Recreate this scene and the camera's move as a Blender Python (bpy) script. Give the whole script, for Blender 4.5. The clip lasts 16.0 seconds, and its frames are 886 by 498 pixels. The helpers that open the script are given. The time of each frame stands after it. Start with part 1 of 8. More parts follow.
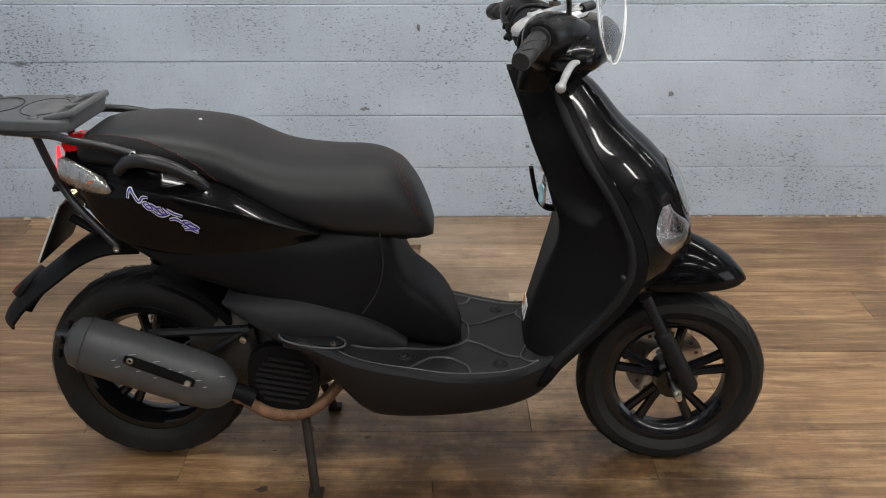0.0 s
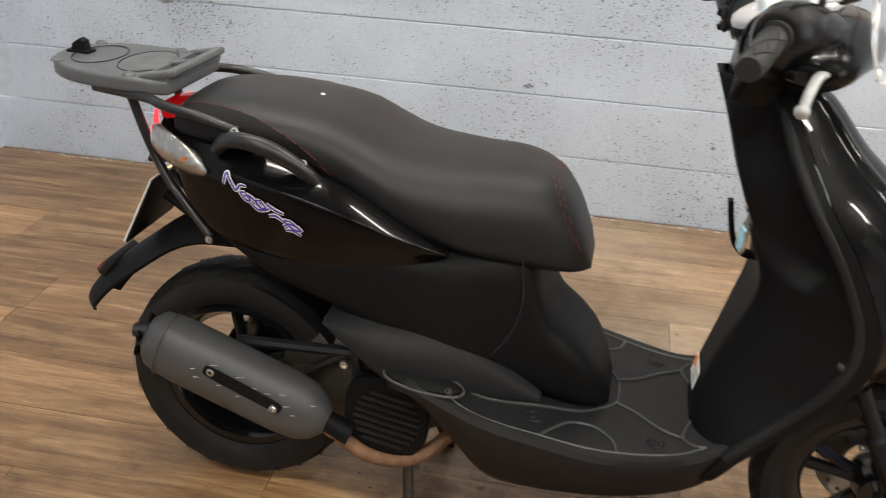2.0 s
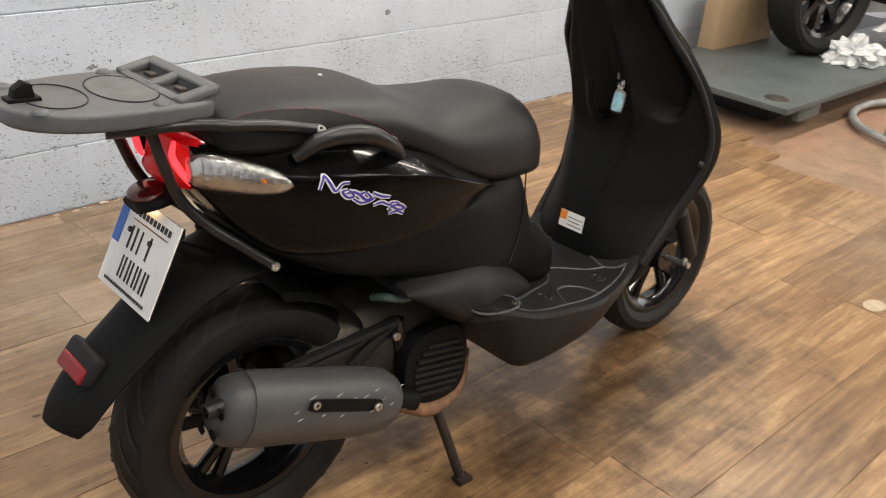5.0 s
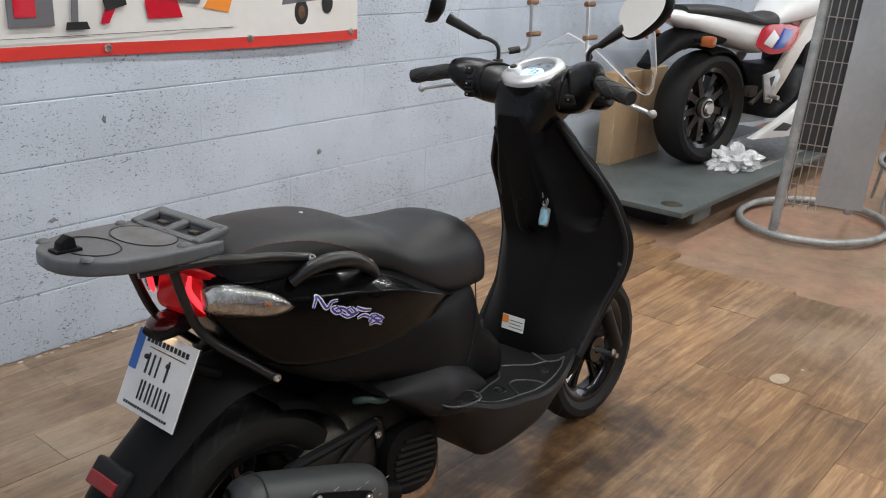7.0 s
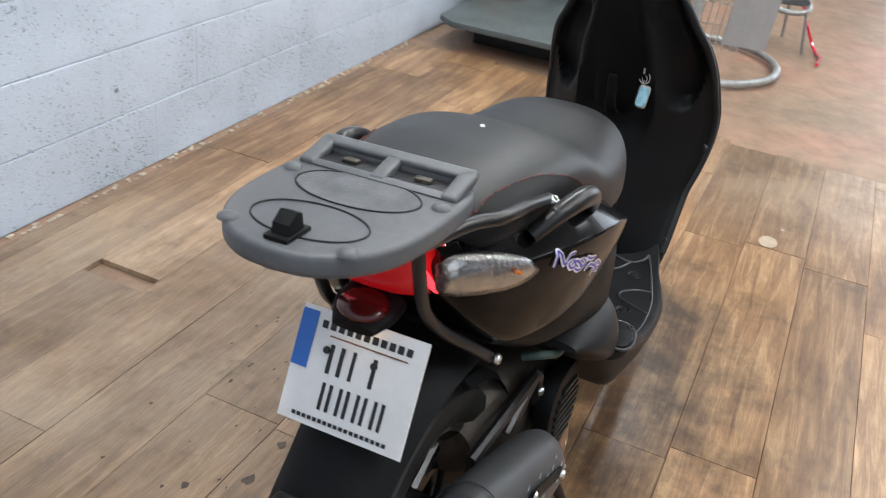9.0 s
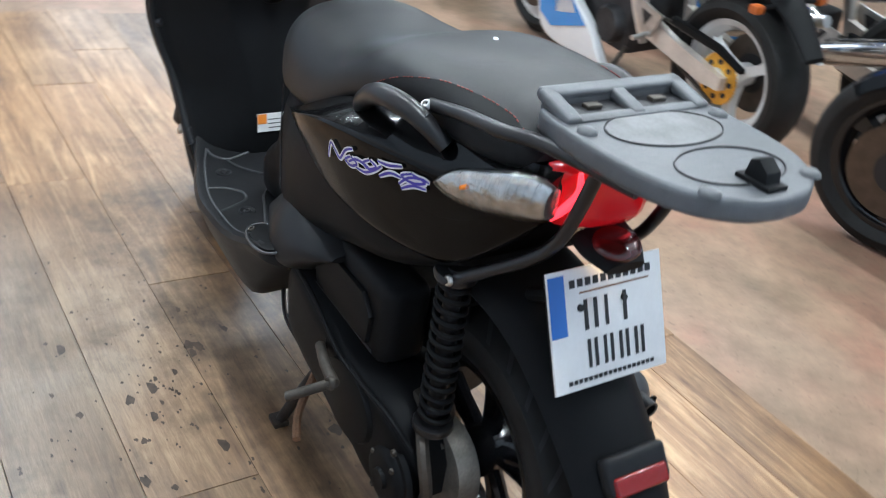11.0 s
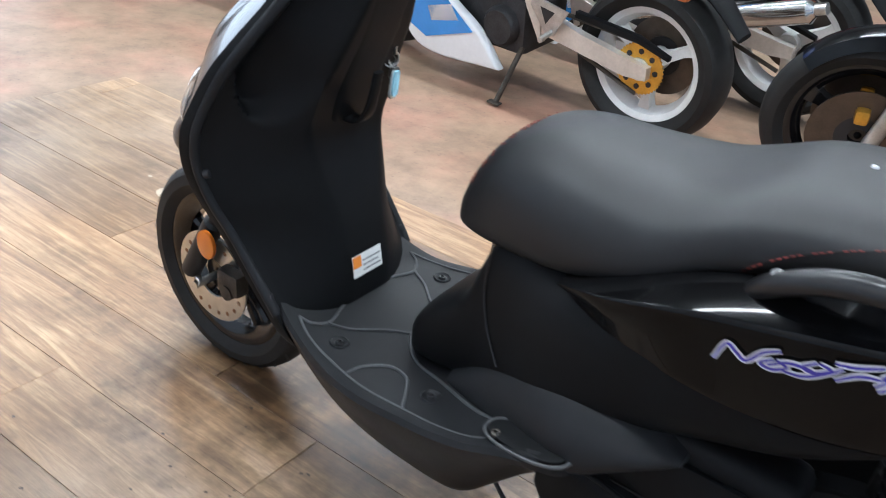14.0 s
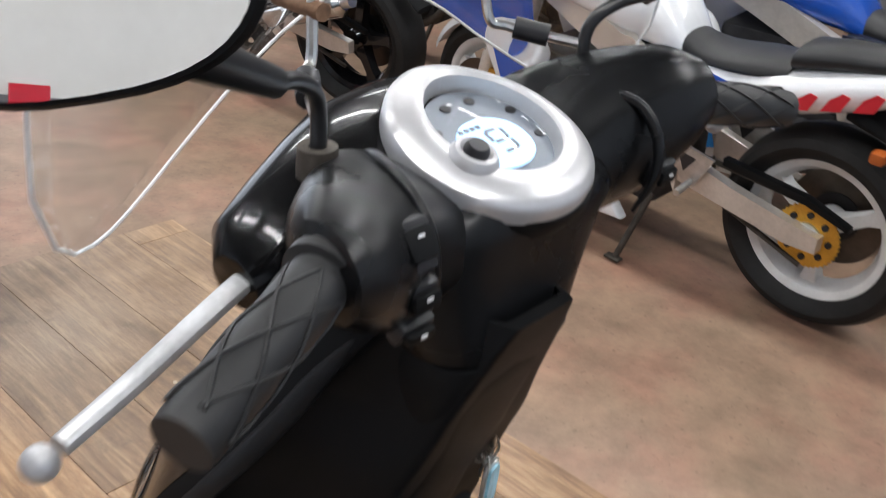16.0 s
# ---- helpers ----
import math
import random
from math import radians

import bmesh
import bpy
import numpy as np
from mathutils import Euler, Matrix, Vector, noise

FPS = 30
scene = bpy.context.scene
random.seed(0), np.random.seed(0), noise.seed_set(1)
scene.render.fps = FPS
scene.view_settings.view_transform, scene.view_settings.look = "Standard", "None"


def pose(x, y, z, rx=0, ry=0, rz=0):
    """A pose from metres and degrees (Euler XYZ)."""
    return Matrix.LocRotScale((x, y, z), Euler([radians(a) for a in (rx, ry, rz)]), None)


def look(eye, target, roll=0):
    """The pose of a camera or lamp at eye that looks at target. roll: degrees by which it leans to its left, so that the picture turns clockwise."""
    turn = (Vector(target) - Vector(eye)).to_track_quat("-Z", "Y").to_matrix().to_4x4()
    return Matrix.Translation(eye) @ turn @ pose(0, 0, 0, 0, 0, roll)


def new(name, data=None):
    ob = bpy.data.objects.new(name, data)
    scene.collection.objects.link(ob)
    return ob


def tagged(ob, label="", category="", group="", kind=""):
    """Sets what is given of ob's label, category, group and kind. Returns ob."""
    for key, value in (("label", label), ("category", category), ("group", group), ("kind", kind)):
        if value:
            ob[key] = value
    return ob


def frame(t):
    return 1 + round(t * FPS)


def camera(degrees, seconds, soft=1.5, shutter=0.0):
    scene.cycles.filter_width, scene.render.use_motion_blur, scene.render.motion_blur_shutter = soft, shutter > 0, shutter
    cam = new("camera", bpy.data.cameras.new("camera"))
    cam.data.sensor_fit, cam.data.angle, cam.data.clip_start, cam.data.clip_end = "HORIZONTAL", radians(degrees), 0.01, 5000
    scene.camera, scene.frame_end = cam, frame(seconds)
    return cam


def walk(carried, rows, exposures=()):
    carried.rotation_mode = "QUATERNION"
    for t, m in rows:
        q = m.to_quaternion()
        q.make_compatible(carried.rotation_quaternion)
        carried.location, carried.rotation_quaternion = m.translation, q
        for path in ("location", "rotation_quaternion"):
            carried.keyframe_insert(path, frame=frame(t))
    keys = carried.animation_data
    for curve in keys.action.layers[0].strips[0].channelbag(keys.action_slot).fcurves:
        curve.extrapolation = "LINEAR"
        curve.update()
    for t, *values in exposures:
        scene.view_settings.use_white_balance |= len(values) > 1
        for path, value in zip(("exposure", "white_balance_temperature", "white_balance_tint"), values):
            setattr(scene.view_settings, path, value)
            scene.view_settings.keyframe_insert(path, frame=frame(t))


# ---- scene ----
cam = camera(51.9, 16.0, soft=1.0, shutter=0.35)
PATH = [
    (0, (0.801, -1.953, 1.485), (0.752, -0.141, 0.639), 0.0),
    (0.5, (0.786, -1.936, 1.472), (0.74, -0.123, 0.629), 0.3),
    (1, (0.776, -1.892, 1.467), (0.727, -0.087, 0.606), 0.7),
    (1.5, (0.788, -1.711, 1.44), (0.608, 0.074, 0.557), 0.8),
    (2, (0.761, -1.516, 1.418), (0.397, 0.217, 0.489), 2.6),
    (2.5, (0.578, -1.338, 1.441), (0.188, 0.374, 0.483), 5.2),
    (3, (0.33, -1.178, 1.443), (0.006, 0.543, 0.477), 6.2),
    (3.5, (0.141, -1.021, 1.415), (0.179, 0.703, 0.401), 9.1),
    (4, (-0.201, -0.938, 1.439), (0.522, 0.61, 0.399), 11.4),
    (4.5, (-0.482, -1.115, 1.373), (0.589, 0.288, 0.433), 6.8),
    (4.7, (-0.564, -1.188, 1.348), (0.581, 0.162, 0.418), 5.8),
    (6.8, (-0.924, -1.392, 1.422), (0.485, -0.15, 0.734), 2.4),
    (7, (-0.931, -1.379, 1.429), (0.488, -0.129, 0.777), 2.5),
    (7.5, (-0.951, -1.283, 1.406), (0.469, -0.045, 0.735), 2.6),
    (8, (-1.031, -1.035, 1.398), (0.448, 0.034, 0.581), 3.8),
    (8.5, (-1.049, -0.783, 1.399), (0.493, 0.115, 0.497), 5.4),
    (8.7, (-1.026, -0.656, 1.391), (0.537, 0.177, 0.462), 6.0),
    (10.8, (-0.81, 0.66, 1.289), (0.658, -0.234, 0.267), 14.5),
    (11, (-0.803, 0.772, 1.259), (0.588, -0.263, 0.262), 11.9),
    (11.5, (-0.817, 1.035, 1.223), (0.446, -0.268, 0.382), 5.9),
    (12, (-0.818, 1.126, 1.18), (0.374, -0.289, 0.418), 5.7),
    (12.5, (-0.732, 1.131, 1.179), (0.412, -0.302, 0.38), 6.7),
    (13, (-0.501, 1.097, 1.195), (0.645, -0.307, 0.348), 6.7),
    (13.2, (-0.426, 1.13, 1.159), (0.69, -0.314, 0.341), 10.4),
    (13.5, (-0.276, 1.099, 1.181), (0.843, -0.309, 0.305), 7.8),
    (14, (0.036, 1.091, 1.256), (1.027, -0.344, 0.278), 7.6),
    (14.5, (0.179, 1.055, 1.317), (1.137, -0.381, 0.307), 7.2),
    (15, (0.3, 0.864, 1.363), (1.358, -0.544, 0.415), 4.8),
    (15.2, (0.348, 0.797, 1.369), (1.447, -0.569, 0.406), 3.9),
    (15.5, (0.427, 0.696, 1.365), (1.54, -0.652, 0.395), 3.9),
    (16, (0.573, 0.502, 1.341), (1.748, -0.826, 0.416), 6.5),
]
walk(cam, [(t, look(eye, target, roll)) for t, eye, target, roll in PATH], exposures=[(0.0, -0.58, 6500, 8), (1.0, -0.55, 6700, 10), (1.5, -0.3, 6800, 10), (2.0, -0.12, 7000, 10), (3.0, -0.27, 7200, 10), (4.5, 0.08, 7300, 11), (7.0, -0.48, 6400, 10), (7.5, -0.25, 6650, 10), (8.0, 0.02, 6450, 9), (8.5, 0.02, 6300, 9), (11.0, 0.28, 5600, 4), (12.0, 0.28, 5950, 4), (13.0, 0.40, 5850, 5), (14.5, 0.38, 5500, 6), (15.5, -0.12, 5900, 7), (16.0, -0.4, 6200, 11)])

# ---- room frame: u along the block wall, v towards it ----
TURN = 2.0
ROOM = pose(0, 0, 0, 0, 0, TURN)
WALL_V, END_U = 1.545, -1.66
CEIL = 3.3


# ---- world and lamps ----
world = bpy.data.worlds.new("world")
scene.world = world
world.use_nodes = True
world.node_tree.nodes["Background"].inputs["Color"].default_value = (0.8, 0.85, 1.0, 1)
world.node_tree.nodes["Background"].inputs["Strength"].default_value = 0.02


# ---- node materials ----
def material(name, color, rough=0.5, metal=0.0, **more):
    """Principled material. more: vary, scale, bump, bump_scale, coat, trans, emit, emit_strength, spread (roughness variation)."""
    m = bpy.data.materials.new(name)
    m.use_nodes = True
    nt = m.node_tree
    b = nt.nodes["Principled BSDF"]
    b.inputs["Base Color"].default_value = (*color, 1)
    b.inputs["Roughness"].default_value = rough
    b.inputs["Metallic"].default_value = metal
    b.inputs["Coat Weight"].default_value = more.get("coat", 0.0)
    b.inputs["Coat Roughness"].default_value = more.get("coat_rough", 0.03)
    b.inputs["Transmission Weight"].default_value = more.get("trans", 0.0)
    b.inputs["IOR"].default_value = more.get("ior", 1.48)
    if "spec" in more:
        b.inputs["Specular IOR Level"].default_value = more["spec"]
    if "emit" in more:
        b.inputs["Emission Color"].default_value = (*more["emit"], 1)
        b.inputs["Emission Strength"].default_value = more.get("emit_strength", 1.0)
    coord = nt.nodes.new("ShaderNodeTexCoord")
    scale = more.get("scale", 8.0)
    vary = more.get("vary", 0.0)
    if vary:
        big = nt.nodes.new("ShaderNodeTexNoise")
        big.inputs["Scale"].default_value = scale
        big.inputs["Detail"].default_value = 6
        fine = nt.nodes.new("ShaderNodeTexNoise")
        fine.inputs["Scale"].default_value = scale * 9
        fine.inputs["Detail"].default_value = 4
        mix = nt.nodes.new("ShaderNodeMath")
        mix.operation = "MULTIPLY_ADD"
        mix.inputs[1].default_value = 0.45
        ramp = nt.nodes.new("ShaderNodeMapRange")
        ramp.inputs["From Min"].default_value, ramp.inputs["From Max"].default_value = 0.45, 0.95
        ramp.inputs["To Min"].default_value, ramp.inputs["To Max"].default_value = 1 - vary, 1 + vary
        mul = nt.nodes.new("ShaderNodeVectorMath")
        mul.operation = "SCALE"
        mul.inputs[0].default_value = color
        for n in (big, fine):
            nt.links.new(coord.outputs["Object"], n.inputs["Vector"])
        nt.links.new(fine.outputs["Fac"], mix.inputs[0])
        nt.links.new(big.outputs["Fac"], mix.inputs[2])
        nt.links.new(mix.outputs[0], ramp.inputs["Value"])
        nt.links.new(ramp.outputs[0], mul.inputs["Scale"])
        nt.links.new(mul.outputs[0], b.inputs["Base Color"])
        spread = more.get("spread", 0.0)
        if spread:
            rr = nt.nodes.new("ShaderNodeMapRange")
            rr.inputs["From Min"].default_value, rr.inputs["From Max"].default_value = 0.3, 0.7
            rr.inputs["To Min"].default_value, rr.inputs["To Max"].default_value = rough - spread, rough + spread
            nt.links.new(big.outputs["Fac"], rr.inputs["Value"])
            nt.links.new(rr.outputs[0], b.inputs["Roughness"])
    if more.get("bump"):
        grain = nt.nodes.new("ShaderNodeTexNoise")
        grain.inputs["Scale"].default_value = more.get("bump_scale", 300.0)
        grain.inputs["Detail"].default_value = 3
        bump = nt.nodes.new("ShaderNodeBump")
        bump.inputs["Strength"].default_value = more["bump"]
        bump.inputs["Distance"].default_value = more.get("bump_depth", 0.001)
        nt.links.new(coord.outputs["Object"], grain.inputs["Vector"])
        nt.links.new(grain.outputs["Fac"], bump.inputs["Height"])
        nt.links.new(bump.outputs["Normal"], b.inputs["Normal"])
    return m


def node(nt, kind, **values):
    n = nt.nodes.new(kind)
    for key, value in values.items():
        n.inputs[key.replace("_", " ")].default_value = value
    return n


def wood_material():
    """Laminate boards: long grain, darker knots and a shift of tone from board to board."""
    m = bpy.data.materials.new("laminate_oak")
    m.use_nodes = True
    nt = m.node_tree
    b = nt.nodes["Principled BSDF"]
    coord = nt.nodes.new("ShaderNodeTexCoord")
    info = nt.nodes.new("ShaderNodeObjectInfo")
    shift = nt.nodes.new("ShaderNodeVectorMath")
    shift.operation = "MULTIPLY_ADD"
    shift.inputs[1].default_value = (1, 1, 1)
    off = nt.nodes.new("ShaderNodeVectorMath")
    off.operation = "SCALE"
    off.inputs[0].default_value = (31.0, 17.0, 5.0)
    nt.links.new(info.outputs["Random"], off.inputs["Scale"])
    nt.links.new(coord.outputs["Object"], shift.inputs[0])
    nt.links.new(off.outputs[0], shift.inputs[2])
    stretch = nt.nodes.new("ShaderNodeMapping")
    stretch.inputs["Scale"].default_value = (1.0, 11.0, 1.0)
    nt.links.new(shift.outputs[0], stretch.inputs["Vector"])
    grain = node(nt, "ShaderNodeTexNoise", Scale=2.6, Detail=8.0, Roughness=0.62, Distortion=0.9)
    fine = node(nt, "ShaderNodeTexNoise", Scale=20.0, Detail=9.0, Roughness=0.8)
    for n in (grain, fine):
        nt.links.new(stretch.outputs[0], n.inputs["Vector"])
    ramp = nt.nodes.new("ShaderNodeValToRGB")
    e = ramp.color_ramp.elements
    e[0].position, e[0].color = 0.27, (0.125, 0.062, 0.029, 1)
    e[1].position, e[1].color = 0.70, (0.43, 0.275, 0.145, 1)
    mid = e.new(0.5)
    mid.color = (0.255, 0.145, 0.070, 1)
    nt.links.new(grain.outputs["Fac"], ramp.inputs["Fac"])
    tone = node(nt, "ShaderNodeMapRange", To_Min=0.72, To_Max=1.25)
    nt.links.new(info.outputs["Random"], tone.inputs["Value"])
    fr = node(nt, "ShaderNodeMapRange", From_Min=0.3, From_Max=0.7, To_Min=0.68, To_Max=1.22)
    nt.links.new(fine.outputs["Fac"], fr.inputs["Value"])
    prod = nt.nodes.new("ShaderNodeMath")
    prod.operation = "MULTIPLY"
    nt.links.new(tone.outputs[0], prod.inputs[0])
    nt.links.new(fr.outputs[0], prod.inputs[1])
    # wear and dirt patches, in the room's own scale
    dirt = node(nt, "ShaderNodeTexNoise", Scale=1.7, Detail=9.0, Roughness=0.68)
    geo = nt.nodes.new("ShaderNodeNewGeometry")
    nt.links.new(geo.outputs["Position"], dirt.inputs["Vector"])
    dr = node(nt, "ShaderNodeMapRange", From_Min=0.34, From_Max=0.54, To_Min=0.70, To_Max=1.12)
    nt.links.new(dirt.outputs["Fac"], dr.inputs["Value"])
    prod2 = nt.nodes.new("ShaderNodeMath")
    prod2.operation = "MULTIPLY"
    nt.links.new(prod.outputs[0], prod2.inputs[0])
    nt.links.new(dr.outputs[0], prod2.inputs[1])
    # oil grime below the engine, stretched to paint in shade beneath the scooter
    shade_spot = nt.nodes.new("ShaderNodeVectorMath")
    shade_spot.operation = "DISTANCE"
    shade_spot.inputs[1].default_value = (0.60, -0.12, 0.0)
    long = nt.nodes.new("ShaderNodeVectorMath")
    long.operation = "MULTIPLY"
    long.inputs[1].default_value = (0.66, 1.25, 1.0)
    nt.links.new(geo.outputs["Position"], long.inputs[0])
    nt.links.new(long.outputs[0], shade_spot.inputs[0])
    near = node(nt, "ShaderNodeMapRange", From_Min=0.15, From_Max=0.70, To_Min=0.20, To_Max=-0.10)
    nt.links.new(shade_spot.outputs["Value"], near.inputs["Value"])
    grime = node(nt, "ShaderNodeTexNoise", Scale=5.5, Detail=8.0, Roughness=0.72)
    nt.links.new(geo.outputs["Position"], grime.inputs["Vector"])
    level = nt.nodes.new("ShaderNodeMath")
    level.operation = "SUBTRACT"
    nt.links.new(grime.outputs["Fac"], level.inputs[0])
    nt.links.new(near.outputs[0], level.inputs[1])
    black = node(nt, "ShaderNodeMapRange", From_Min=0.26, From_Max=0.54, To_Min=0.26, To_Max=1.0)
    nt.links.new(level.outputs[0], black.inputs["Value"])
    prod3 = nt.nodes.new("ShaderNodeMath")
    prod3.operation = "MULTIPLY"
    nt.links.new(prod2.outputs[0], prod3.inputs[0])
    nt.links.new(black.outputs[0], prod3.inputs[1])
    out = nt.nodes.new("ShaderNodeVectorMath")
    out.operation = "SCALE"
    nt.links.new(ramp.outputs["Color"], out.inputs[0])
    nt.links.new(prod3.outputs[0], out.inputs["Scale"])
    # pale pools: sheen of doorway and lamps painted into the boards' colour
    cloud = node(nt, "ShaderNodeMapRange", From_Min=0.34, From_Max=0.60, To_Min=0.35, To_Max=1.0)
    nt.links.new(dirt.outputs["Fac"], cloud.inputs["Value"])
    sheens = []
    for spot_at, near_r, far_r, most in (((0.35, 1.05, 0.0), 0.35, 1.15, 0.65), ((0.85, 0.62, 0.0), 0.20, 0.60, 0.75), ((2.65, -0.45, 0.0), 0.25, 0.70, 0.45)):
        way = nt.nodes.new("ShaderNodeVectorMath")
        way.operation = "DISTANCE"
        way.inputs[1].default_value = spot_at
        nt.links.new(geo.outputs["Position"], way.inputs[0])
        sheen = node(nt, "ShaderNodeMapRange", From_Min=near_r, From_Max=far_r, To_Min=most, To_Max=0.0)
        nt.links.new(way.outputs["Value"], sheen.inputs["Value"])
        sheens.append(sheen.outputs[0])
    for other in sheens[1:]:
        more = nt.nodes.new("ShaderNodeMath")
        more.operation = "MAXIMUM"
        nt.links.new(sheens[0], more.inputs[0])
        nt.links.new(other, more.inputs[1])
        sheens[0] = more.outputs[0]
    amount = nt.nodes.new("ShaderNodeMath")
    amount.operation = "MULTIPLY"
    nt.links.new(sheens[0], amount.inputs[0])
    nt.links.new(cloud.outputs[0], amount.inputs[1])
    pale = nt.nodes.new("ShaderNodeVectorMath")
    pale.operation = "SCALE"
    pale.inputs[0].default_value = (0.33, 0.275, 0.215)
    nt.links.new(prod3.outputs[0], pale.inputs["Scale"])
    with_sheen = nt.nodes.new("ShaderNodeMix")
    with_sheen.data_type = "RGBA"
    for sock in with_sheen.inputs:
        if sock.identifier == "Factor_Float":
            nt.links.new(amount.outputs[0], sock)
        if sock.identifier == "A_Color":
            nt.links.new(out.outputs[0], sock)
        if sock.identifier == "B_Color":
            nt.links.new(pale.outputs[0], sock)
    for sock in with_sheen.outputs:
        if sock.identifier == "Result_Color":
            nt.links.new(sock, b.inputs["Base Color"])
    rough = node(nt, "ShaderNodeMapRange", From_Min=0.35, From_Max=0.65, To_Min=0.42, To_Max=0.29)
    nt.links.new(dirt.outputs["Fac"], rough.inputs["Value"])
    nt.links.new(rough.outputs[0], b.inputs["Roughness"])
    bump = node(nt, "ShaderNodeBump", Strength=0.25, Distance=0.001)
    nt.links.new(fine.outputs["Fac"], bump.inputs["Height"])
    nt.links.new(bump.outputs["Normal"], b.inputs["Normal"])
    return m


def block_material():
    """Pale blue masonry paint over rough concrete blocks, with open pits and grime."""
    m = bpy.data.materials.new("painted_block")
    m.use_nodes = True
    nt = m.node_tree
    b = nt.nodes["Principled BSDF"]
    b.inputs["Roughness"].default_value = 0.62
    geo = nt.nodes.new("ShaderNodeNewGeometry")
    pits = node(nt, "ShaderNodeTexNoise", Scale=150.0, Detail=4.0, Roughness=0.62)
    area = node(nt, "ShaderNodeTexNoise", Scale=2.4, Detail=5.0)
    coarse = node(nt, "ShaderNodeTexNoise", Scale=38.0, Detail=4.0)
    for n in (area, coarse):
        nt.links.new(geo.outputs["Position"], n.inputs["Vector"])
    drag = nt.nodes.new("ShaderNodeMapping")
    drag.inputs["Scale"].default_value = (0.55, 0.55, 1.15)
    nt.links.new(geo.outputs["Position"], drag.inputs["Vector"])
    nt.links.new(drag.outputs[0], pits.inputs["Vector"])
    # the upright joints are rubbed smooth over the ends of each block
    coord = nt.nodes.new("ShaderNodeTexCoord")
    split = nt.nodes.new("ShaderNodeSeparateXYZ")
    nt.links.new(coord.outputs["Generated"], split.inputs[0])
    mid = nt.nodes.new("ShaderNodeMath")
    mid.operation = "SUBTRACT"
    mid.inputs[1].default_value = 0.5
    nt.links.new(split.outputs["X"], mid.inputs[0])
    far = nt.nodes.new("ShaderNodeMath")
    far.operation = "ABSOLUTE"
    nt.links.new(mid.outputs[0], far.inputs[0])
    rub = node(nt, "ShaderNodeMapRange", From_Min=0.455, From_Max=0.48, To_Min=0.0, To_Max=0.16)
    nt.links.new(far.outputs[0], rub.inputs["Value"])
    rubbed = nt.nodes.new("ShaderNodeMath")
    rubbed.operation = "ADD"
    nt.links.new(pits.outputs["Fac"], rubbed.inputs[0])
    nt.links.new(rub.outputs[0], rubbed.inputs[1])
    lift = nt.nodes.new("ShaderNodeMath")
    lift.operation = "MULTIPLY_ADD"
    lift.inputs[1].default_value = 0.22
    nt.links.new(area.outputs["Fac"], lift.inputs[0])
    nt.links.new(rubbed.outputs[0], lift.inputs[2])
    ramp = nt.nodes.new("ShaderNodeValToRGB")
    e = ramp.color_ramp.elements
    e[0].position, e[0].color = 0.452, (0.15, 0.185, 0.21, 1)
    e[1].position, e[1].color = 0.512, (0.51, 0.575, 0.67, 1)
    nt.links.new(lift.outputs[0], ramp.inputs["Fac"])
    tone0 = node(nt, "ShaderNodeMapRange", From_Min=0.3, From_Max=0.7, To_Min=0.88, To_Max=1.1)
    nt.links.new(area.outputs["Fac"], tone0.inputs["Value"])
    speck = node(nt, "ShaderNodeTexNoise", Scale=330.0, Detail=4.0, Roughness=0.7)
    nt.links.new(geo.outputs["Position"], speck.inputs["Vector"])
    sp = node(nt, "ShaderNodeMapRange", From_Min=0.3, From_Max=0.7, To_Min=0.78, To_Max=1.2)
    nt.links.new(speck.outputs["Fac"], sp.inputs["Value"])
    tone = nt.nodes.new("ShaderNodeMath")
    tone.operation = "MULTIPLY"
    nt.links.new(tone0.outputs[0], tone.inputs[0])
    nt.links.new(sp.outputs[0], tone.inputs[1])
    out = nt.nodes.new("ShaderNodeVectorMath")
    out.operation = "SCALE"
    nt.links.new(ramp.outputs["Color"], out.inputs[0])
    nt.links.new(tone.outputs[0], out.inputs["Scale"])
    nt.links.new(out.outputs[0], b.inputs["Base Color"])
    add = nt.nodes.new("ShaderNodeMath")
    add.operation = "MINIMUM"
    add.inputs[1].default_value = 0.55
    nt.links.new(lift.outputs[0], add.inputs[0])
    sum2 = nt.nodes.new("ShaderNodeMath")
    sum2.operation = "MULTIPLY_ADD"
    sum2.inputs[1].default_value = 0.12
    nt.links.new(coarse.outputs["Fac"], sum2.inputs[0])
    nt.links.new(add.outputs[0], sum2.inputs[2])
    bump = node(nt, "ShaderNodeBump", Strength=0.7, Distance=0.006)
    nt.links.new(sum2.outputs[0], bump.inputs["Height"])
    nt.links.new(bump.outputs["Normal"], b.inputs["Normal"])
    return m


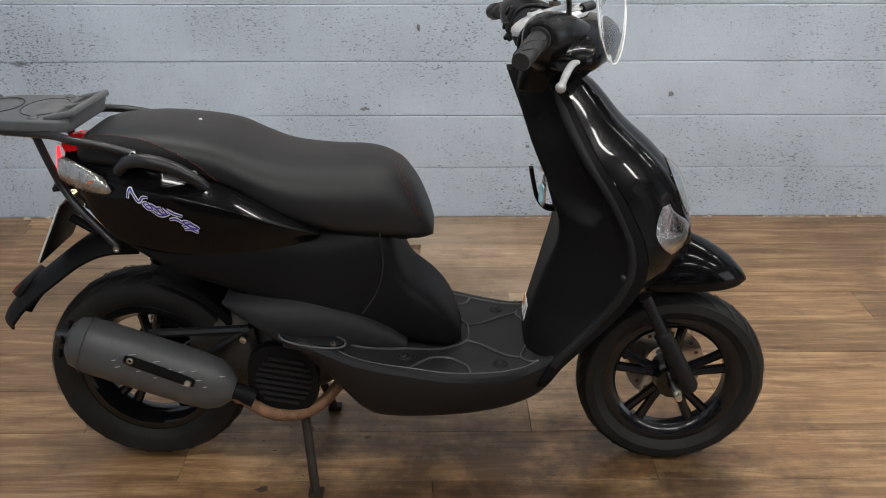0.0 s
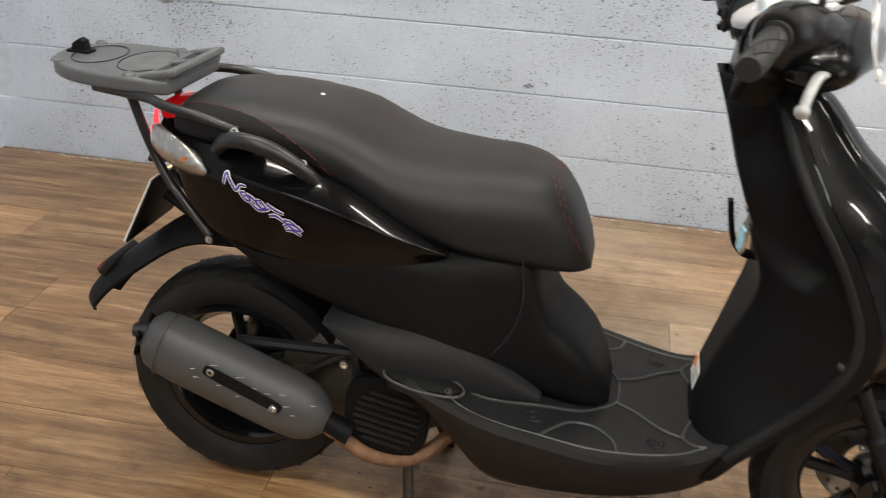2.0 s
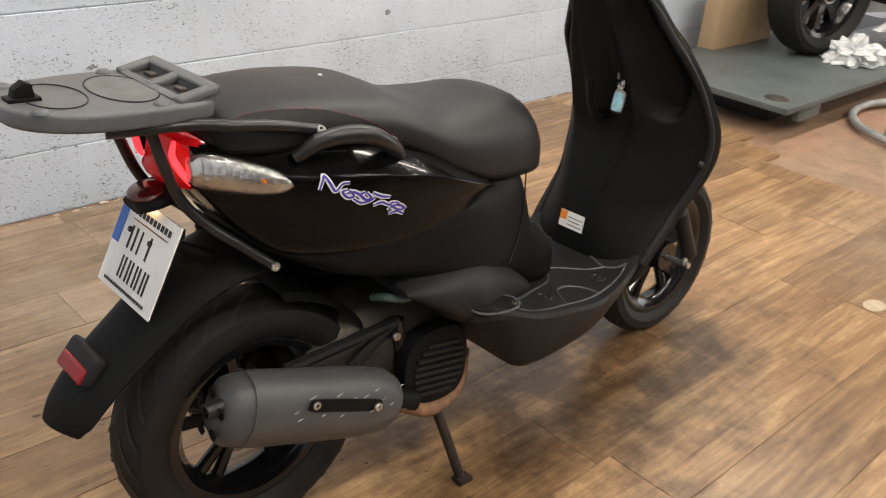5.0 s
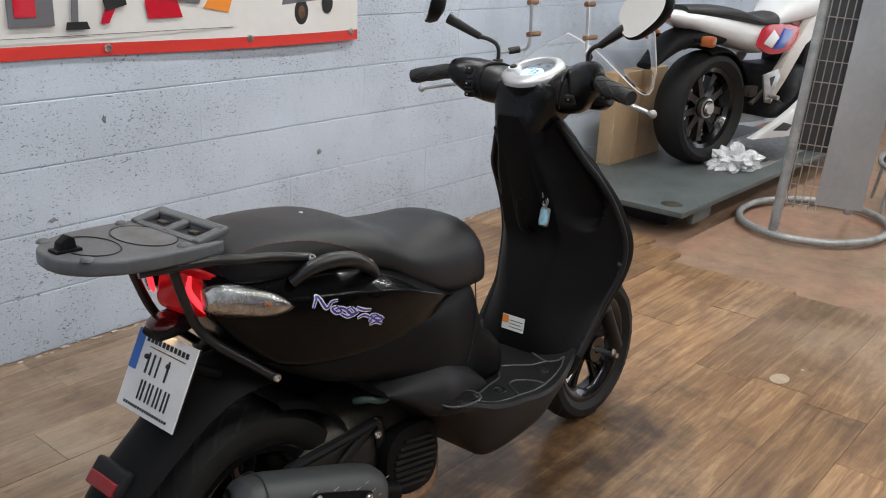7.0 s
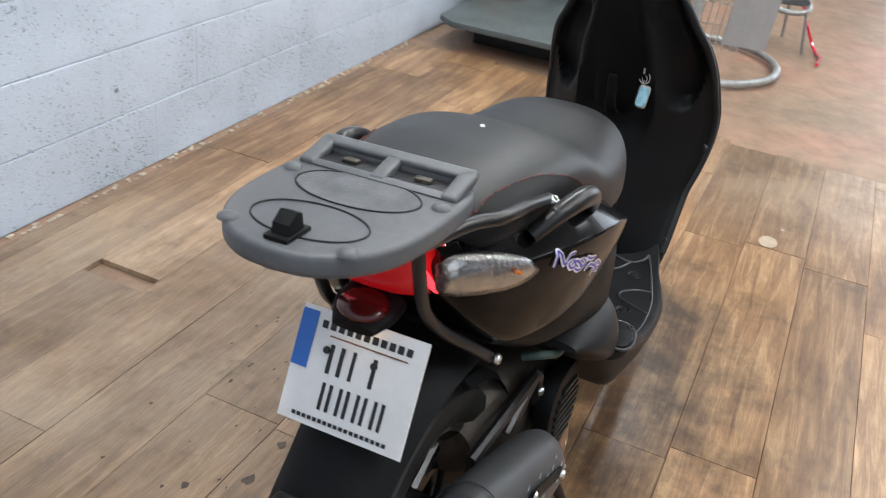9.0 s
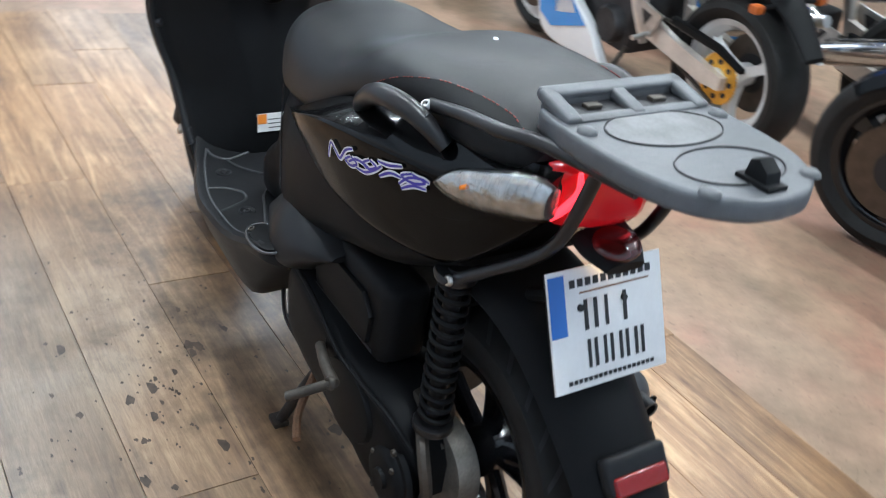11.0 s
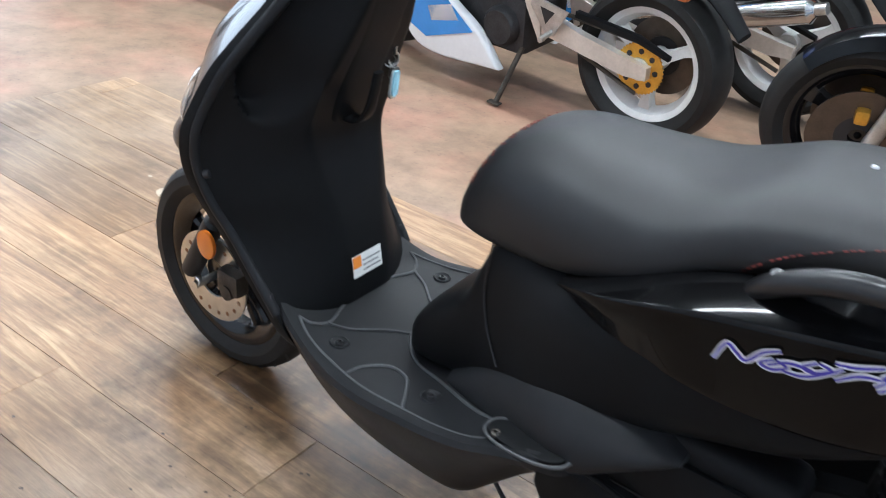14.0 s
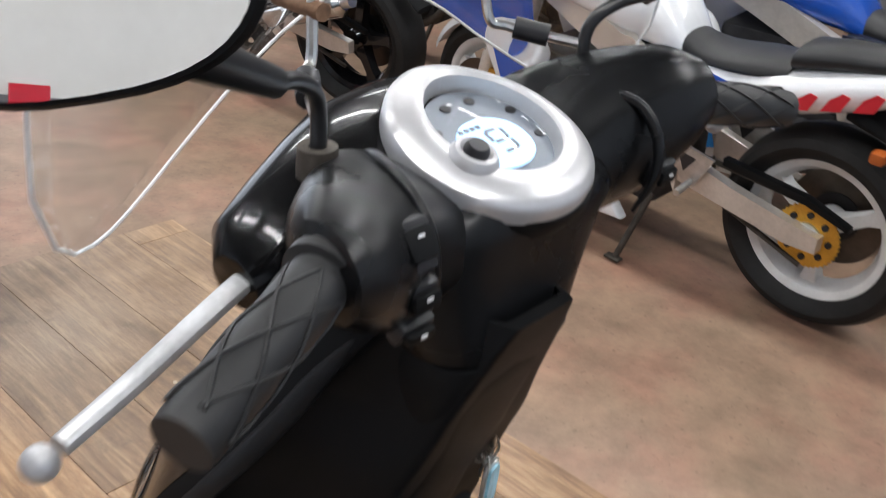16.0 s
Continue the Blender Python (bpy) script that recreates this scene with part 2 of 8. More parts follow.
def concrete_material():
    m = bpy.data.materials.new("worn_concrete")
    m.use_nodes = True
    nt = m.node_tree
    b = nt.nodes["Principled BSDF"]
    geo = nt.nodes.new("ShaderNodeNewGeometry")
    a = node(nt, "ShaderNodeTexNoise", Scale=1.3, Detail=9.0, Roughness=0.66)
    c = node(nt, "ShaderNodeTexNoise", Scale=7.0, Detail=8.0, Roughness=0.7)
    s = node(nt, "ShaderNodeTexNoise", Scale=60.0, Detail=3.0)
    for n in (a, c, s):
        nt.links.new(geo.outputs["Position"], n.inputs["Vector"])
    ramp = nt.nodes.new("ShaderNodeValToRGB")
    e = ramp.color_ramp.elements
    e[0].position, e[0].color = 0.37, (0.235, 0.165, 0.108, 1)
    e[1].position, e[1].color = 0.63, (0.335, 0.180, 0.122, 1)
    mid = e.new(0.5)
    mid.color = (0.295, 0.192, 0.128, 1)
    nt.links.new(a.outputs["Fac"], ramp.inputs["Fac"])
    t1 = node(nt, "ShaderNodeMapRange", From_Min=0.3, From_Max=0.7, To_Min=0.68, To_Max=1.24)
    nt.links.new(c.outputs["Fac"], t1.inputs["Value"])
    t2 = node(nt, "ShaderNodeMapRange", From_Min=0.28, From_Max=0.36, To_Min=0.75, To_Max=1.0)
    nt.links.new(s.outputs["Fac"], t2.inputs["Value"])
    mul = nt.nodes.new("ShaderNodeMath")
    mul.operation = "MULTIPLY"
    nt.links.new(t1.outputs[0], mul.inputs[0])
    nt.links.new(t2.outputs[0], mul.inputs[1])
    out = nt.nodes.new("ShaderNodeVectorMath")
    out.operation = "SCALE"
    nt.links.new(ramp.outputs["Color"], out.inputs[0])
    nt.links.new(mul.outputs[0], out.inputs["Scale"])
    nt.links.new(out.outputs[0], b.inputs["Base Color"])
    b.inputs["Roughness"].default_value = 0.5
    bump = node(nt, "ShaderNodeBump", Strength=0.3, Distance=0.003)
    nt.links.new(c.outputs["Fac"], bump.inputs["Height"])
    nt.links.new(bump.outputs["Normal"], b.inputs["Normal"])
    return m


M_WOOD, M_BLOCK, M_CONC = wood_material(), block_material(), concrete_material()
M_MORTAR = material("painted_mortar", (0.53, 0.585, 0.665), 0.7, vary=0.12, scale=20, bump=0.4, bump_scale=120, bump_depth=0.002)
M_MATTE = material("black_moulded_plastic", (0.0072, 0.0075, 0.0081), 0.5, ior=1.19, vary=0.14, scale=7, bump=0.25, bump_scale=900, bump_depth=0.0006, spread=0.06)
M_SATIN = material("black_satin_plastic", (0.006, 0.0063, 0.007), 0.27, spec=0.3, vary=0.14, scale=7, bump=0.2, bump_scale=900, bump_depth=0.0005, spread=0.05)
M_GREYPL = material("charcoal_moulded_plastic", (0.015, 0.0155, 0.0168), 0.44, ior=1.25, vary=0.18, scale=6, bump=0.3, bump_scale=700, bump_depth=0.0007, spread=0.06)
M_GLOSS = material("black_gloss_paint", (0.003, 0.003, 0.0033), 0.2, spec=0.06, coat=0.26, coat_rough=0.02, vary=0.2, scale=30)
M_SEAT = material("black_vinyl", (0.0095, 0.0098, 0.0108), 0.46, spec=0.42, vary=0.25, scale=5, bump=0.45, bump_scale=1100, bump_depth=0.0006, spread=0.05)
M_SEATSIDE = material("black_vinyl_side", (0.006, 0.006, 0.0065), 0.6, spec=0.25, vary=0.2, scale=6, bump=0.4, bump_scale=900, bump_depth=0.0005)
M_THREAD = material("red_thread", (0.20, 0.03, 0.02), 0.7)
M_RUBBER = material("tyre_rubber", (0.014, 0.0138, 0.0135), 0.6, spec=0.25, vary=0.3, scale=12, bump=0.2, bump_scale=200)
M_GRIP = material("grip_rubber", (0.015, 0.015, 0.0155), 0.5, vary=0.2, scale=25)
M_RIM = material("black_rim_paint", (0.006, 0.006, 0.007), 0.16, spec=0.35, coat=0.25)
M_MUFF = material("grey_muffler_cover", (0.058, 0.06, 0.063), 0.45, vary=0.14, scale=9, bump=0.2, bump_scale=500)
M_STEEL = material("bright_steel", (0.62, 0.62, 0.6), 0.28, 1.0, vary=0.15, scale=40)
M_ALU = material("cast_aluminium", (0.48, 0.48, 0.47), 0.45, 1.0, vary=0.25, scale=25, bump=0.2)
M_DULL = material("dirty_metal", (0.075, 0.066, 0.056), 0.6, 0.7, vary=0.45, scale=22, bump=0.3, bump_scale=150)
M_RUST = material("rusty_steel", (0.19, 0.105, 0.06), 0.75, 0.3, vary=0.5, scale=30, bump=0.4, bump_scale=200)
M_SILVER = material("silver_plastic", (0.58, 0.58, 0.59), 0.34, 0.55, vary=0.05, scale=20)
M_WHITEPL = material("white_lever_paint", (0.46, 0.465, 0.47), 0.4, 0.5, vary=0.25, scale=30)
M_BLACKTUBE = material("black_painted_tube", (0.012, 0.012, 0.013), 0.32, vary=0.2, scale=15)
M_RACK = material("grey_rack_plastic", (0.084, 0.088, 0.094), 0.42, vary=0.25, scale=9, bump=0.3, bump_scale=600, spread=0.08)
M_GLASS = material("clear_plastic", (0.97, 0.98, 0.99), 0.02, trans=1.0, ior=1.015, coat=0.8, coat_rough=0.03)
M_EDGE = material("frosted_edge", (0.86, 0.87, 0.87), 0.4)
M_LENS = material("clear_lens", (0.95, 0.96, 0.96), 0.03, trans=1.0, ior=1.03, coat=1.0, coat_rough=0.02)
M_REFLECT = material("lamp_reflector", (0.66, 0.66, 0.67), 0.10, 1.0, bump=0.35, bump_scale=38, bump_depth=0.005)
M_RED = material("red_lens", (0.55, 0.008, 0.012), 0.12, trans=0.35, emit=(1.0, 0.010, 0.016), emit_strength=0.13)
M_REDHOT = material("lit_tail_bulb", (0.8, 0.05, 0.05), 0.3, emit=(1.0, 0.03, 0.045), emit_strength=2.4)
M_REDREF = material("red_reflector", (0.22, 0.006, 0.006), 0.2, coat=0.4, spec=0.3, bump=0.5, bump_scale=400)
M_AMBER = material("amber_reflector", (0.62, 0.17, 0.015), 0.25, coat=0.5, bump=0.5, bump_scale=400)
M_PLATE = material("white_plate", (0.74, 0.74, 0.73), 0.4, vary=0.05, scale=20)
M_INK = material("black_ink", (0.012, 0.012, 0.014), 0.5)
M_BLUE = material("blue_ink", (0.03, 0.14, 0.48), 0.45)
M_DECALB = material("violet_decal", (0.05, 0.035, 0.34), 0.3, coat=0.5)
M_DECALW = material("white_decal", (0.72, 0.72, 0.74), 0.3, coat=0.5)
M_LABEL = material("white_label", (0.78, 0.78, 0.76), 0.5)
M_ORANGE = material("orange_print", (0.8, 0.26, 0.03), 0.5)
M_LCD = material("lit_display", (0.35, 0.55, 0.75), 0.3, emit=(0.50, 0.76, 1.0), emit_strength=1.1)
M_METER = material("meter_face", (0.13, 0.15, 0.18), 0.35, vary=0.1)
M_MIRROR = material("mirror_glass", (0.86, 0.88, 0.88), 0.015, 1.0)


# ---- mesh helpers ----
def obj(name, bm, mat, parent=None, label="", smooth=True, m=None):
    """Link a bmesh as one mesh object."""
    bmesh.ops.recalc_face_normals(bm, faces=bm.faces)
    me = bpy.data.meshes.new(name)
    bm.to_mesh(me)
    bm.free()
    for one in mat if isinstance(mat, (list, tuple)) else [mat]:
        me.materials.append(one)
    if smooth:
        me.polygons.foreach_set("use_smooth", [True] * len(me.polygons))
        me.set_sharp_from_angle(angle=radians(38))
    ob = new(name, me)
    if parent is not None:
        ob.parent = parent
    if m is not None:
        ob.matrix_basis = m
    if label:
        ob["label"] = label
    return ob


def part(name, bm, mat, parent, label="", m=None, smooth=True):
    return obj(name, bm, mat, parent, label, smooth, m)


def group_empty(name, m, label, category, group="", kind=""):
    ob = new(name)
    ob.empty_display_size = 0.1
    ob.matrix_basis = m
    return tagged(ob, label, category, group, kind)


def spline(pts, n):
    """Points along a smooth curve through pts, n per span."""
    p = [Vector(q) for q in pts]
    p = [2 * p[0] - p[1]] + p + [2 * p[-1] - p[-2]]
    out = []
    for i in range(1, len(p) - 2):
        a, b, c, d = p[i - 1], p[i], p[i + 1], p[i + 2]
        for k in range(n):
            s = k / n
            out.append(0.5 * (2 * b + (c - a) * s + (2 * a - 5 * b + 4 * c - d) * s * s + (3 * b - a - 3 * c + d) * s**3))
    out.append(p[-2].copy())
    return out


def curve1(table, x):
    """Smooth value from a table of (x, value)."""
    if x <= table[0][0]:
        return table[0][1]
    for (x0, v0), (x1, v1) in zip(table, table[1:]):
        if x <= x1:
            i = table.index((x0, v0))
            m0 = (v1 - table[i - 1][1]) / (x1 - table[i - 1][0]) if i else (v1 - v0) / (x1 - x0)
            j = table.index((x1, v1))
            m1 = (table[j + 1][1] - v0) / (table[j + 1][0] - x0) if j + 1 < len(table) else (v1 - v0) / (x1 - x0)
            h, s = x1 - x0, (x - x0) / (x1 - x0)
            return (2 * s**3 - 3 * s * s + 1) * v0 + (s**3 - 2 * s * s + s) * h * m0 + (3 * s * s - 2 * s**3) * v1 + (s**3 - s * s) * h * m1
    return table[-1][1]


def loft(rings, bm=None, cap=True, closed=True):
    """Skin a row of rings of equal length."""
    bm = bm or bmesh.new()
    rows = [[bm.verts.new(p) for p in ring] for ring in rings]
    n = len(rows[0])
    for a, b in zip(rows, rows[1:]):
        for i in range(n if closed else n - 1):
            j = (i + 1) % n
            bm.faces.new((a[i], a[j], b[j], b[i]))
    if cap and closed:
        bm.faces.new(rows[0])
        bm.faces.new(rows[-1])
    return bm


def tube(pts, r, n=10, bm=None, close=False, cap=True):
    """A round bar along pts; r is one radius or one per point."""
    bm = bm or bmesh.new()
    pts = [Vector(p) for p in pts]
    rad = r if isinstance(r, (list, tuple)) else [r] * len(pts)
    up, rings = None, []
    for i, p in enumerate(pts):
        a = pts[i - 1] if i else (pts[-1] if close else p)
        b = pts[i + 1] if i + 1 < len(pts) else (pts[0] if close else p)
        d = (b - a).normalized()
        if up is None:
            up = d.orthogonal().normalized()
        up = (up - d * up.dot(d)).normalized()
        side = d.cross(up)
        rings.append([p + rad[i] * (math.cos(2 * math.pi * k / n) * up + math.sin(2 * math.pi * k / n) * side) for k in range(n)])
    if close:
        rings.append(rings[0])
        return loft(rings, bm, cap=False)
    return loft(rings, bm, cap=cap)


def lathe(profile, n=40, bm=None, axis="y", at=(0, 0, 0)):
    """Turn (radius, along) pairs round an axis through at."""
    bm = bm or bmesh.new()
    at = Vector(at)
    rings = []
    for k in range(n):
        a = 2 * math.pi * k / n
        c, s = math.cos(a), math.sin(a)
        if axis == "y":
            rings.append([at + Vector((r * c, h, r * s)) for r, h in profile])
        elif axis == "x":
            rings.append([at + Vector((h, r * c, r * s)) for r, h in profile])
        else:
            rings.append([at + Vector((r * c, r * s, h)) for r, h in profile])
    rings.append(rings[0])
    bm = loft(rings, bm, cap=False, closed=False)
    bmesh.ops.remove_doubles(bm, verts=bm.verts, dist=1e-5)
    return bm


def slab(outline, depth, bevel=0.0, bm=None, seg=2):
    """A plate from a 2D outline, in its own xy plane, depth thick along z, with rounded rims."""
    bm0 = bmesh.new()
    f = bm0.faces.new([bm0.verts.new((x, y, 0)) for x, y in outline])
    ext = bmesh.ops.extrude_face_region(bm0, geom=[f])
    bmesh.ops.translate(bm0, vec=(0, 0, depth), verts=[v for v in ext["geom"] if isinstance(v, bmesh.types.BMVert)])
    if bevel:
        rim = [e for e in bm0.edges if abs(e.verts[0].co.z - e.verts[1].co.z) < 1e-6]
        bmesh.ops.bevel(bm0, geom=rim, offset=bevel, segments=seg, affect="EDGES", profile=0.6)
    if bm is None:
        return bm0
    me = bpy.data.meshes.new("tmp")
    bm0.to_mesh(me)
    bm0.free()
    bm.from_mesh(me)
    bpy.data.meshes.remove(me)
    return bm


def box(sx, sy, sz, at=(0, 0, 0), bevel=0.0, seg=2, m=None):
    bm = bmesh.new()
    bmesh.ops.create_cube(bm, size=1)
    bmesh.ops.scale(bm, vec=(sx, sy, sz), verts=bm.verts)
    if bevel:
        bmesh.ops.bevel(bm, geom=bm.edges, offset=bevel, segments=seg, affect="EDGES", profile=0.6)
    bmesh.ops.translate(bm, vec=at, verts=bm.verts)
    if m is not None:
        bmesh.ops.transform(bm, matrix=m, verts=bm.verts)
    return bm


def moved(bm, m):
    bmesh.ops.transform(bm, matrix=m, verts=bm.verts)
    return bm


def joined(*many):
    """Several bmeshes of one part in one."""
    out = bmesh.new()
    for bm in many:
        me = bpy.data.meshes.new("tmp")
        bm.to_mesh(me)
        bm.free()
        out.from_mesh(me)
        bpy.data.meshes.remove(me)
    return out


def bolt(name, at, normal, parent, r=0.007, mat=None):
    d = Vector(normal).normalized()
    q = d.to_track_quat("Z", "Y").to_matrix().to_4x4()
    bm = lathe([(0.0, 0.0), (r, 0.0), (r, r * 0.5), (r * 0.8, r * 0.75), (r * 0.5, r * 0.75), (r * 0.42, r * 0.35), (0, r * 0.35)], 14, axis="z")
    return part(name, bm, mat or M_STEEL, parent, m=Matrix.Translation(at) @ q)


def oval(cx, cy, a, b, n=40, power=2.0, start=0.0):
    out = []
    for k in range(n):
        t = 2 * math.pi * k / n + start
        c, s = math.cos(t), math.sin(t)
        out.append((cx + a * math.copysign(abs(c) ** (2 / power), c), cy + b * math.copysign(abs(s) ** (2 / power), s)))
    return out


# ---- the setting ----
def room_box(name, u0, u1, v0, v1, z0, z1, mat, label, category):
    ob = obj(name, box(u1 - u0, v1 - v0, z1 - z0, ((u0 + u1) / 2, (v0 + v1) / 2, (z0 + z1) / 2)), mat, smooth=False, m=ROOM)
    return tagged(ob, label, category, kind="structure")


M_DRY = material("painted_plaster", (0.12, 0.12, 0.122), 0.8, vary=0.1, scale=2, bump=0.3, bump_scale=60)
M_CEIL = material("ceiling_sheet", (0.10, 0.10, 0.105), 0.7, vary=0.08, scale=1.5)
FAR_U, FAR_V = 9.0, -6.5
ground = room_box("ground", END_U - 0.3, FAR_U + 0.3, FAR_V - 0.3, WALL_V + 0.3, -0.2, -0.012, M_CONC, "worn tan concrete workshop floor with pinkish stains", "floor")
wall_north = room_box("wall_north", END_U - 0.2, FAR_U, WALL_V + 0.005, WALL_V + 0.2, -0.012, CEIL, M_MORTAR, "pale blue painted concrete block wall", "wall")
wall_west = room_box("wall_west", END_U - 0.2, END_U - 0.005, FAR_V, WALL_V + 0.0025, -0.012, CEIL, M_MORTAR, "pale blue painted concrete block wall at the corner", "wall")
M_BRIGHT = material("pale_painted_wall", (0.55, 0.56, 0.57), 0.7, vary=0.06, scale=2, bump=0.2, bump_scale=60)
# the far wall has a wide open doorway, through which daylight falls along the floor
DOOR_V0, DOOR_V1, DOOR_Z = -4.6, -0.9, 2.5
wall_east = room_box("wall_east", FAR_U, FAR_U + 0.2, DOOR_V1, WALL_V + 0.2, -0.012, CEIL, M_BRIGHT, "plain pale painted far wall beside the doorway", "wall")
wall_east_far = room_box("wall_east_far", FAR_U, FAR_U + 0.2, FAR_V, DOOR_V0, -0.012, CEIL, M_BRIGHT, "plain pale painted far wall beyond the doorway", "wall")
wall_east_head = room_box("wall_east_head", FAR_U, FAR_U + 0.2, DOOR_V0, DOOR_V1, DOOR_Z, CEIL, M_BRIGHT, "plain pale wall above the open doorway", "wall")
day = bpy.data.lights.new("doorway_daylight", "AREA")
day.shape, day.size, day.size_y = "RECTANGLE", DOOR_V1 - DOOR_V0, DOOR_Z
day.energy, day.color = 95.0, (0.88, 0.93, 1.0)
new("doorway_daylight", day).matrix_basis = ROOM @ look((FAR_U + 0.1, (DOOR_V0 + DOOR_V1) / 2, DOOR_Z / 2), (0, (DOOR_V0 + DOOR_V1) / 2, DOOR_Z / 2))
wall_south = room_box("wall_south", END_U - 0.2, FAR_U + 0.2, FAR_V - 0.2, FAR_V, -0.012, CEIL, M_DRY, "plain dark grey far wall", "wall")
ceiling = room_box("ceiling", END_U - 0.2, FAR_U + 0.2, FAR_V - 0.2, WALL_V + 0.2, CEIL, CEIL + 0.1, M_CEIL, "dark sheeted workshop ceiling", "ceiling")

# fluorescent battens under the ceiling
M_TUBE = material("fluorescent_tube", (0.9, 0.9, 0.9), 0.4, emit=(0.93, 0.97, 1.0), emit_strength=14.0)
M_BATTEN = material("white_batten", (0.7, 0.7, 0.7), 0.5)


def batten(u, v):
    top = group_empty("ceiling_light", ROOM @ pose(u, v, CEIL - 0.03), "white twin-tube fluorescent batten under the ceiling", "light", "ceiling battens")
    part("frame", box(1.5, 0.12, 0.05, (0, 0, 0.0), 0.006), M_BATTEN, top)
    for s in (-1, 1):
        part("tube", tube([(-0.73, 0.035 * s, -0.04), (0.73, 0.035 * s, -0.04)], 0.013, 10), M_TUBE, top)
    lamp = bpy.data.lights.new("batten_light", "AREA")
    lamp.shape, lamp.size, lamp.size_y = "RECTANGLE", 1.45, 0.1
    lamp.energy, lamp.color = LAMP_WATT, (1.0, 0.97, 0.915)
    lo = new("batten_light", lamp)
    lo.parent = top
    lo.location = (0, 0, -0.062)
    return top


LAMP_WATT = 40.0
for bu in (-0.4, 1.7, 3.8, 6.0):
    for bv in (-4.2, -1.9, 0.45):
        batten(bu, bv)


# ---- the scooter ----
scooter = group_empty("scooter", pose(-0.005, -0.028, 0.006, -2.7, 0, 0.4) @ Matrix.Diagonal((1.026, 1.01, 1.034, 1)), "black motor scooter with luggage rack on its centre stand", "scooter")


def tyre_mesh(R, width, bead):
    """Rounded tyre with side walls and slanting tread grooves."""
    h = width / 2
    prof = [(bead, -h * 0.62), (bead + 0.012, -h * 0.86), (R - 0.038, -h), (R - 0.018, -h * 0.92), (R - 0.006, -h * 0.62), (R - 0.001, -h * 0.3), (R, 0)]
    prof = prof + [(r, -y) for r, y in prof[-2::-1]] + [(bead - 0.008, h * 0.5), (bead - 0.008, -h * 0.5)]
    prof.append(prof[0])
    return lathe(prof, 72)


def groove_mesh(R, width, count, lean):
    """Shallow dark tread cuts lying on the crown."""
    bm = bmesh.new()
    h = width / 2
    for k in range(count):
        for s in (-1, 1):
            a0 = 2 * math.pi * (k + (0.5 if s > 0 else 0)) / count
            rows = []
            for i in range(6):
                f = 0.1 + 0.78 * i / 5
                y = s * f * h
                r = R + 0.0006 - 0.030 * max(0, f - 0.2) ** 2.4
                a = a0 + lean * f
                ww = 0.0062 * (1 - 0.5 * abs(f - 0.5)) / R
                rows.append([(r * math.cos(a - ww), y, r * math.sin(a - ww)), (r * math.cos(a + ww), y, r * math.sin(a + ww))])
            loft(rows, bm, cap=False, closed=False)
    return bm


def spoke_rim(rim_r, hub_r, width, y_off, arms, twin):
    """Cast rim: channel, hub and split arms."""
    h = width / 2
    prof = [(rim_r, -h), (rim_r + 0.006, -h * 0.96), (rim_r + 0.002, -h * 0.8), (rim_r - 0.016, -h * 0.55), (rim_r - 0.022, 0), (rim_r - 0.016, h * 0.55), (rim_r + 0.002, h * 0.8),
            (rim_r + 0.006, h * 0.96), (rim_r, h), (rim_r - 0.012, h * 0.95), (rim_r - 0.03, h * 0.4), (rim_r - 0.03, -h * 0.4), (rim_r - 0.012, -h * 0.95), (rim_r, -h)]
    bms = [lathe(prof, 64)]
    bms.append(lathe([(0.012, -0.045), (hub_r, -0.045), (hub_r + 0.004, -0.03), (hub_r + 0.004, 0.03), (hub_r, 0.045), (0.012, 0.045), (0.012, -0.045)], 32))
    for k in range(arms):
        a = 2 * math.pi * k / arms + 0.3
        for s in (-1, 1):
            d = twin * s
            p0 = Vector((math.cos(a + d * 0.5) * hub_r * 0.8, y_off, math.sin(a + d * 0.5) * hub_r * 0.8))
            p1 = Vector((math.cos(a + d) * (rim_r - 0.02), y_off * 0.3, math.sin(a + d) * (rim_r - 0.02)))
            bms.append(tube([p0, p0.lerp(p1, 0.5), p1], [0.014, 0.0115, 0.013], 8))
    return joined(*bms)


def wheel_part(name, x, z, R, width, arms, twin, lean):
    top = new(name)
    top.empty_display_size = 0.05
    top.parent = scooter
    top.location = (x, 0, z)
    part("tyre", joined(tyre_mesh(R, width, 0.164)), M_RUBBER, top, "worn black rubber tyre")
    part("tread", groove_mesh(R, width, 26, lean), M_INK, top)
    part("rim", spoke_rim(0.162, 0.038, width * 0.72, 0.0, arms, twin), M_RIM, top, "gloss black cast wheel rim")
    return top


rear_wheel = wheel_part("rear_wheel", 0.03, 0.248, 0.242, 0.13, 5, 0.16, 0.35)
front_wheel = wheel_part("front_wheel", 1.285, 0.2250, 0.2250, 0.090, 5, 0.16, -0.35)
disc = lathe([(0.045, -0.002), (0.098, -0.002), (0.098, 0.002), (0.045, 0.002), (0.045, -0.002)], 40, at=(0, 0.062, 0))
part("brake_disc", disc, M_STEEL, front_wheel, "worn steel brake disc")
part("brake_holes", joined(*[lathe([(0, -0.0026), (0.005, -0.0026), (0.005, 0.0026), (0, 0.0026)], 8, at=(0.082 * math.cos(a), 0.062, 0.082 * math.sin(a))) for a in [k * math.pi / 9 for k in range(18)]]), M_RUST, front_wheel)
part("caliper", joined(box(0.06, 0.035, 0.05, (-0.075, 0.075, 0.03), 0.01), tube([(-0.075, 0.095, 0.01), (-0.075, 0.06, 0.01)], 0.016, 12)), M_DULL, front_wheel, "dirty brake caliper")
part("axle", tube([(0, -0.115, 0), (0, 0.11, 0)], 0.008, 10), M_STEEL, front_wheel)

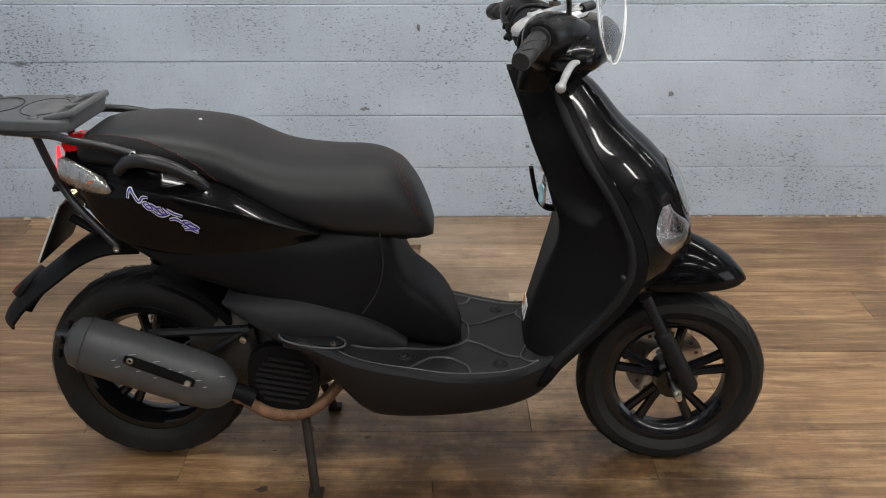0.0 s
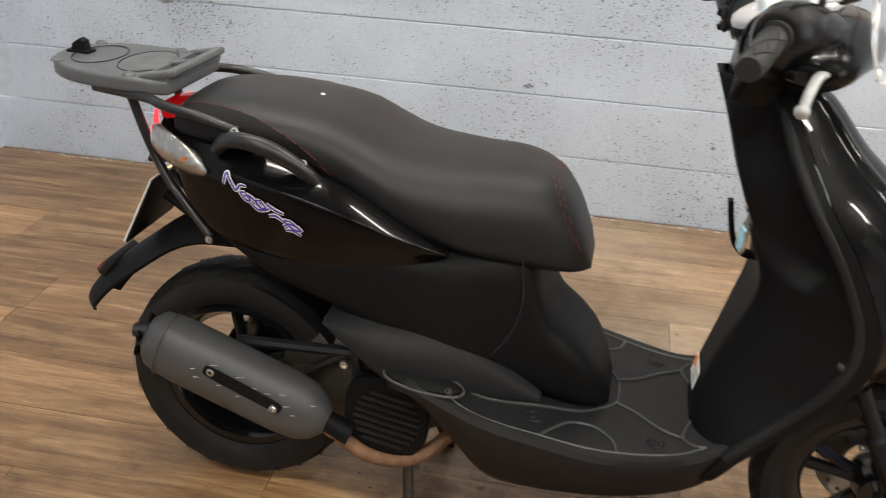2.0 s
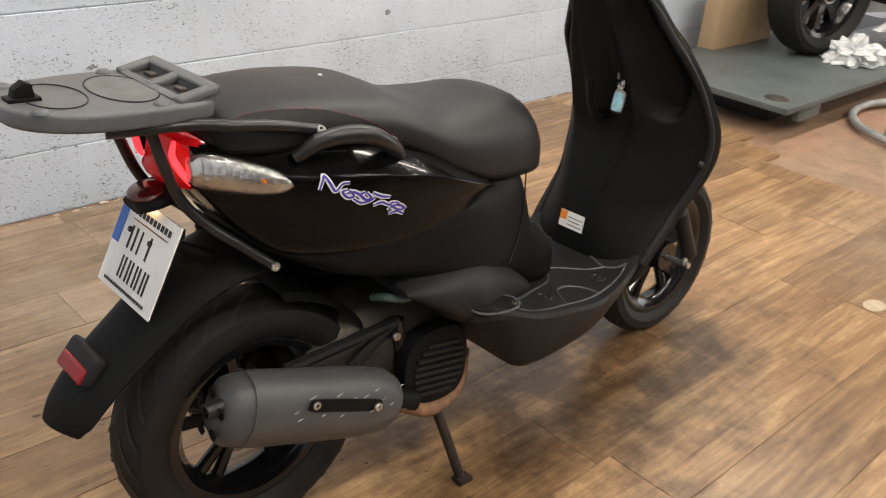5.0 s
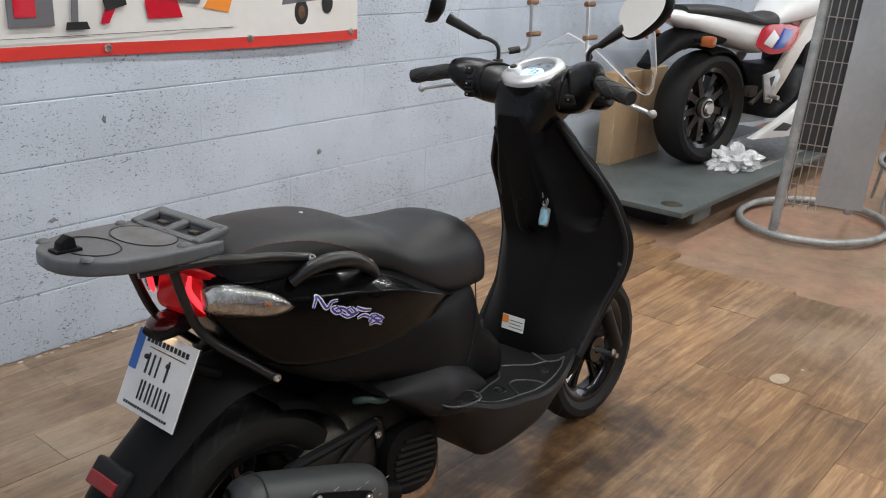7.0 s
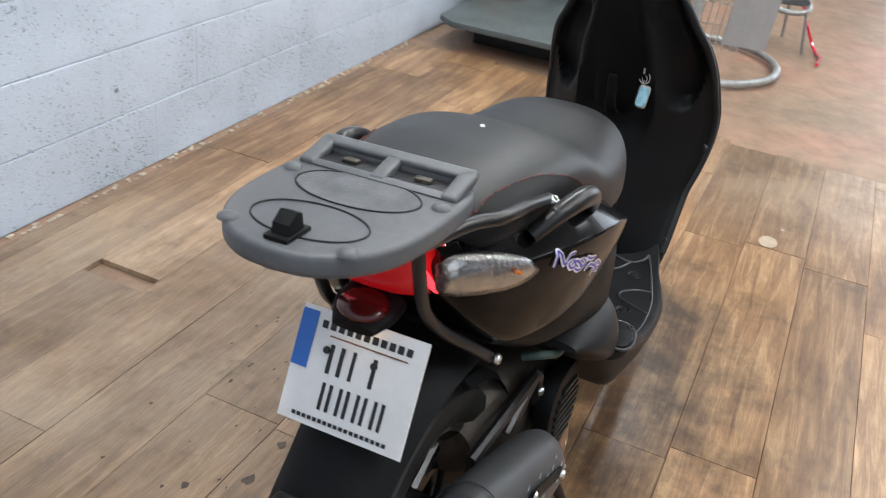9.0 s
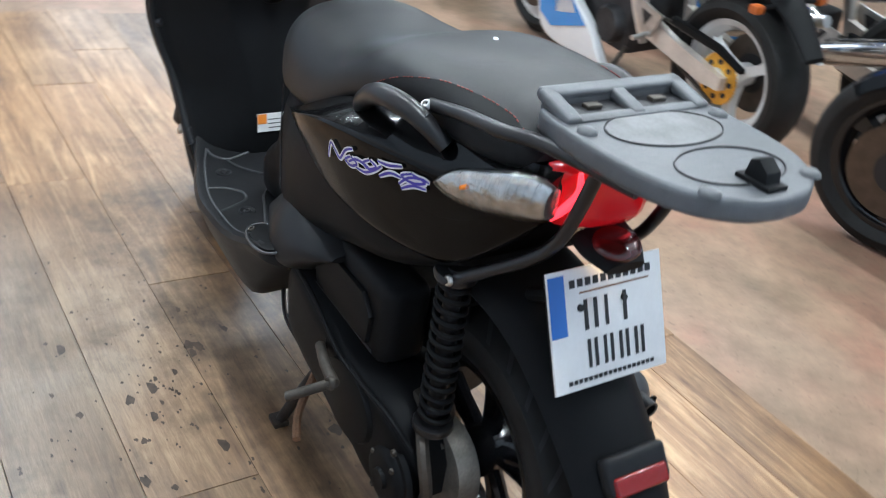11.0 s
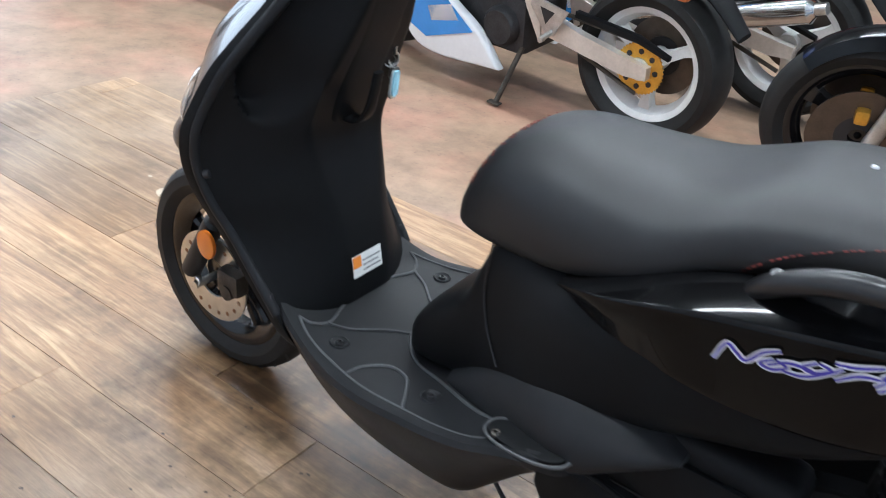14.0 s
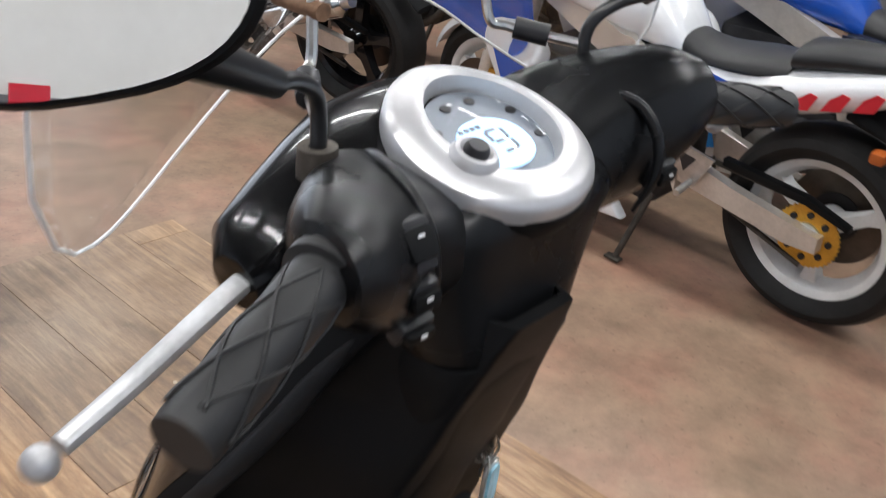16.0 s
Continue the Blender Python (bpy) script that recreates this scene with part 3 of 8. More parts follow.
# fork
for s in (-1, 1):
    leg = part("fork_leg", tube([(1.19, 0.088 * s, 0.47), (1.235, 0.09 * s, 0.385), (1.238, 0.09 * s, 0.38), (1.312, 0.092 * s, 0.245), (1.318, 0.092 * s, 0.236)], [0.014, 0.014, 0.021, 0.021, 0.014], 14), M_GREYPL, scooter, "grey fork slider")
    bolt("axle_bolt", (1.283, s * 0.098, 0.233), (0, s, 0), leg, 0.011)
amb = slab(oval(0, 0, 0.024, 0.03, 24), 0.008, 0.002)
part("side_reflector", moved(amb, pose(1.232, 0.112, 0.345) @ pose(0, 0, 0, -90, 0, 0)), M_AMBER, scooter, "round amber side reflector")
part("reflector_bracket", tube([(1.232, 0.112, 0.345), (1.25, 0.09, 0.34)], 0.008, 8), M_MATTE, scooter)


# rings of a body lying along x
def body_ring(x, zb, zt, w, waist=0.45, p_top=2.4, p_low=2.6, n=36):
    zm = zb + (zt - zb) * waist
    out = []
    for k in range(n):
        a = 2 * math.pi * k / n
        c, s = math.cos(a), math.sin(a)
        p = p_top if s >= 0 else p_low
        y = w * math.copysign(abs(c) ** (2 / p), c)
        z = zm + (zt - zm if s >= 0 else zm - zb) * math.copysign(abs(s) ** (2 / p), s)
        out.append(Vector((x, y, z)))
    return out


def body(xs, zb, zt, w, **shape):
    return loft([body_ring(x, curve1(zb, x), curve1(zt, x), curve1(w, x), **shape) for x in xs])


def steps(a, b, n):
    return [a + (b - a) * i / n for i in range(n + 1)]


# seat
SEAT_T = [(-0.05, 0.80), (-0.035, 0.832), (0.0, 0.848), (0.1, 0.857), (0.2, 0.850), (0.27, 0.838), (0.33, 0.812), (0.39, 0.792), (0.49, 0.784), (0.575, 0.783), (0.63, 0.765), (0.673, 0.720), (0.703, 0.655), (0.713, 0.62)]
SEAT_B = [(-0.05, 0.78), (0.1, 0.765), (0.2, 0.755), (0.3, 0.722), (0.37, 0.677), (0.46, 0.636), (0.57, 0.612), (0.673, 0.596), (0.713, 0.598)]
SEAT_W = [(-0.05, 0.075), (-0.035, 0.112), (0.0, 0.136), (0.1, 0.149), (0.2, 0.156), (0.3, 0.162), (0.4, 0.166), (0.5, 0.158), (0.57, 0.145), (0.632, 0.122), (0.673, 0.098), (0.698, 0.075), (0.713, 0.045)]
SEAT_SHAPE = dict(waist=0.35, p_top=2.7, p_low=3.2, n=56)
seat_x = [-0.05, -0.045, -0.035, -0.02] + steps(0.0, 0.62, 40) + steps(0.635, 0.713, 9)
bm = body(seat_x, SEAT_B, SEAT_T, SEAT_W, **SEAT_SHAPE)
STITCH = [(-0.05, 0.815), (0.0, 0.838), (0.1, 0.838), (0.17, 0.820), (0.225, 0.793), (0.26, 0.764), (0.288, 0.728), (0.315, 0.685)]
seat = part("seat", bm, M_SEAT, scooter, "black vinyl saddle with red stitching")


def seat_side(x, z, s, lift=0.0008):
    zb, zt, w = curve1(SEAT_B, x), curve1(SEAT_T, x), curve1(SEAT_W, x)
    zm = zb + (zt - zb) * 0.35
    f, p = ((z - zm) / (zt - zm), 2.7) if z >= zm else ((zm - z) / (zm - zb), 3.2)
    f = min(max(f, 0), 1)
    return Vector((x, s * ((w) * (1 - f**p) ** (1 / p) + lift), z + lift))


def dashes(pts, r, on=0.0045, off=0.0028):
    """A row of stitches along pts."""
    bms, run, last = [], 0.0, pts[0]
    seg = [pts[0]]
    for p in pts[1:]:
        d = (p - last).length
        while run + d >= (on + off):
            q = last.lerp(p, (on + off - run) / d)
            e = last.lerp(p, max(0.0, (on - run) / d)) if on > run else seg[-1]
            bms.append(tube([seg[0], e], r, 5))
            d -= on + off - run
            run, last, seg = 0.0, q, [q]
        run += d
        last = p
        if run < on:
            seg.append(p)
    return joined(*bms)


for s in (-1, 1):
    rows = []
    for x in steps(-0.044, 0.315, 44):
        lo, hi = curve1(SEAT_B, x) + 0.004, curve1(STITCH, x)
        rows.append([seat_side(x, lo + (hi - lo) * f, s, 0.0006) for f in steps(0, 1, 10)])
    part("side_panel", loft(rows, cap=False, closed=False), M_SEATSIDE, seat, "plain black vinyl side of the saddle")
    pts = [seat_side(x, curve1(STITCH, x), s) for x in steps(-0.03, 0.318, 40)]
    part("stitching", dashes(pts, 0.0008), M_THREAD, seat, "red seam stitching")
for lag in (0.0, 0.010):
    pts = []
    for k in range(61):
        a = math.pi * (0.08 + 0.84 * k / 60)
        x = 0.625 + 0.072 * (1 - math.sin(a)) ** 0.8 + lag
        zb, zt, w = curve1(SEAT_B, x), curve1(SEAT_T, x), curve1(SEAT_W, x)
        zm = zb + (zt - zb) * 0.35
        c, sn = math.cos(a), math.sin(a)
        pts.append(Vector((x + 0.0008, (w + 0.0008) * math.copysign(abs(c) ** (2 / 2.7), c), zm + (zt - zm + 0.0008) * sn ** (2 / 2.7))))
    part("stitching", dashes(pts, 0.0008), M_THREAD, seat, "red seam stitching")
bolt("seat_tag", (0.203, -0.006, curve1(SEAT_T, 0.203) - 0.0005), (0, 0, 1), seat, 0.004, M_DECALW)

# rear body, gloss flanks
REAR_T = [(-0.075, 0.80), (-0.03, 0.80), (0.03, 0.792), (0.1, 0.787), (0.2, 0.774), (0.3, 0.745), (0.4, 0.695), (0.475, 0.652)]
REAR_B = [(-0.075, 0.735), (-0.03, 0.675), (0.03, 0.618), (0.1, 0.600), (0.2, 0.594), (0.3, 0.598), (0.4, 0.610), (0.475, 0.634)]
REAR_W = [(-0.075, 0.09), (-0.03, 0.128), (0.03, 0.156), (0.1, 0.182), (0.2, 0.205), (0.3, 0.211), (0.4, 0.200), (0.475, 0.174)]


def cowl_ring(x):
    """Upright flank, a tight shoulder and a top that falls in towards the seat."""
    zb, zt, w = curve1(REAR_B, x), curve1(REAR_T, x), curve1(REAR_W, x)
    zr, r = zb + 0.80 * (zt - zb), 0.10 * (zt - zb)
    wl = 0.90 * w
    low = [(wl - r + r * math.sin(q), zb + r - r * math.cos(q)) for q in steps(0, math.pi / 2, 4)]
    high = [(w - 0.5 * r + 0.5 * r * math.cos(q), zr - 0.5 * r + 0.5 * r * math.sin(q)) for q in steps(0, 1.15, 5)]
    half = [(0.0, zb)] + low + [(0.965 * w, zb + 0.42 * (zt - zb)), (0.99 * w, zb + 0.6 * (zt - zb))] + high + [(w * 0.80, zt - 0.03 * (zt - zb)), (w * 0.55, zt)]
    return [Vector((x, y, z)) for y, z in half] + [Vector((x, -y, z)) for y, z in half[:0:-1]]


part("rear_cowl", loft([cowl_ring(x) for x in steps(-0.075, 0.475, 40)]), M_GLOSS, scooter, "gloss black rear side cowl")

# body under the seat, its flanks flush with the cowl above
LOW_T = [(0.02, 0.64), (0.08, 0.66), (0.2, 0.68), (0.3, 0.68), (0.4, 0.662), (0.5, 0.652), (0.60, 0.650), (0.622, 0.612), (0.642, 0.552), (0.660, 0.516), (0.685, 0.494), (0.709, 0.474), (0.738, 0.442), (0.762, 0.402), (0.778, 0.360)]
LOW_B = [(0.02, 0.615), (0.08, 0.575), (0.15, 0.535), (0.27, 0.495), (0.4, 0.43), (0.5, 0.37), (0.778, 0.330)]
LOW_W = [(0.02, 0.128), (0.08, 0.150), (0.2, 0.181), (0.3, 0.189), (0.4, 0.188), (0.47, 0.177), (0.54, 0.152), (0.60, 0.130), (0.64, 0.121), (0.69, 0.117), (0.73, 0.108), (0.757, 0.088), (0.778, 0.045)]
under = part("under_seat_body", body(steps(0.02, 0.58, 28) + steps(0.59, 0.778, 34), LOW_B, LOW_T, LOW_W, waist=0.55, p_top=4.0, p_low=3.6, n=44), M_MATTE, scooter, "matt black moulded body below the seat")
for s in (-1, 1):
    part("panel_seam", tube(spline([(0.600, s * 0.131, 0.640), (0.606, s * 0.1295, 0.56), (0.592, s * 0.134, 0.50), (0.560, s * 0.146, 0.452)], 8), 0.0016, 6), M_INK, under)
part("seat_catch", box(0.03, 0.16, 0.022, (0.648, 0, 0.612), 0.006), M_MATTE, under)

M_WORN = material("scuffed_plastic", (0.05, 0.052, 0.055), 0.42, vary=0.3, scale=20)
# passenger foot bulges
for s in (-1, 1):
    rings = []
    for x in steps(0.262, 0.655, 30):
        zt = curve1([(0.262, 0.500), (0.29, 0.512), (0.35, 0.523), (0.42, 0.523), (0.46, 0.515), (0.51, 0.490), (0.56, 0.458), (0.60, 0.425), (0.655, 0.378)], x)
        zb = curve1([(0.262, 0.482), (0.32, 0.44), (0.39, 0.385), (0.5, 0.355), (0.655, 0.345)], x)
        yo = curve1([(0.262, 0.186), (0.30, 0.206), (0.36, 0.221), (0.41, 0.222), (0.46, 0.208), (0.51, 0.187), (0.56, 0.165), (0.60, 0.148), (0.655, 0.125)], x)
        zm = zb + 0.34 * (zt - zb)
        dome = [(0.075 + (yo - 0.075) * math.cos(q) ** (2 / 2.7), zm + (zt - zm if q > 0 else zm - zb) * math.copysign(abs(math.sin(q)) ** (2 / 2.3), q)) for q in steps(-1.2, math.pi / 2 - 0.001, 20)]
        rings.append([Vector((x, s * y, z)) for y, z in [(0.06, zb)] + dome + [(0.06, zt)]])
    side = part("foot_cover", loft(rings), M_GREYPL, scooter, "charcoal plastic passenger foot cover")
    peg = moved(slab(oval(0, 0, 0.066, 0.023, 28, 2.3), 0.014, 0.005), pose(0.455, s * 0.213, 0.412, -7 * s, 13, 0) @ pose(0, 0, 0, 0, 0, -8 * s) @ pose(0, 0, 0, 0, 0, 0))
    part("peg_pad", peg, M_MATTE, side, "ribbed rubber foot peg pad")
    rim_m = pose(0.455, s * 0.213, 0.414, -7 * s, 13, 0) @ pose(0, 0, 0, 0, 0, -8 * s)
    part("peg_rim", moved(tube([(x, y, 0.008) for x, y in oval(0, 0, 0.072, 0.028, 32, 2.3)], 0.0026, 8, close=True), rim_m), M_WORN, side, "scuffed rim round the peg pad")
    bolt("peg_bolt", (0.502, s * 0.221, 0.412), (0, s * 0.3, 0.95), side, 0.007, M_DULL)

# floorboard
FB_T = [(0.385, 0.424), (0.42, 0.428), (0.455, 0.420), (0.50, 0.402), (0.545, 0.383), (0.60, 0.368), (0.66, 0.357), (0.75, 0.338), (0.85, 0.327), (0.92, 0.330), (0.98, 0.352), (1.02, 0.375)]
FB_B = [(0.385, 0.408), (0.42, 0.375), (0.47, 0.325), (0.52, 0.270), (0.555, 0.232), (0.595, 0.212), (0.72, 0.206), (0.877, 0.214), (0.954, 0.238), (1.0, 0.285), (1.02, 0.32)]
FB_W = [(0.385, 0.200), (0.395, 0.226), (0.42, 0.241), (0.47, 0.246), (0.53, 0.248), (0.62, 0.247), (0.70, 0.242), (0.775, 0.231), (0.85, 0.211), (0.91, 0.190), (0.95, 0.178), (0.98, 0.168), (1.02, 0.15)]
rings = []
for x in steps(0.385, 0.43, 6) + steps(0.445, 1.02, 38):
    t, b, w = curve1(FB_T, x), curve1(FB_B, x), curve1(FB_W, x)
    half = [(0, t), (w * 0.55, t), (w - 0.030, t + 0.0005), (w - 0.016, t + 0.004), (w - 0.005, t + 0.002), (w, t - 0.007), (w - 0.002, t - 0.018), (w * 0.93, t - 0.4 * (t - b)), (w * 0.80, b + (t - b) * 0.16), (w * 0.74, b + 0.006), (w * 0.68, b), (0, b)]
    rings.append([Vector((x, y, z)) for y, z in half] + [Vector((x, -y, z)) for y, z in half[-2:0:-1]])
floorboard = part("floorboard", loft(rings), M_GREYPL, scooter, "charcoal black moulded footboard")


def on_floor(x, y, lift=0.0):
    return Vector((x, y, curve1(FB_T, x) + lift))


for s in (-1, 1):
    for path in ([(0.952, 0.150), (0.91, 0.168), (0.84, 0.188), (0.76, 0.208), (0.66, 0.222), (0.56, 0.228), (0.515, 0.222), (0.50, 0.200), (0.515, 0.178), (0.57, 0.166), (0.66, 0.132), (0.715, 0.112), (0.752, 0.088), (0.79, 0.045), (0.795, 0.0)],
                 [(0.936, 0.0), (0.930, 0.06), (0.915, 0.112), (0.930, 0.140), (0.952, 0.150)],
                 [(0.917, 0.118), (0.875, 0.098), (0.83, 0.060), (0.792, 0.042)],
                 [(0.80, 0.197), (0.79, 0.165), (0.755, 0.140), (0.715, 0.150), (0.69, 0.180), (0.665, 0.220)]):
        p = [on_floor(v.x, v.y * s, 0.0012) for v in spline([(a, b, 0) for a, b in path], 8)]
        part("mat_line", tube(p, 0.0028, 6), M_WORN, floorboard, "scuffed raised line of the mat")
    for x, y in ((0.866, 0.141), (0.648, 0.172)):
        part("mat_plug", lathe([(0.006, 0.0), (0.013, 0.001), (0.015, 0.003), (0.017, 0.001), (0.018, -0.004)], 16, axis="z"), M_GREYPL, floorboard, m=Matrix.Translation(on_floor(x, y * s)))
        bolt("mat_bolt", on_floor(x, y * s, -0.001), (0, 0, 1), floorboard, 0.007, M_INK)

# leg shield: rider side, with a proud steering column and swept edges
LS_C = [(0.30, 0.925), (0.374, 0.927), (0.427, 0.937), (0.528, 0.965), (0.605, 0.988), (0.65, 0.988), (0.70, 0.974), (0.733, 0.962), (0.81, 0.928), (0.88, 0.903), (0.97, 0.868)]
LS_E = [(0.27, 0.955), (0.313, 0.975), (0.342, 0.993), (0.400, 1.045), (0.458, 1.095), (0.516, 1.130), (0.574, 1.150), (0.632, 1.145), (0.690, 1.120), (0.749, 1.086), (0.807, 1.044), (0.865, 1.010), (0.91, 0.988), (0.97, 0.958)]
LS_W = [(0.27, 0.150), (0.30, 0.170), (0.342, 0.180), (0.400, 0.184), (0.458, 0.188), (0.516, 0.204), (0.574, 0.213), (0.632, 0.214), (0.69, 0.206), (0.749, 0.196), (0.807, 0.178), (0.85, 0.152), (0.89, 0.130), (0.925, 0.108), (0.955, 0.084), (0.97, 0.066)]


def shield(s, z, push=0.0):
    xc, xe, w = curve1(LS_C, z), curve1(LS_E, z), curve1(LS_W, z)
    a = abs(s)
    low = min(1.0, max(0.0, (0.66 - z) / 0.16))
    flat_to = 0.44 - 0.20 * low
    f = 0.0 if a < flat_to else ((a - flat_to) / (1 - flat_to)) ** (1.1 + 0.55 * low)
    foot = 0.655 + 0.07 * ((a - 0.66) / 0.22) ** 2
    fill = min(1.0, max(0.0, (z - foot) / 0.035))
    pocket = 0.055 * math.exp(-(((a - 0.68) / 0.2) ** 4)) * fill * fill * (3 - 2 * fill) * min(1.0, (0.985 - z) / 0.12)
    return Vector((xc + (xe - xc) * f + pocket * (1 - a**6) + push, s * w, z))


zs = steps(0.275, 0.62, 22) + steps(0.635, 0.965, 56)
ss = [-1, -0.985, -0.96, -0.93] + steps(-0.88, 0.88, 56) + [0.93, 0.96, 0.985, 1]
rings = []
for z in zs:
    front = [shield(s, z) - Vector((0.012 * max(0, (abs(s) - 0.9) / 0.1) ** 0.5 * (1 if abs(s) < 0.99 else 0.4), 0, 0)) for s in ss]
    back = [shield(s, z, 0.012) for s in reversed(ss)]
    rings.append(front + back)
leg_shield = part("leg_shield", loft(rings), M_MATTE, scooter, "matt black inner leg shield")
for side in (-1, 1):
    part("shield_rim", tube([shield(0.958 * side, z) - Vector((0.003, 0, 0)) for z in steps(0.34, 0.935, 40)], [0.0095] * 38 + [0.008, 0.006, 0.003], 10), M_GREYPL, leg_shield, "raised charcoal rim of the shield")
for z, s in ((0.563, 0.915), (0.365, 0.93)):
    for side in (-1, 1):
        p = shield(s * side, z)
        part("plug_hole", lathe([(0, 0.002), (0.007, 0.001), (0.0085, -0.002), (0.0085, -0.01)], 14, axis="z"), M_INK, leg_shield, m=Matrix.Translation(p + Vector((-0.004, 0, 0.002))) @ Vector((-0.86, 0.4 * -side, 0.3)).to_track_quat("Z", "Y").to_matrix().to_4x4())

# sticker low on the shield
stick = shield(0.0, 0.400) + Vector((-0.0022, 0.0065, 0))
lean = math.degrees(math.atan2(curve1(LS_C, 0.42) - curve1(LS_C, 0.38), 0.04))
bm = slab([(-0.037, -0.02), (0.037, -0.02), (0.037, 0.02), (-0.037, 0.02)], 0.0012)
lab = part("caution_sticker", moved(bm, Matrix.Translation(stick) @ pose(0, 0, 0, 90 - lean, 0, -90)), M_LABEL, leg_shield, "white and orange caution sticker")
bm = slab([(-0.0365, -0.002), (-0.016, -0.002), (-0.016, 0.019), (-0.0365, 0.019)], 0.0012)
part("sticker_print", moved(bm, Matrix.Translation(stick - Vector((0.001, 0, 0))) @ pose(0, 0, 0, 90 - lean, 0, -90)), M_ORANGE, lab)
for k in range(3):
    bm = slab([(-0.012, 0.006 - 0.009 * k), (0.033 - 0.006 * (k % 2), 0.006 - 0.009 * k), (0.033 - 0.006 * (k % 2), 0.0078 - 0.009 * k), (-0.012, 0.0078 - 0.009 * k)], 0.0012)
    part("sticker_print", moved(bm, Matrix.Translation(stick - Vector((0.0008, 0, 0))) @ pose(0, 0, 0, 90 - lean, 0, -90)), M_RACK, lab)

# front cowl, gloss
FC_F = [(0.53, 1.25), (0.56, 1.283), (0.615, 1.294), (0.67, 1.275), (0.737, 1.248), (0.80, 1.197), (0.864, 1.124), (0.938, 1.057), (0.965, 1.015)]


def nose(s, z, lift=0.0):
    xe, w, xf = curve1(LS_E, z) + 0.014, curve1(LS_W, z) - 0.004, curve1(FC_F, z)
    a = abs(s)
    f = a**1.95
    y = s * w * (1 - 0.02 * math.sin(math.pi * a))
    n = Vector((1, 0.9 * s, 0.45)).normalized()
    crease = 0.006 * math.exp(-((a - 0.45 - (z - 0.75) * 0.6) / 0.06) ** 2)
    return Vector((xf + (xe - xf) * f, y, z)) + n * (lift + crease)


zs = steps(0.53, 0.965, 34)
ss = steps(-1, 1, 48)
part("front_cowl", loft([[nose(s, z) for s in ss] for z in zs], cap=False, closed=False), M_GLOSS, scooter, "gloss black front cowl")
rim = [shield(s, 0.53, 0.013) for s in ss]
bm = loft([[nose(s, 0.53) for s in ss], [nose(s, 0.53).lerp(r, 0.5) + Vector((0, 0, 0.02)) for s, r in zip(ss, rim)], rim], cap=False, closed=False)
part("wheel_arch", bm, M_MATTE, scooter, "matt black wheel arch liner")


def nose_patch(s0, s1, z0, z1, lift, shape=None, n=14):
    rows = []
    for j in range(n + 1):
        z = z0 + (z1 - z0) * j / n
        a, b = shape(j / n) if shape else (0, 1)
        row = []
        for i in range(n + 1):
            f = a + (b - a) * i / n
            dome = lift * (1 - abs(2 * i / n - 1) ** 4) * (1 - abs(2 * j / n - 1) ** 4)
            row.append(nose(s0 + (s1 - s0) * f, z, 0.001 + dome))
        rows.append(row)
    return loft(rows, cap=False, closed=False)


part("headlamp_reflector", nose_patch(-0.42, 0.42, 0.645, 0.775, 0.003, lambda f: (0.5 - 0.5 * math.sin(math.pi * (0.12 + 0.8 * f)), 0.5 + 0.5 * math.sin(math.pi * (0.12 + 0.8 * f)))), M_REFLECT, scooter)
part("headlamp_lens", nose_patch(-0.42, 0.42, 0.645, 0.775, 0.012, lambda f: (0.5 - 0.5 * math.sin(math.pi * (0.12 + 0.8 * f)), 0.5 + 0.5 * math.sin(math.pi * (0.12 + 0.8 * f)))), M_LENS, scooter, "clear headlamp lens")
for s in (-1, 1):
    shp = lambda f: (0.35 - 0.35 * math.sin(math.pi * min(1, f * 1.2)), 0.45 + 0.55 * math.sin(math.pi * (0.15 + 0.75 * f)))
    part("indicator_reflector", nose_patch(0.40 * s, 0.88 * s, 0.600, 0.700, 0.002, shp), M_REFLECT, scooter)
    part("front_indicator", nose_patch(0.40 * s, 0.88 * s, 0.600, 0.700, 0.010, shp), M_LENS, scooter, "clear front indicator lens")

# front mudguard
FE_T = [(1.16, 0.545), (1.20, 0.585), (1.264, 0.600), (1.317, 0.586), (1.386, 0.545), (1.42, 0.512), (1.436, 0.49)]
FE_B = [(1.16, 0.50), (1.2, 0.474), (1.3, 0.472), (1.4, 0.474), (1.436, 0.482)]
FE_W = [(1.16, 0.07), (1.2, 0.085), (1.3, 0.083), (1.36, 0.070), (1.41, 0.042), (1.436, 0.012)]
part("front_mudguard", body(steps(1.16, 1.436, 24), FE_B, FE_T, FE_W, waist=0.2, p_top=1.9, p_low=4.0), M_GLOSS, scooter, "gloss black front mudguard")

# rear mudguard and number plate
MG = [(0.06, 0.60, 0.105), (-0.02, 0.592, 0.10), (-0.09, 0.562, 0.09), (-0.165, 0.508, 0.082), (-0.24, 0.448, 0.078), (-0.288, 0.396, 0.070), (-0.306, 0.368, 0.050)]
cl = spline([(x, w, z) for x, z, w in MG], 6)
rings = []
for i, p in enumerate(cl):
    d = (cl[min(i + 1, len(cl) - 1)] - cl[max(i - 1, 0)])
    up = Vector((d.z, 0, -d.x)).normalized()
    if up.z < 0:
        up = -up
    c = Vector((p.x, 0, p.z))
    ring = [c + up * (0.010 - 0.035 * abs(f) ** 2.5) + Vector((0, f * p.y, 0)) for f in steps(-1, 1, 14)]
    ring += [c + up * (0.004 - 0.035 * abs(f) ** 2.5) + Vector((0, f * p.y * 0.95, 0)) for f in steps(1, -1, 14)]
    rings.append(ring)
rear_guard = part("rear_mudguard", loft(rings), M_MATTE, scooter, "matt black rear mudguard")
guard_pose = pose(-0.244, 0, 0.452, 0, -50, 0)
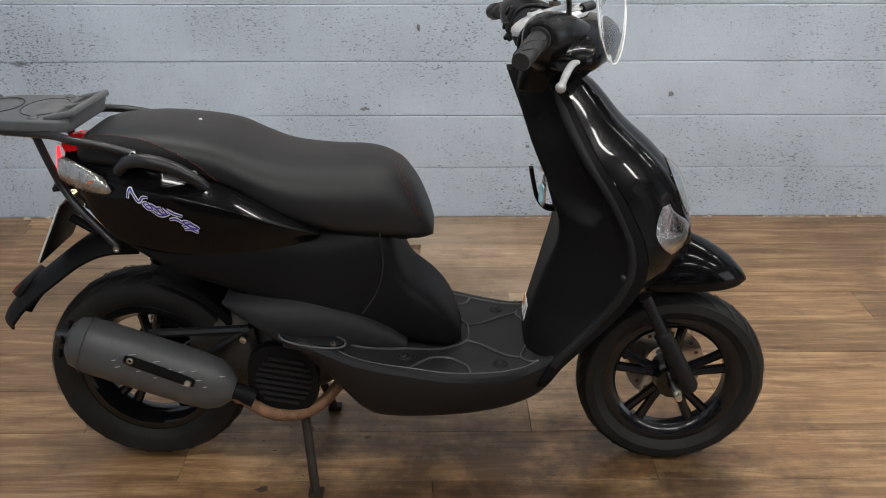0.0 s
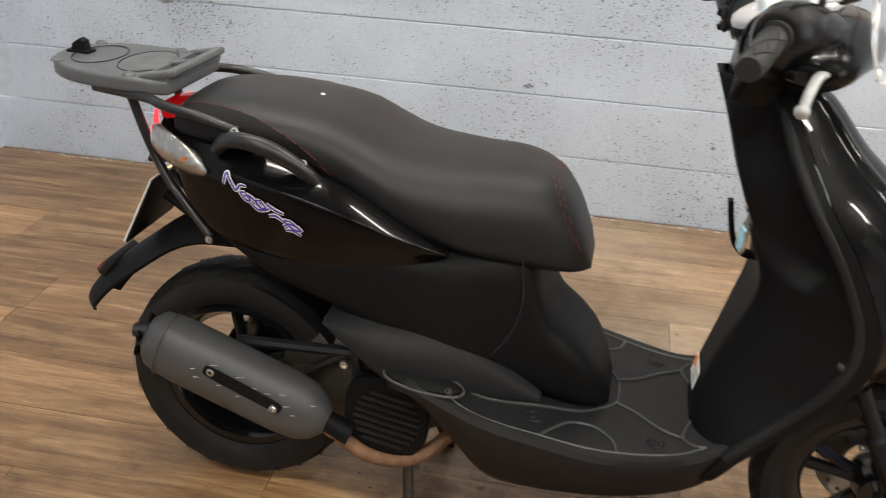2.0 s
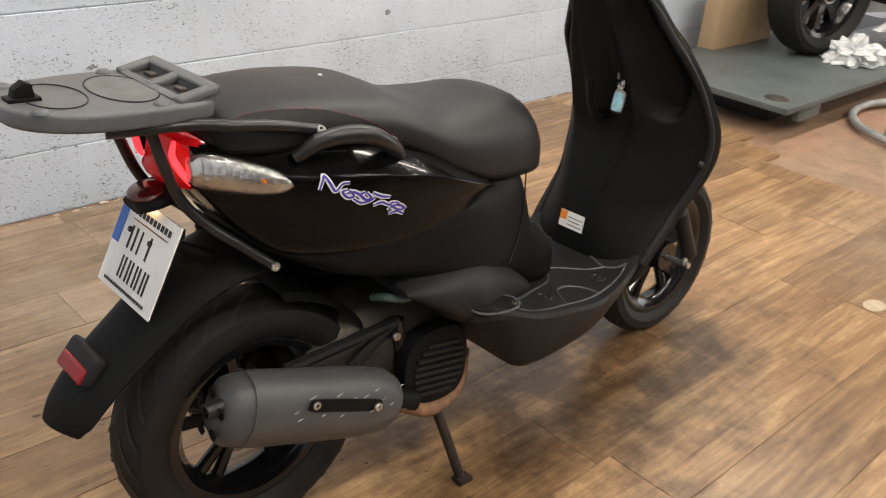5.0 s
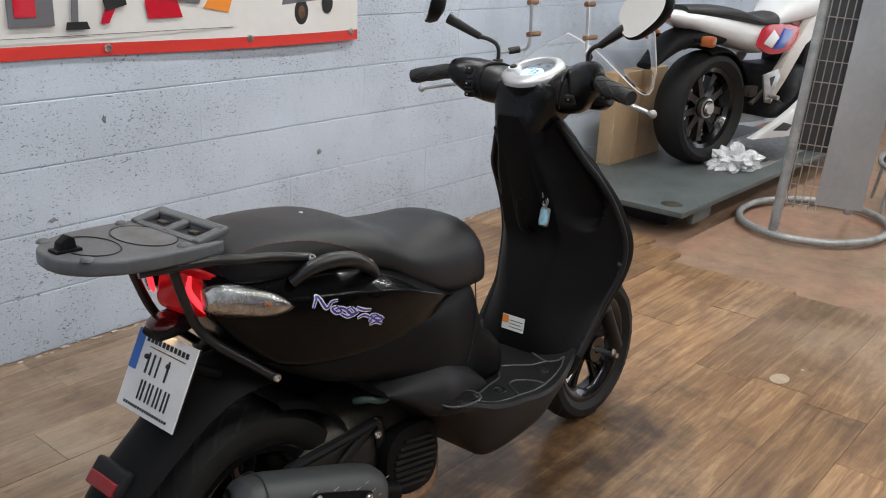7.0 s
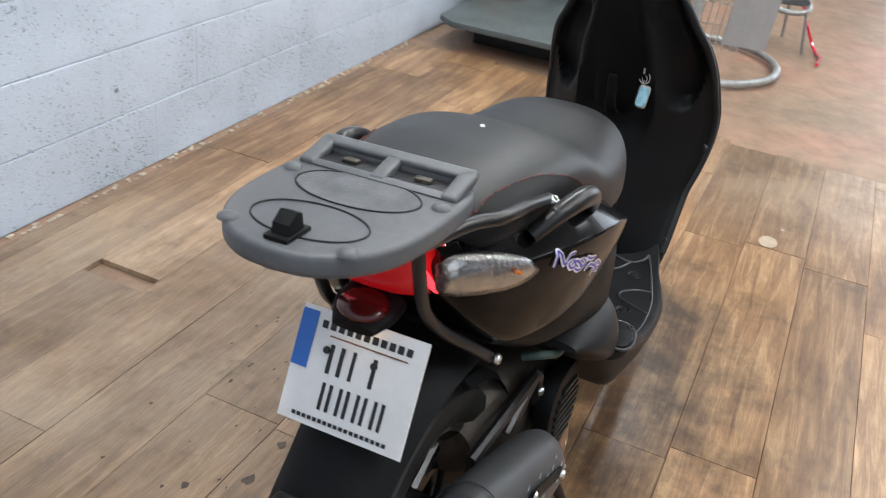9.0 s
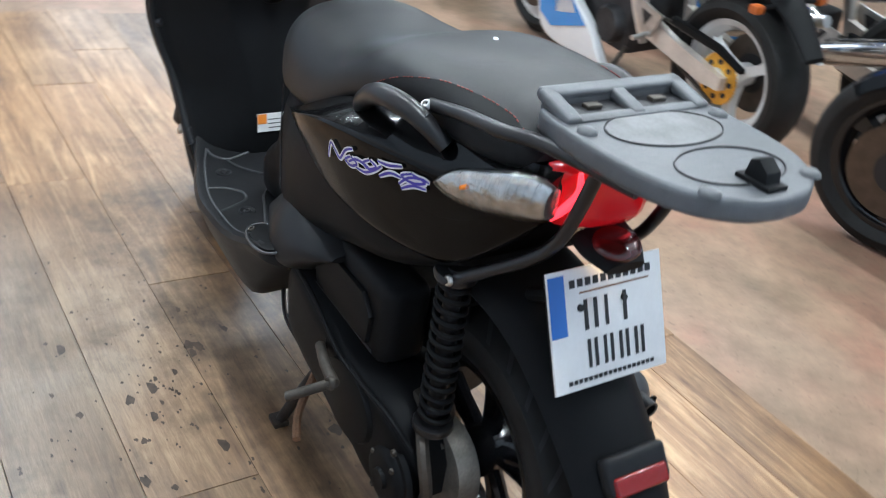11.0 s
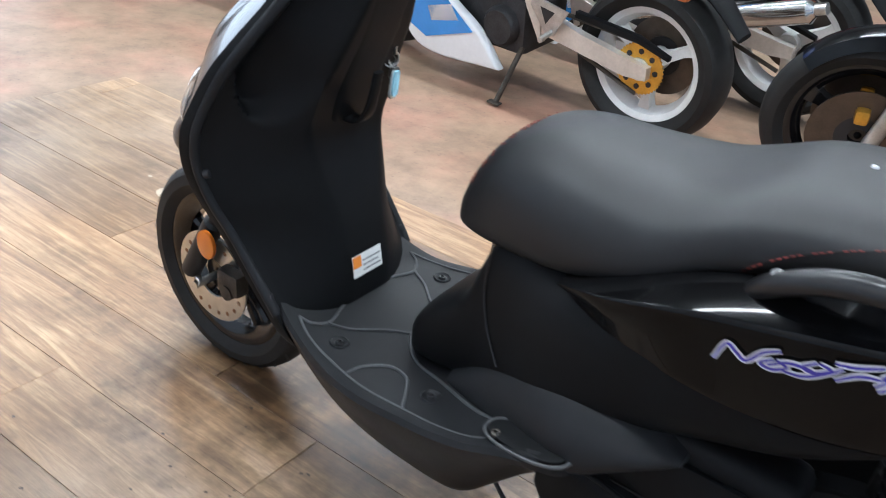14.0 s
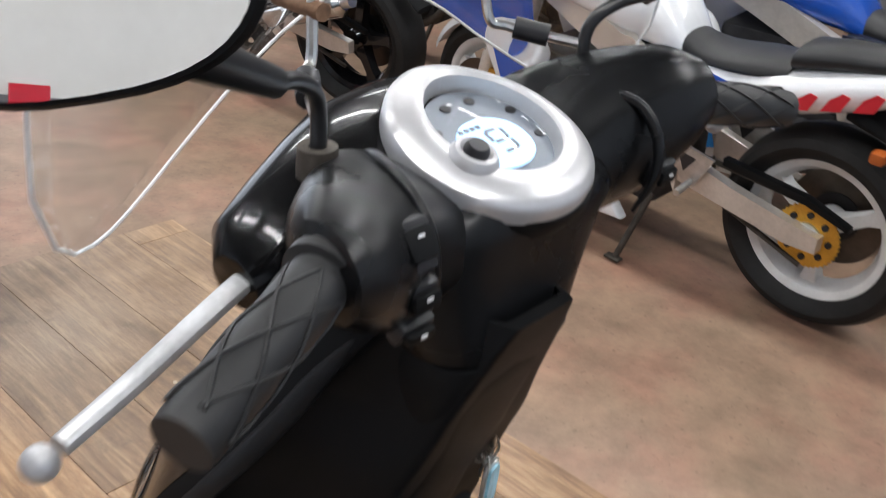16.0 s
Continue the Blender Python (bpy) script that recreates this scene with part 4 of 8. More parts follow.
part("reflector_mount", box(0.050, 0.104, 0.020, (0.004, 0, 0.004), 0.009, 3, m=guard_pose), M_GREYPL, rear_guard, "scuffed charcoal reflector mount")
part("rear_reflector", box(0.026, 0.088, 0.010, (-0.010, 0, 0.013), 0.0049, 3, m=guard_pose), M_REDREF, rear_guard, "red rear reflector")

P_TOP, P_LOW = Vector((-0.101, 0, 0.678)), Vector((-0.169, 0, 0.543))
up = (P_TOP - P_LOW).normalized()
out_n = Vector((-up.z, 0, up.x))
frame_m = Matrix((( 0, up.x, out_n.x, (P_TOP.x + P_LOW.x) / 2), (-1, up.y, out_n.y, 0), (0, up.z, out_n.z, (P_TOP.z + P_LOW.z) / 2), (0, 0, 0, 1)))
PW, PH = 0.186, (P_TOP - P_LOW).length
plate = part("number_plate", moved(slab([(-PW / 2, -PH / 2), (PW / 2, -PH / 2), (PW / 2, PH / 2), (-PW / 2, PH / 2)], 0.004, 0.0012), frame_m), M_PLATE, scooter, "white number plate with plain dark bars")


def on_plate(name, x0, x1, y0, y1, mat, lift=0.0045):
    return part(name, moved(slab([(x0, y0), (x1, y0), (x1, y1), (x0, y1)], 0.0006), frame_m @ pose(0, 0, lift)), mat, plate)


on_plate("plate_band", -0.0925, -0.068, -0.005, 0.070, M_BLUE)
for k in range(11):
    on_plate("plate_bar", -0.060 + 0.0125 * k, -0.0515 + 0.0125 * k, 0.052, 0.062, M_INK)
on_plate("plate_bar", -0.045, 0.070, 0.0435, 0.0455, M_RUST)
for x in (-0.040, -0.024, -0.006, 0.024):
    on_plate("plate_bar", x, x + (0.006 if x != -0.006 else 0.005), -0.003, 0.035, M_INK)
for x in (-0.038, -0.012, 0.014, 0.040):
    on_plate("plate_bar", x, x + 0.005, -0.051, -0.015, M_INK)
    on_plate("plate_bar", x + 0.011, x + 0.016, -0.051, -0.015, M_INK)
for k in range(18):
    on_plate("plate_bar", -0.072 + 0.008 * k, -0.0665 + 0.008 * k, -0.067, -0.062, M_INK)
for x in (-0.045, 0.026):
    part("plate_screw", moved(lathe([(0, 0.004), (0.004, 0.004), (0.005, 0.002), (0.005, 0)], 12, axis="z"), frame_m @ pose(x, 0.026, 0.004)), M_INK, plate)
part("plate_carrier", box(PW - 0.002, PH - 0.002, 0.004, (0, 0, -0.0025), 0.001, m=frame_m), M_MATTE, scooter)
for s in (-1, 1):
    part("plate_arm", tube([(-0.04, s * 0.05, 0.60), (-0.10, s * 0.045, 0.635)], 0.010, 8), M_MATTE, scooter)
hood = body(steps(-0.03, 0.03, 8), [(-0.03, -0.012), (0.03, -0.014)], [(-0.03, 0.004), (0.0, 0.014), (0.03, 0.016)], [(-0.03, 0.030), (0, 0.045), (0.03, 0.045)], waist=0.4, n=24)
part("plate_lamp", moved(hood, pose(-0.112, 0.0, 0.703, 0, -12, 0)), M_MATTE, scooter, "black number plate lamp hood")
bm = bmesh.new()
bmesh.ops.create_uvsphere(bm, u_segments=20, v_segments=12, radius=1.0, matrix=pose(-0.114, 0, 0.711, 0, -12, 0) @ Matrix.Diagonal((0.030, 0.036, 0.013, 1)))
part("plate_lamp_lens", bm, material("dark_red_lens", (0.055, 0.004, 0.004), 0.2, coat=0.3), scooter, "dark red lamp dome")
part("plate_bulb", box(0.016, 0.03, 0.004, (-0.105, 0, 0.6905), 0.001), material("warm_bulb", (1, 0.8, 0.5), 0.4, emit=(1.0, 0.62, 0.3), emit_strength=14.0), scooter)

# tail lamp and rear indicators
M_BOWL = material("silvered_bowl", (0.52, 0.51, 0.49), 0.16, 0.9, vary=0.3, scale=60, bump=0.7, bump_scale=55, bump_depth=0.006)
TL = [(-0.108, 0.772, 0.058, 0.028), (-0.100, 0.770, 0.078, 0.040), (-0.082, 0.766, 0.094, 0.046), (-0.062, 0.762, 0.102, 0.046)]
rings = [[Vector((x + 0.028 * abs(math.cos(a)) ** 2, w * math.copysign(abs(math.cos(a)) ** 0.6, math.cos(a)), z + h * math.copysign(abs(math.sin(a)) ** 0.8, math.sin(a)))) for a in [2 * math.pi * k / 32 for k in range(32)]] for x, z, w, h in TL]
tail = part("tail_lamp", loft(rings), M_RED, scooter, "lit red tail lamp")
for s in (-1, 1):
    part("bulb", tube(spline([(-0.094, s * 0.066, 0.805), (-0.097, s * 0.064, 0.78), (-0.088, s * 0.076, 0.755), (-0.080, s * 0.084, 0.74)], 4), [0.003 + 0.003 * math.sin(math.pi * i / 12) for i in range(13)], 8), M_REDHOT, tail, "bright lit bulb")
for s in (-1, 1):
    IL = [(-0.086, 0.106, 0.764, 0.030), (-0.070, 0.119, 0.765, 0.038), (-0.04, 0.139, 0.760, 0.038), (-0.006, 0.155, 0.751, 0.034), (0.022, 0.165, 0.744, 0.027), (0.040, 0.169, 0.739, 0.016), (0.046, 0.170, 0.737, 0.003)]
    rings = []
    for v in spline([(x, y, z) for x, y, z, h in IL], 4):
        h = curve1([(x, h) for x, y, z, h in IL], v.x)
        rings.append([Vector((v.x + 0.0, s * (v.y - 0.012 + 0.0145 * max(-0.6, math.cos(a))), v.z + h * math.sin(a) * 0.8)) for a in [2 * math.pi * k / 20 for k in range(20)]])
    ind = part("rear_indicator", loft(rings), M_LENS, scooter, "clear rear indicator lens")
    ind.visible_shadow = False
    rings2 = [[c + (p - c) * 0.86 - Vector((0, s * 0.004, 0)) for p in ring] for ring in rings for c in [sum(ring, Vector()) / len(ring)]]
    part("reflector", loft(rings2), M_BOWL, ind, "silvered reflector bowl")
    for k in range(11):
        x = -0.076 + 0.009 * k
        yy, zz, hh = curve1([(a, b) for a, b, c, h in IL], x), curve1([(a, c) for a, b, c, h in IL], x), curve1([(a, h) for a, b, c, h in IL], x)
        part("lens_rib", tube([(x, s * (yy - 0.012 + 0.0132 * math.cos(q)), zz + hh * 0.78 * math.sin(q)) for q in steps(-1.1, 1.1, 8)], 0.0005, 5), M_REFLECT, ind)
    part("amber_bulb", tube([(0.0, s * 0.155, 0.752), (0.0, s * 0.163, 0.752)], [0.0035, 0.0025], 12), M_AMBER, ind, "amber bulb")

# grab handles
for s in (-1, 1):
    pts = spline([(0.06, s * 0.150, 0.775), (0.09, s * 0.172, 0.800), (0.13, s * 0.186, 0.808), (0.18, s * 0.188, 0.797), (0.23, s * 0.178, 0.765), (0.255, s * 0.165, 0.735)], 6)
    grab = part("grab_handle", tube(pts, [0.011 + 0.004 * math.sin(math.pi * i / (len(pts) - 1)) for i in range(len(pts))], 12), M_BLACKTUBE, scooter, "black grab handle")
    bolt("grab_bolt", (0.227, s * 0.177, 0.777), (0, s * 0.7, 0.7), grab, 0.008)
    bolt("grab_bolt", (0.085, s * 0.170, 0.805), (0, s * 0.6, 0.8), grab, 0.007, M_INK)

# luggage rack: tubes and top plate
rack = part("rack_frame", joined(*[
    tube(spline(p, 6), 0.0088, 12) for s in (-1, 1) for p in (
        [(0.103, s * 0.153, 0.812), (0.03, s * 0.149, 0.829), (-0.035, s * 0.142, 0.838), (-0.085, s * 0.118, 0.842), (-0.20, s * 0.085, 0.841)],
        [(0.028, s * 0.123, 0.594), (-0.015, s * 0.107, 0.632), (-0.062, s * 0.088, 0.673), (-0.094, s * 0.077, 0.715), (-0.115, s * 0.077, 0.768), (-0.132, s * 0.079, 0.824), (-0.140, s * 0.079, 0.846)])]), M_BLACKTUBE, scooter, "black tubular rack frame")
for s in (-1, 1):
    bolt("rack_bolt", (0.100, s * 0.160, 0.812), (0, s * 0.6, 0.8), rack, 0.008)
    bolt("frame_bolt", (0.028, s * 0.133, 0.595), (0, s, 0), rack, 0.008)
RZ, RTILT = 0.849, 2.0
rack_m = pose(-0.178, 0, RZ, 0, RTILT, 0)
outline = [(v.x, v.y) for v in spline([(0.135, 0.075, 0), (0.125, 0.110, 0), (0.05, 0.119, 0), (-0.04, 0.112, 0), (-0.095, 0.086, 0), (-0.126, 0.045, 0), (-0.134, 0.0, 0)], 6)]
outline = outline[:-1] + [(x, -y) for x, y in reversed(outline)]
top_plate = part("rack_plate", moved(slab(outline, 0.026, 0.007, seg=3), rack_m), M_RACK, scooter, "scuffed grey plastic rack plate")
lip_m = pose(0.108, 0, 0.0320, 0, -13, 0)
rails = [box(0.020, 0.212, 0.013, (0.026, 0, 0), 0.005, 3, m=lip_m), box(0.014, 0.206, 0.010, (-0.025, 0, -0.001), 0.004, 2, m=lip_m)]
rails += [box(0.062, 0.022, 0.013, (0, y, 0), 0.005, 3, m=lip_m) for y in (-0.097, 0.097)] + [box(0.056, 0.020, 0.012, (0, 0, -0.0005), 0.004, 3, m=lip_m)]
rails += [box(0.012, 0.204, 0.020, (0.130, 0, 0.029), 0.004, 2)] + [box(0.050, 0.012, 0.014, (0.108, y, 0.027), 0.004, 2) for y in (-0.099, 0.099)]
for bar in rails:
    part("lip_bar", moved(bar, rack_m), M_RACK, top_plate, "bar of the raised slotted front edge")
for s in (-1, 1):
    part("slot", moved(box(0.036, 0.076, 0.003, (0.106, 0.0485 * s, 0.0265), 0.001), rack_m), M_INK, top_plate)
    part("slot_catch", moved(box(0.012, 0.022, 0.006, (0.108, 0.050 * s, 0.030), 0.002), rack_m), M_DULL, top_plate)
for cx, a, b in ((0.040, 0.045, 0.080), (-0.058, 0.042, 0.070)):
    ring = [(x, y, 0.0268) for x, y in oval(cx, 0, a, b, 40, 2.0)]
    part("plate_groove", moved(tube(ring, 0.0012, 5, close=True), rack_m), M_INK, top_plate)
bm = slab(oval(0.040, 0, 0.043, 0.078, 32), 0.0008)
part("plate_patch", moved(bm, rack_m @ pose(0, 0, 0.0262)), material("smooth_grey_plastic", (0.088, 0.09, 0.093), 0.36, vary=0.5, scale=25), top_plate, "smooth worn oval pad")
for x, y in ((0.055, 0.100), (0.055, -0.100), (-0.100, 0.074), (-0.100, -0.074)):
    part("plate_stud", lathe([(0, 0.006), (0.007, 0.006), (0.011, 0.003), (0.012, 0)], 14, axis="z"), M_RACK, top_plate, m=rack_m @ pose(x, y, 0.0255))
knob = joined(moved(slab([(-0.016, 0), (0.016, 0), (0.012, 0.022), (0.002, 0.026), (-0.012, 0.016)], 0.022, 0.003), pose(-0.098, 0.011, 0.026, 90, 0, 0)), box(0.044, 0.03, 0.006, (-0.098, 0, 0.028), 0.002))
part("plate_latch", moved(knob, rack_m), M_MATTE, top_plate, "black latch knob")

# silencer
M_SCUFF = material("bare_scuff", (0.42, 0.42, 0.42), 0.5)
ax0, ax1 = Vector((-0.105, -0.150, 0.385)), Vector((0.262, -0.160, 0.262))
prof = [(0.0, 0.012), (0.01, 0.038), (0.05, 0.058), (0.12, 0.064), (0.2, 0.066), (0.75, 0.066), (0.88, 0.061), (0.95, 0.048), (1.0, 0.026)]
d = (ax1 - ax0)
side = d.cross(Vector((0, 1, 0))).normalized()
rings = []
for f, r in prof:
    c = ax0 + d * f
    rings.append([c + side * (r * math.cos(a)) + Vector((0, 0.86 * r * math.sin(a), 0)) for a in [2 * math.pi * k / 28 for k in range(28)]])
muffler = part("silencer", loft(rings), M_MUFF, scooter, "grey silencer with scuffed heat cover")
q = (ax0 + d * 0.115)
ring = [q + side * (0.0668 * math.cos(a)) + Vector((0, 0.0668 * 0.86 * math.sin(a), 0)) for a in [2 * math.pi * k / 32 for k in range(32)]]
part("cover_seam", tube(ring, 0.0014, 6, close=True), M_MUFF, muffler)
q0, q1 = Vector((0.052, -0.2065, 0.363)), Vector((0.176, -0.2135, 0.312))
qd = (q1 - q0).normalized()
part("heat_slot", moved(slab(oval(0, 0, (q1 - q0).length / 2 + 0.014, 0.012, 32, 6), 0.003, 0.001), Matrix.Translation((q0 + q1) / 2) @ pose(0, 0, 0, 90, 0, 0) @ pose(0, 0, 0, 0, 0, math.degrees(math.atan2(qd.z, qd.x)))), M_MATTE, muffler)
for q in (q0, q1):
    bolt("cover_bolt", q + Vector((0, -0.003, 0)), (0, -1, 0), muffler, 0.008)
for k in range(14):
    f0 = 0.30 + 0.045 * k + 0.02 * math.sin(5 * k)
    ang = -1.35 - 0.30 * math.sin(2.3 * k) + 0.02 * k
    pts = [ax0 + d * (f0 + g) + side * (0.0664 * math.cos(ang + g * 2.5)) + Vector((0, 0.0664 * 0.86 * math.sin(ang + g * 2.5), 0)) for g in (0.0, 0.012, 0.024 + 0.008 * (k % 3))]
    part("scuff", tube(pts, [0.0004, 0.0011, 0.0003], 5), M_SCUFF, muffler)
part("tail_pipe", moved(lathe([(0.010, -0.012), (0.014, -0.012), (0.014, 0.02), (0.01, 0.02)], 16, axis="x"), Matrix.Translation(ax0 + Vector((-0.006, -0.012, 0.012)))), M_INK, muffler)
for a in (0.3, 1.5, 2.7, 3.9, 5.1):
    part("end_dimple", lathe([(0, 0.001), (0.009, 0.001), (0.011, -0.002)], 12, axis="x", at=ax0 + d * 0.022 + side * (0.036 * math.cos(a)) + Vector((-0.012, 0.031 * math.sin(a), 0))), M_MATTE, muffler)
part("exhaust_pipe", tube(spline([tuple(ax1 - d * 0.02), (0.30, -0.160, 0.226), (0.345, -0.158, 0.200), (0.40, -0.150, 0.194), (0.455, -0.130, 0.212), (0.50, -0.09, 0.25)], 6), [0.019] * 4 + [0.014] * 27, 12), M_RUST, scooter, "rusty exhaust pipe")
part("pipe_collar", tube([ax1 - d * 0.03, ax1 + Vector((0.045, 0, -0.022))], 0.021, 14), M_MATTE, scooter)

# engine, fan cover with slats, swing bracket
engine = part("engine_case", body(steps(0.14, 0.52, 12), [(0.14, 0.26), (0.25, 0.20), (0.4, 0.19), (0.52, 0.25)], [(0.14, 0.36), (0.25, 0.42), (0.45, 0.42), (0.52, 0.38)], [(0.14, 0.07), (0.25, 0.10), (0.42, 0.11), (0.52, 0.08)], n=28), M_DULL, scooter, "dirty engine casing")
fan_m = pose(0.372, -0.118, 0.285) @ pose(0, 0, 0, 90, 0, 0)
part("fan_cover", moved(slab(oval(0, 0, 0.082, 0.088, 36, 2.8), 0.035, 0.010), fan_m), M_MATTE, scooter, "black engine fan cover")
for k in range(8):
    y = -0.052 + k * 0.0148
    half = math.sqrt(max(0.0, 0.064**2 - y * y * 0.9))
    part("fan_slat", moved(box(2 * half, 0.0075, 0.010, (0.004, y, 0.036), 0.002), fan_m @ pose(0, 0, 0, 0, 0, -9)), M_GREYPL, scooter)
part("swing_bracket", joined(tube([(0.06, -0.10, 0.372), (0.30, -0.115, 0.395)], 0.011, 8), tube([(0.20, -0.105, 0.33), (0.30, -0.115, 0.40)], 0.010, 8), tube([(0.30, -0.115, 0.40), (0.31, -0.115, 0.33)], 0.012, 8), tube([(0.03, -0.10, 0.25), (0.08, -0.10, 0.37)], 0.013, 8)), M_BLACKTUBE, scooter, "black swing arm bracket")
bolt("swing_bolt", (0.285, -0.128, 0.375), (0, -1, 0), scooter, 0.009)
part("coolant_hose", tube(spline([(0.25, -0.10, 0.455), (0.255, -0.135, 0.468), (0.285, -0.15, 0.462), (0.33, -0.15, 0.47), (0.37, -0.12, 0.485)], 6), 0.0075, 10), material("green_rubber_hose", (0.05, 0.085, 0.075), 0.5, vary=0.2), scooter, "faded green rubber hose")
part("inner_mudguard", moved(loft([[Vector(((0.262 + 0.004 * e) * math.cos(a), y, (0.262 + 0.004 * e) * math.sin(a))) for y, e in ((-0.085, -3), (-0.07, 0), (0, 0), (0.07, 0), (0.085, -3), (0.07, -1.2), (0, -1.2), (-0.07, -1.2))] for a in steps(radians(5), radians(80), 18)]), pose(0.03, 0, 0.248)), M_MATTE, scooter, "black inner mudguard")

# transmission side: belt case, air box, shock, kick start
rings = []
for x in steps(0.0, 0.46, 26):
    zc = curve1([(0.0, 0.245), (0.46, 0.335)], x)
    h = curve1([(0.0, 0.03), (0.03, 0.07), (0.09, 0.092), (0.2, 0.075), (0.32, 0.085), (0.42, 0.075), (0.46, 0.035)], x)
    o = curve1([(0.0, 0.15), (0.05, 0.175), (0.2, 0.185), (0.4, 0.185), (0.46, 0.165)], x)
    rings.append([Vector((x, 0.08 + (o - 0.08) * (1 - (1 - max(0, math.cos(a))) ** 3) if math.cos(a) > 0 else 0.08, zc + h * math.copysign(abs(math.sin(a)) ** 0.8, math.sin(a)))) for a in [2 * math.pi * k / 28 for k in range(28)]])
belt_case = part("belt_case", loft(rings), M_MATTE, scooter, "black transmission case")
clutch = part("clutch_cover", moved(lathe([(0, 0.020), (0.016, 0.020), (0.018, 0.014), (0.038, 0.014), (0.046, 0.010), (0.050, 0.002), (0.056, 0.0), (0.060, -0.008)], 36, axis="z"), pose(0.045, 0.172, 0.238, -90, 0, 0)), M_MATTE, belt_case, "round black clutch cover")
for k in range(4):
    a = 0.6 + 1.57 * k
    bolt("cover_bolt", (0.045 + 0.042 * math.cos(a), 0.183, 0.238 + 0.042 * math.sin(a)), (0, 1, 0), clutch, 0.005, M_DULL)
part("belt_bulge", moved(lathe([(0, 0.010), (0.050, 0.009), (0.062, 0.005), (0.066, -0.003)], 36, axis="z"), pose(0.175, 0.183, 0.285, -90, 0, 0) @ Matrix.Diagonal((1.25, 1, 1, 1))), M_MATTE, belt_case, "raised oval of the belt case")
part("case_lip", tube(spline([(0.012, 0.160, 0.312), (0.07, 0.178, 0.345), (0.2, 0.186, 0.348), (0.32, 0.187, 0.392), (0.43, 0.180, 0.398)], 6), 0.004, 8), M_MATTE, belt_case)
for a in steps(0, 1, 5):
    bolt("case_bolt", (0.03 + 0.4 * a, 0.178, curve1([(0.0, 0.30), (0.46, 0.385)], 0.4 * a)), (0, 1, 0), belt_case, 0.006, M_DULL)
smooth_lid = [(0.160, 0.405), (0.300, 0.400), (0.350, 0.425), (0.345, 0.480), (0.185, 0.482), (0.155, 0.455)]
part("air_box", box(0.25, 0.085, 0.14, (0.25, 0.122, 0.443), 0.028, 4), M_MATTE, scooter, "black air filter box")
lid = moved(slab(smooth_lid, 0.010, 0.004, seg=2), pose(0, 0.1735, 0, 90, 0, 0))
part("air_box_lid", lid, M_MATTE, scooter, "bevelled air box lid")
part("lid_seam", tube([(0.150, 0.1655, 0.394), (0.350, 0.1655, 0.392)], 0.0016, 6), M_INK, scooter)
for k in range(4):
    part("case_rib", tube([(0.20 + 0.045 * k, 0.1845, 0.275 + 0.009 * k), (0.215 + 0.045 * k, 0.1835, 0.335 + 0.009 * k)], 0.0035, 6), M_GREYPL, belt_case)
part("belt_seam", tube(spline([(0.02, 0.172, 0.20), (0.2, 0.182, 0.225), (0.42, 0.182, 0.28)], 6), 0.003, 6), M_INK, belt_case)
# rear shock with coil spring
s0, s1 = Vector((0.045, 0.112, 0.60)), Vector((0.02, 0.125, 0.335))
shock = part("shock_absorber", tube([s0, s0.lerp(s1, 0.6), s1], [0.012, 0.014, 0.012], 12), M_INK, scooter, "black rear shock absorber")
coil = []
for k in range(13 * 16 + 1):
    f = k / 208
    c = s0.lerp(s1, 0.06 + 0.86 * f)
    a = 2 * math.pi * f * 13
    coil.append(c + Vector((0.0215 * math.cos(a), 0.0215 * math.sin(a), 0)))
part("coil_spring", tube(coil, 0.0046, 7), M_MATTE, shock, "black coil spring")
for f in (0.03, 0.95):
    part("spring_seat", lathe([(0.0, -0.006), (0.03, -0.006), (0.032, 0.0), (0.03, 0.006), (0, 0.006)], 20, axis="z", at=s0.lerp(s1, f)), M_BLACKTUBE, shock)
M_DRUM = material("grimy_drum_alloy", (0.20, 0.185, 0.16), 0.55, 0.6, vary=0.4, scale=30, bump=0.3, bump_scale=120)
part("drum_plate", lathe([(0.0, 0.0), (0.07, 0.0), (0.074, -0.02), (0.074, -0.035)], 32, at=(0.03, 0.10, 0.248)), M_DRUM, rear_wheel, "grimy aluminium drum plate", m=pose(-0.03, 0, -0.248))
part("carb_lump", joined(box(0.06, 0.05, 0.06, (0.06, 0.10, 0.33), 0.012), tube([(0.06, 0.12, 0.33), (0.02, 0.10, 0.29)], 0.012, 8)), M_DULL, scooter)
part("brake_hose", tube(spline([(0.035, 0.135, 0.34), (-0.005, 0.15, 0.31), (-0.02, 0.145, 0.25), (0.01, 0.13, 0.20)], 6), 0.010, 8), M_DULL, scooter)
kick = part("kick_starter", joined(tube(spline([(0.26, 0.195, 0.332), (0.20, 0.215, 0.345), (0.152, 0.222, 0.347)], 5), 0.009, 10), tube([(0.155, 0.225, 0.347), (0.185, 0.285, 0.315)], 0.008, 10)), M_DULL, scooter, "dirty brown kick start lever")
bolt("kick_bolt", (0.152, 0.226, 0.350), (0, 1, 0.2), kick, 0.011, M_DULL)
part("stand_cable", tube(spline([(0.58, 0.12, 0.265), (0.5, 0.15, 0.22), (0.42, 0.15, 0.20)], 6), 0.004, 6), M_INK, scooter)

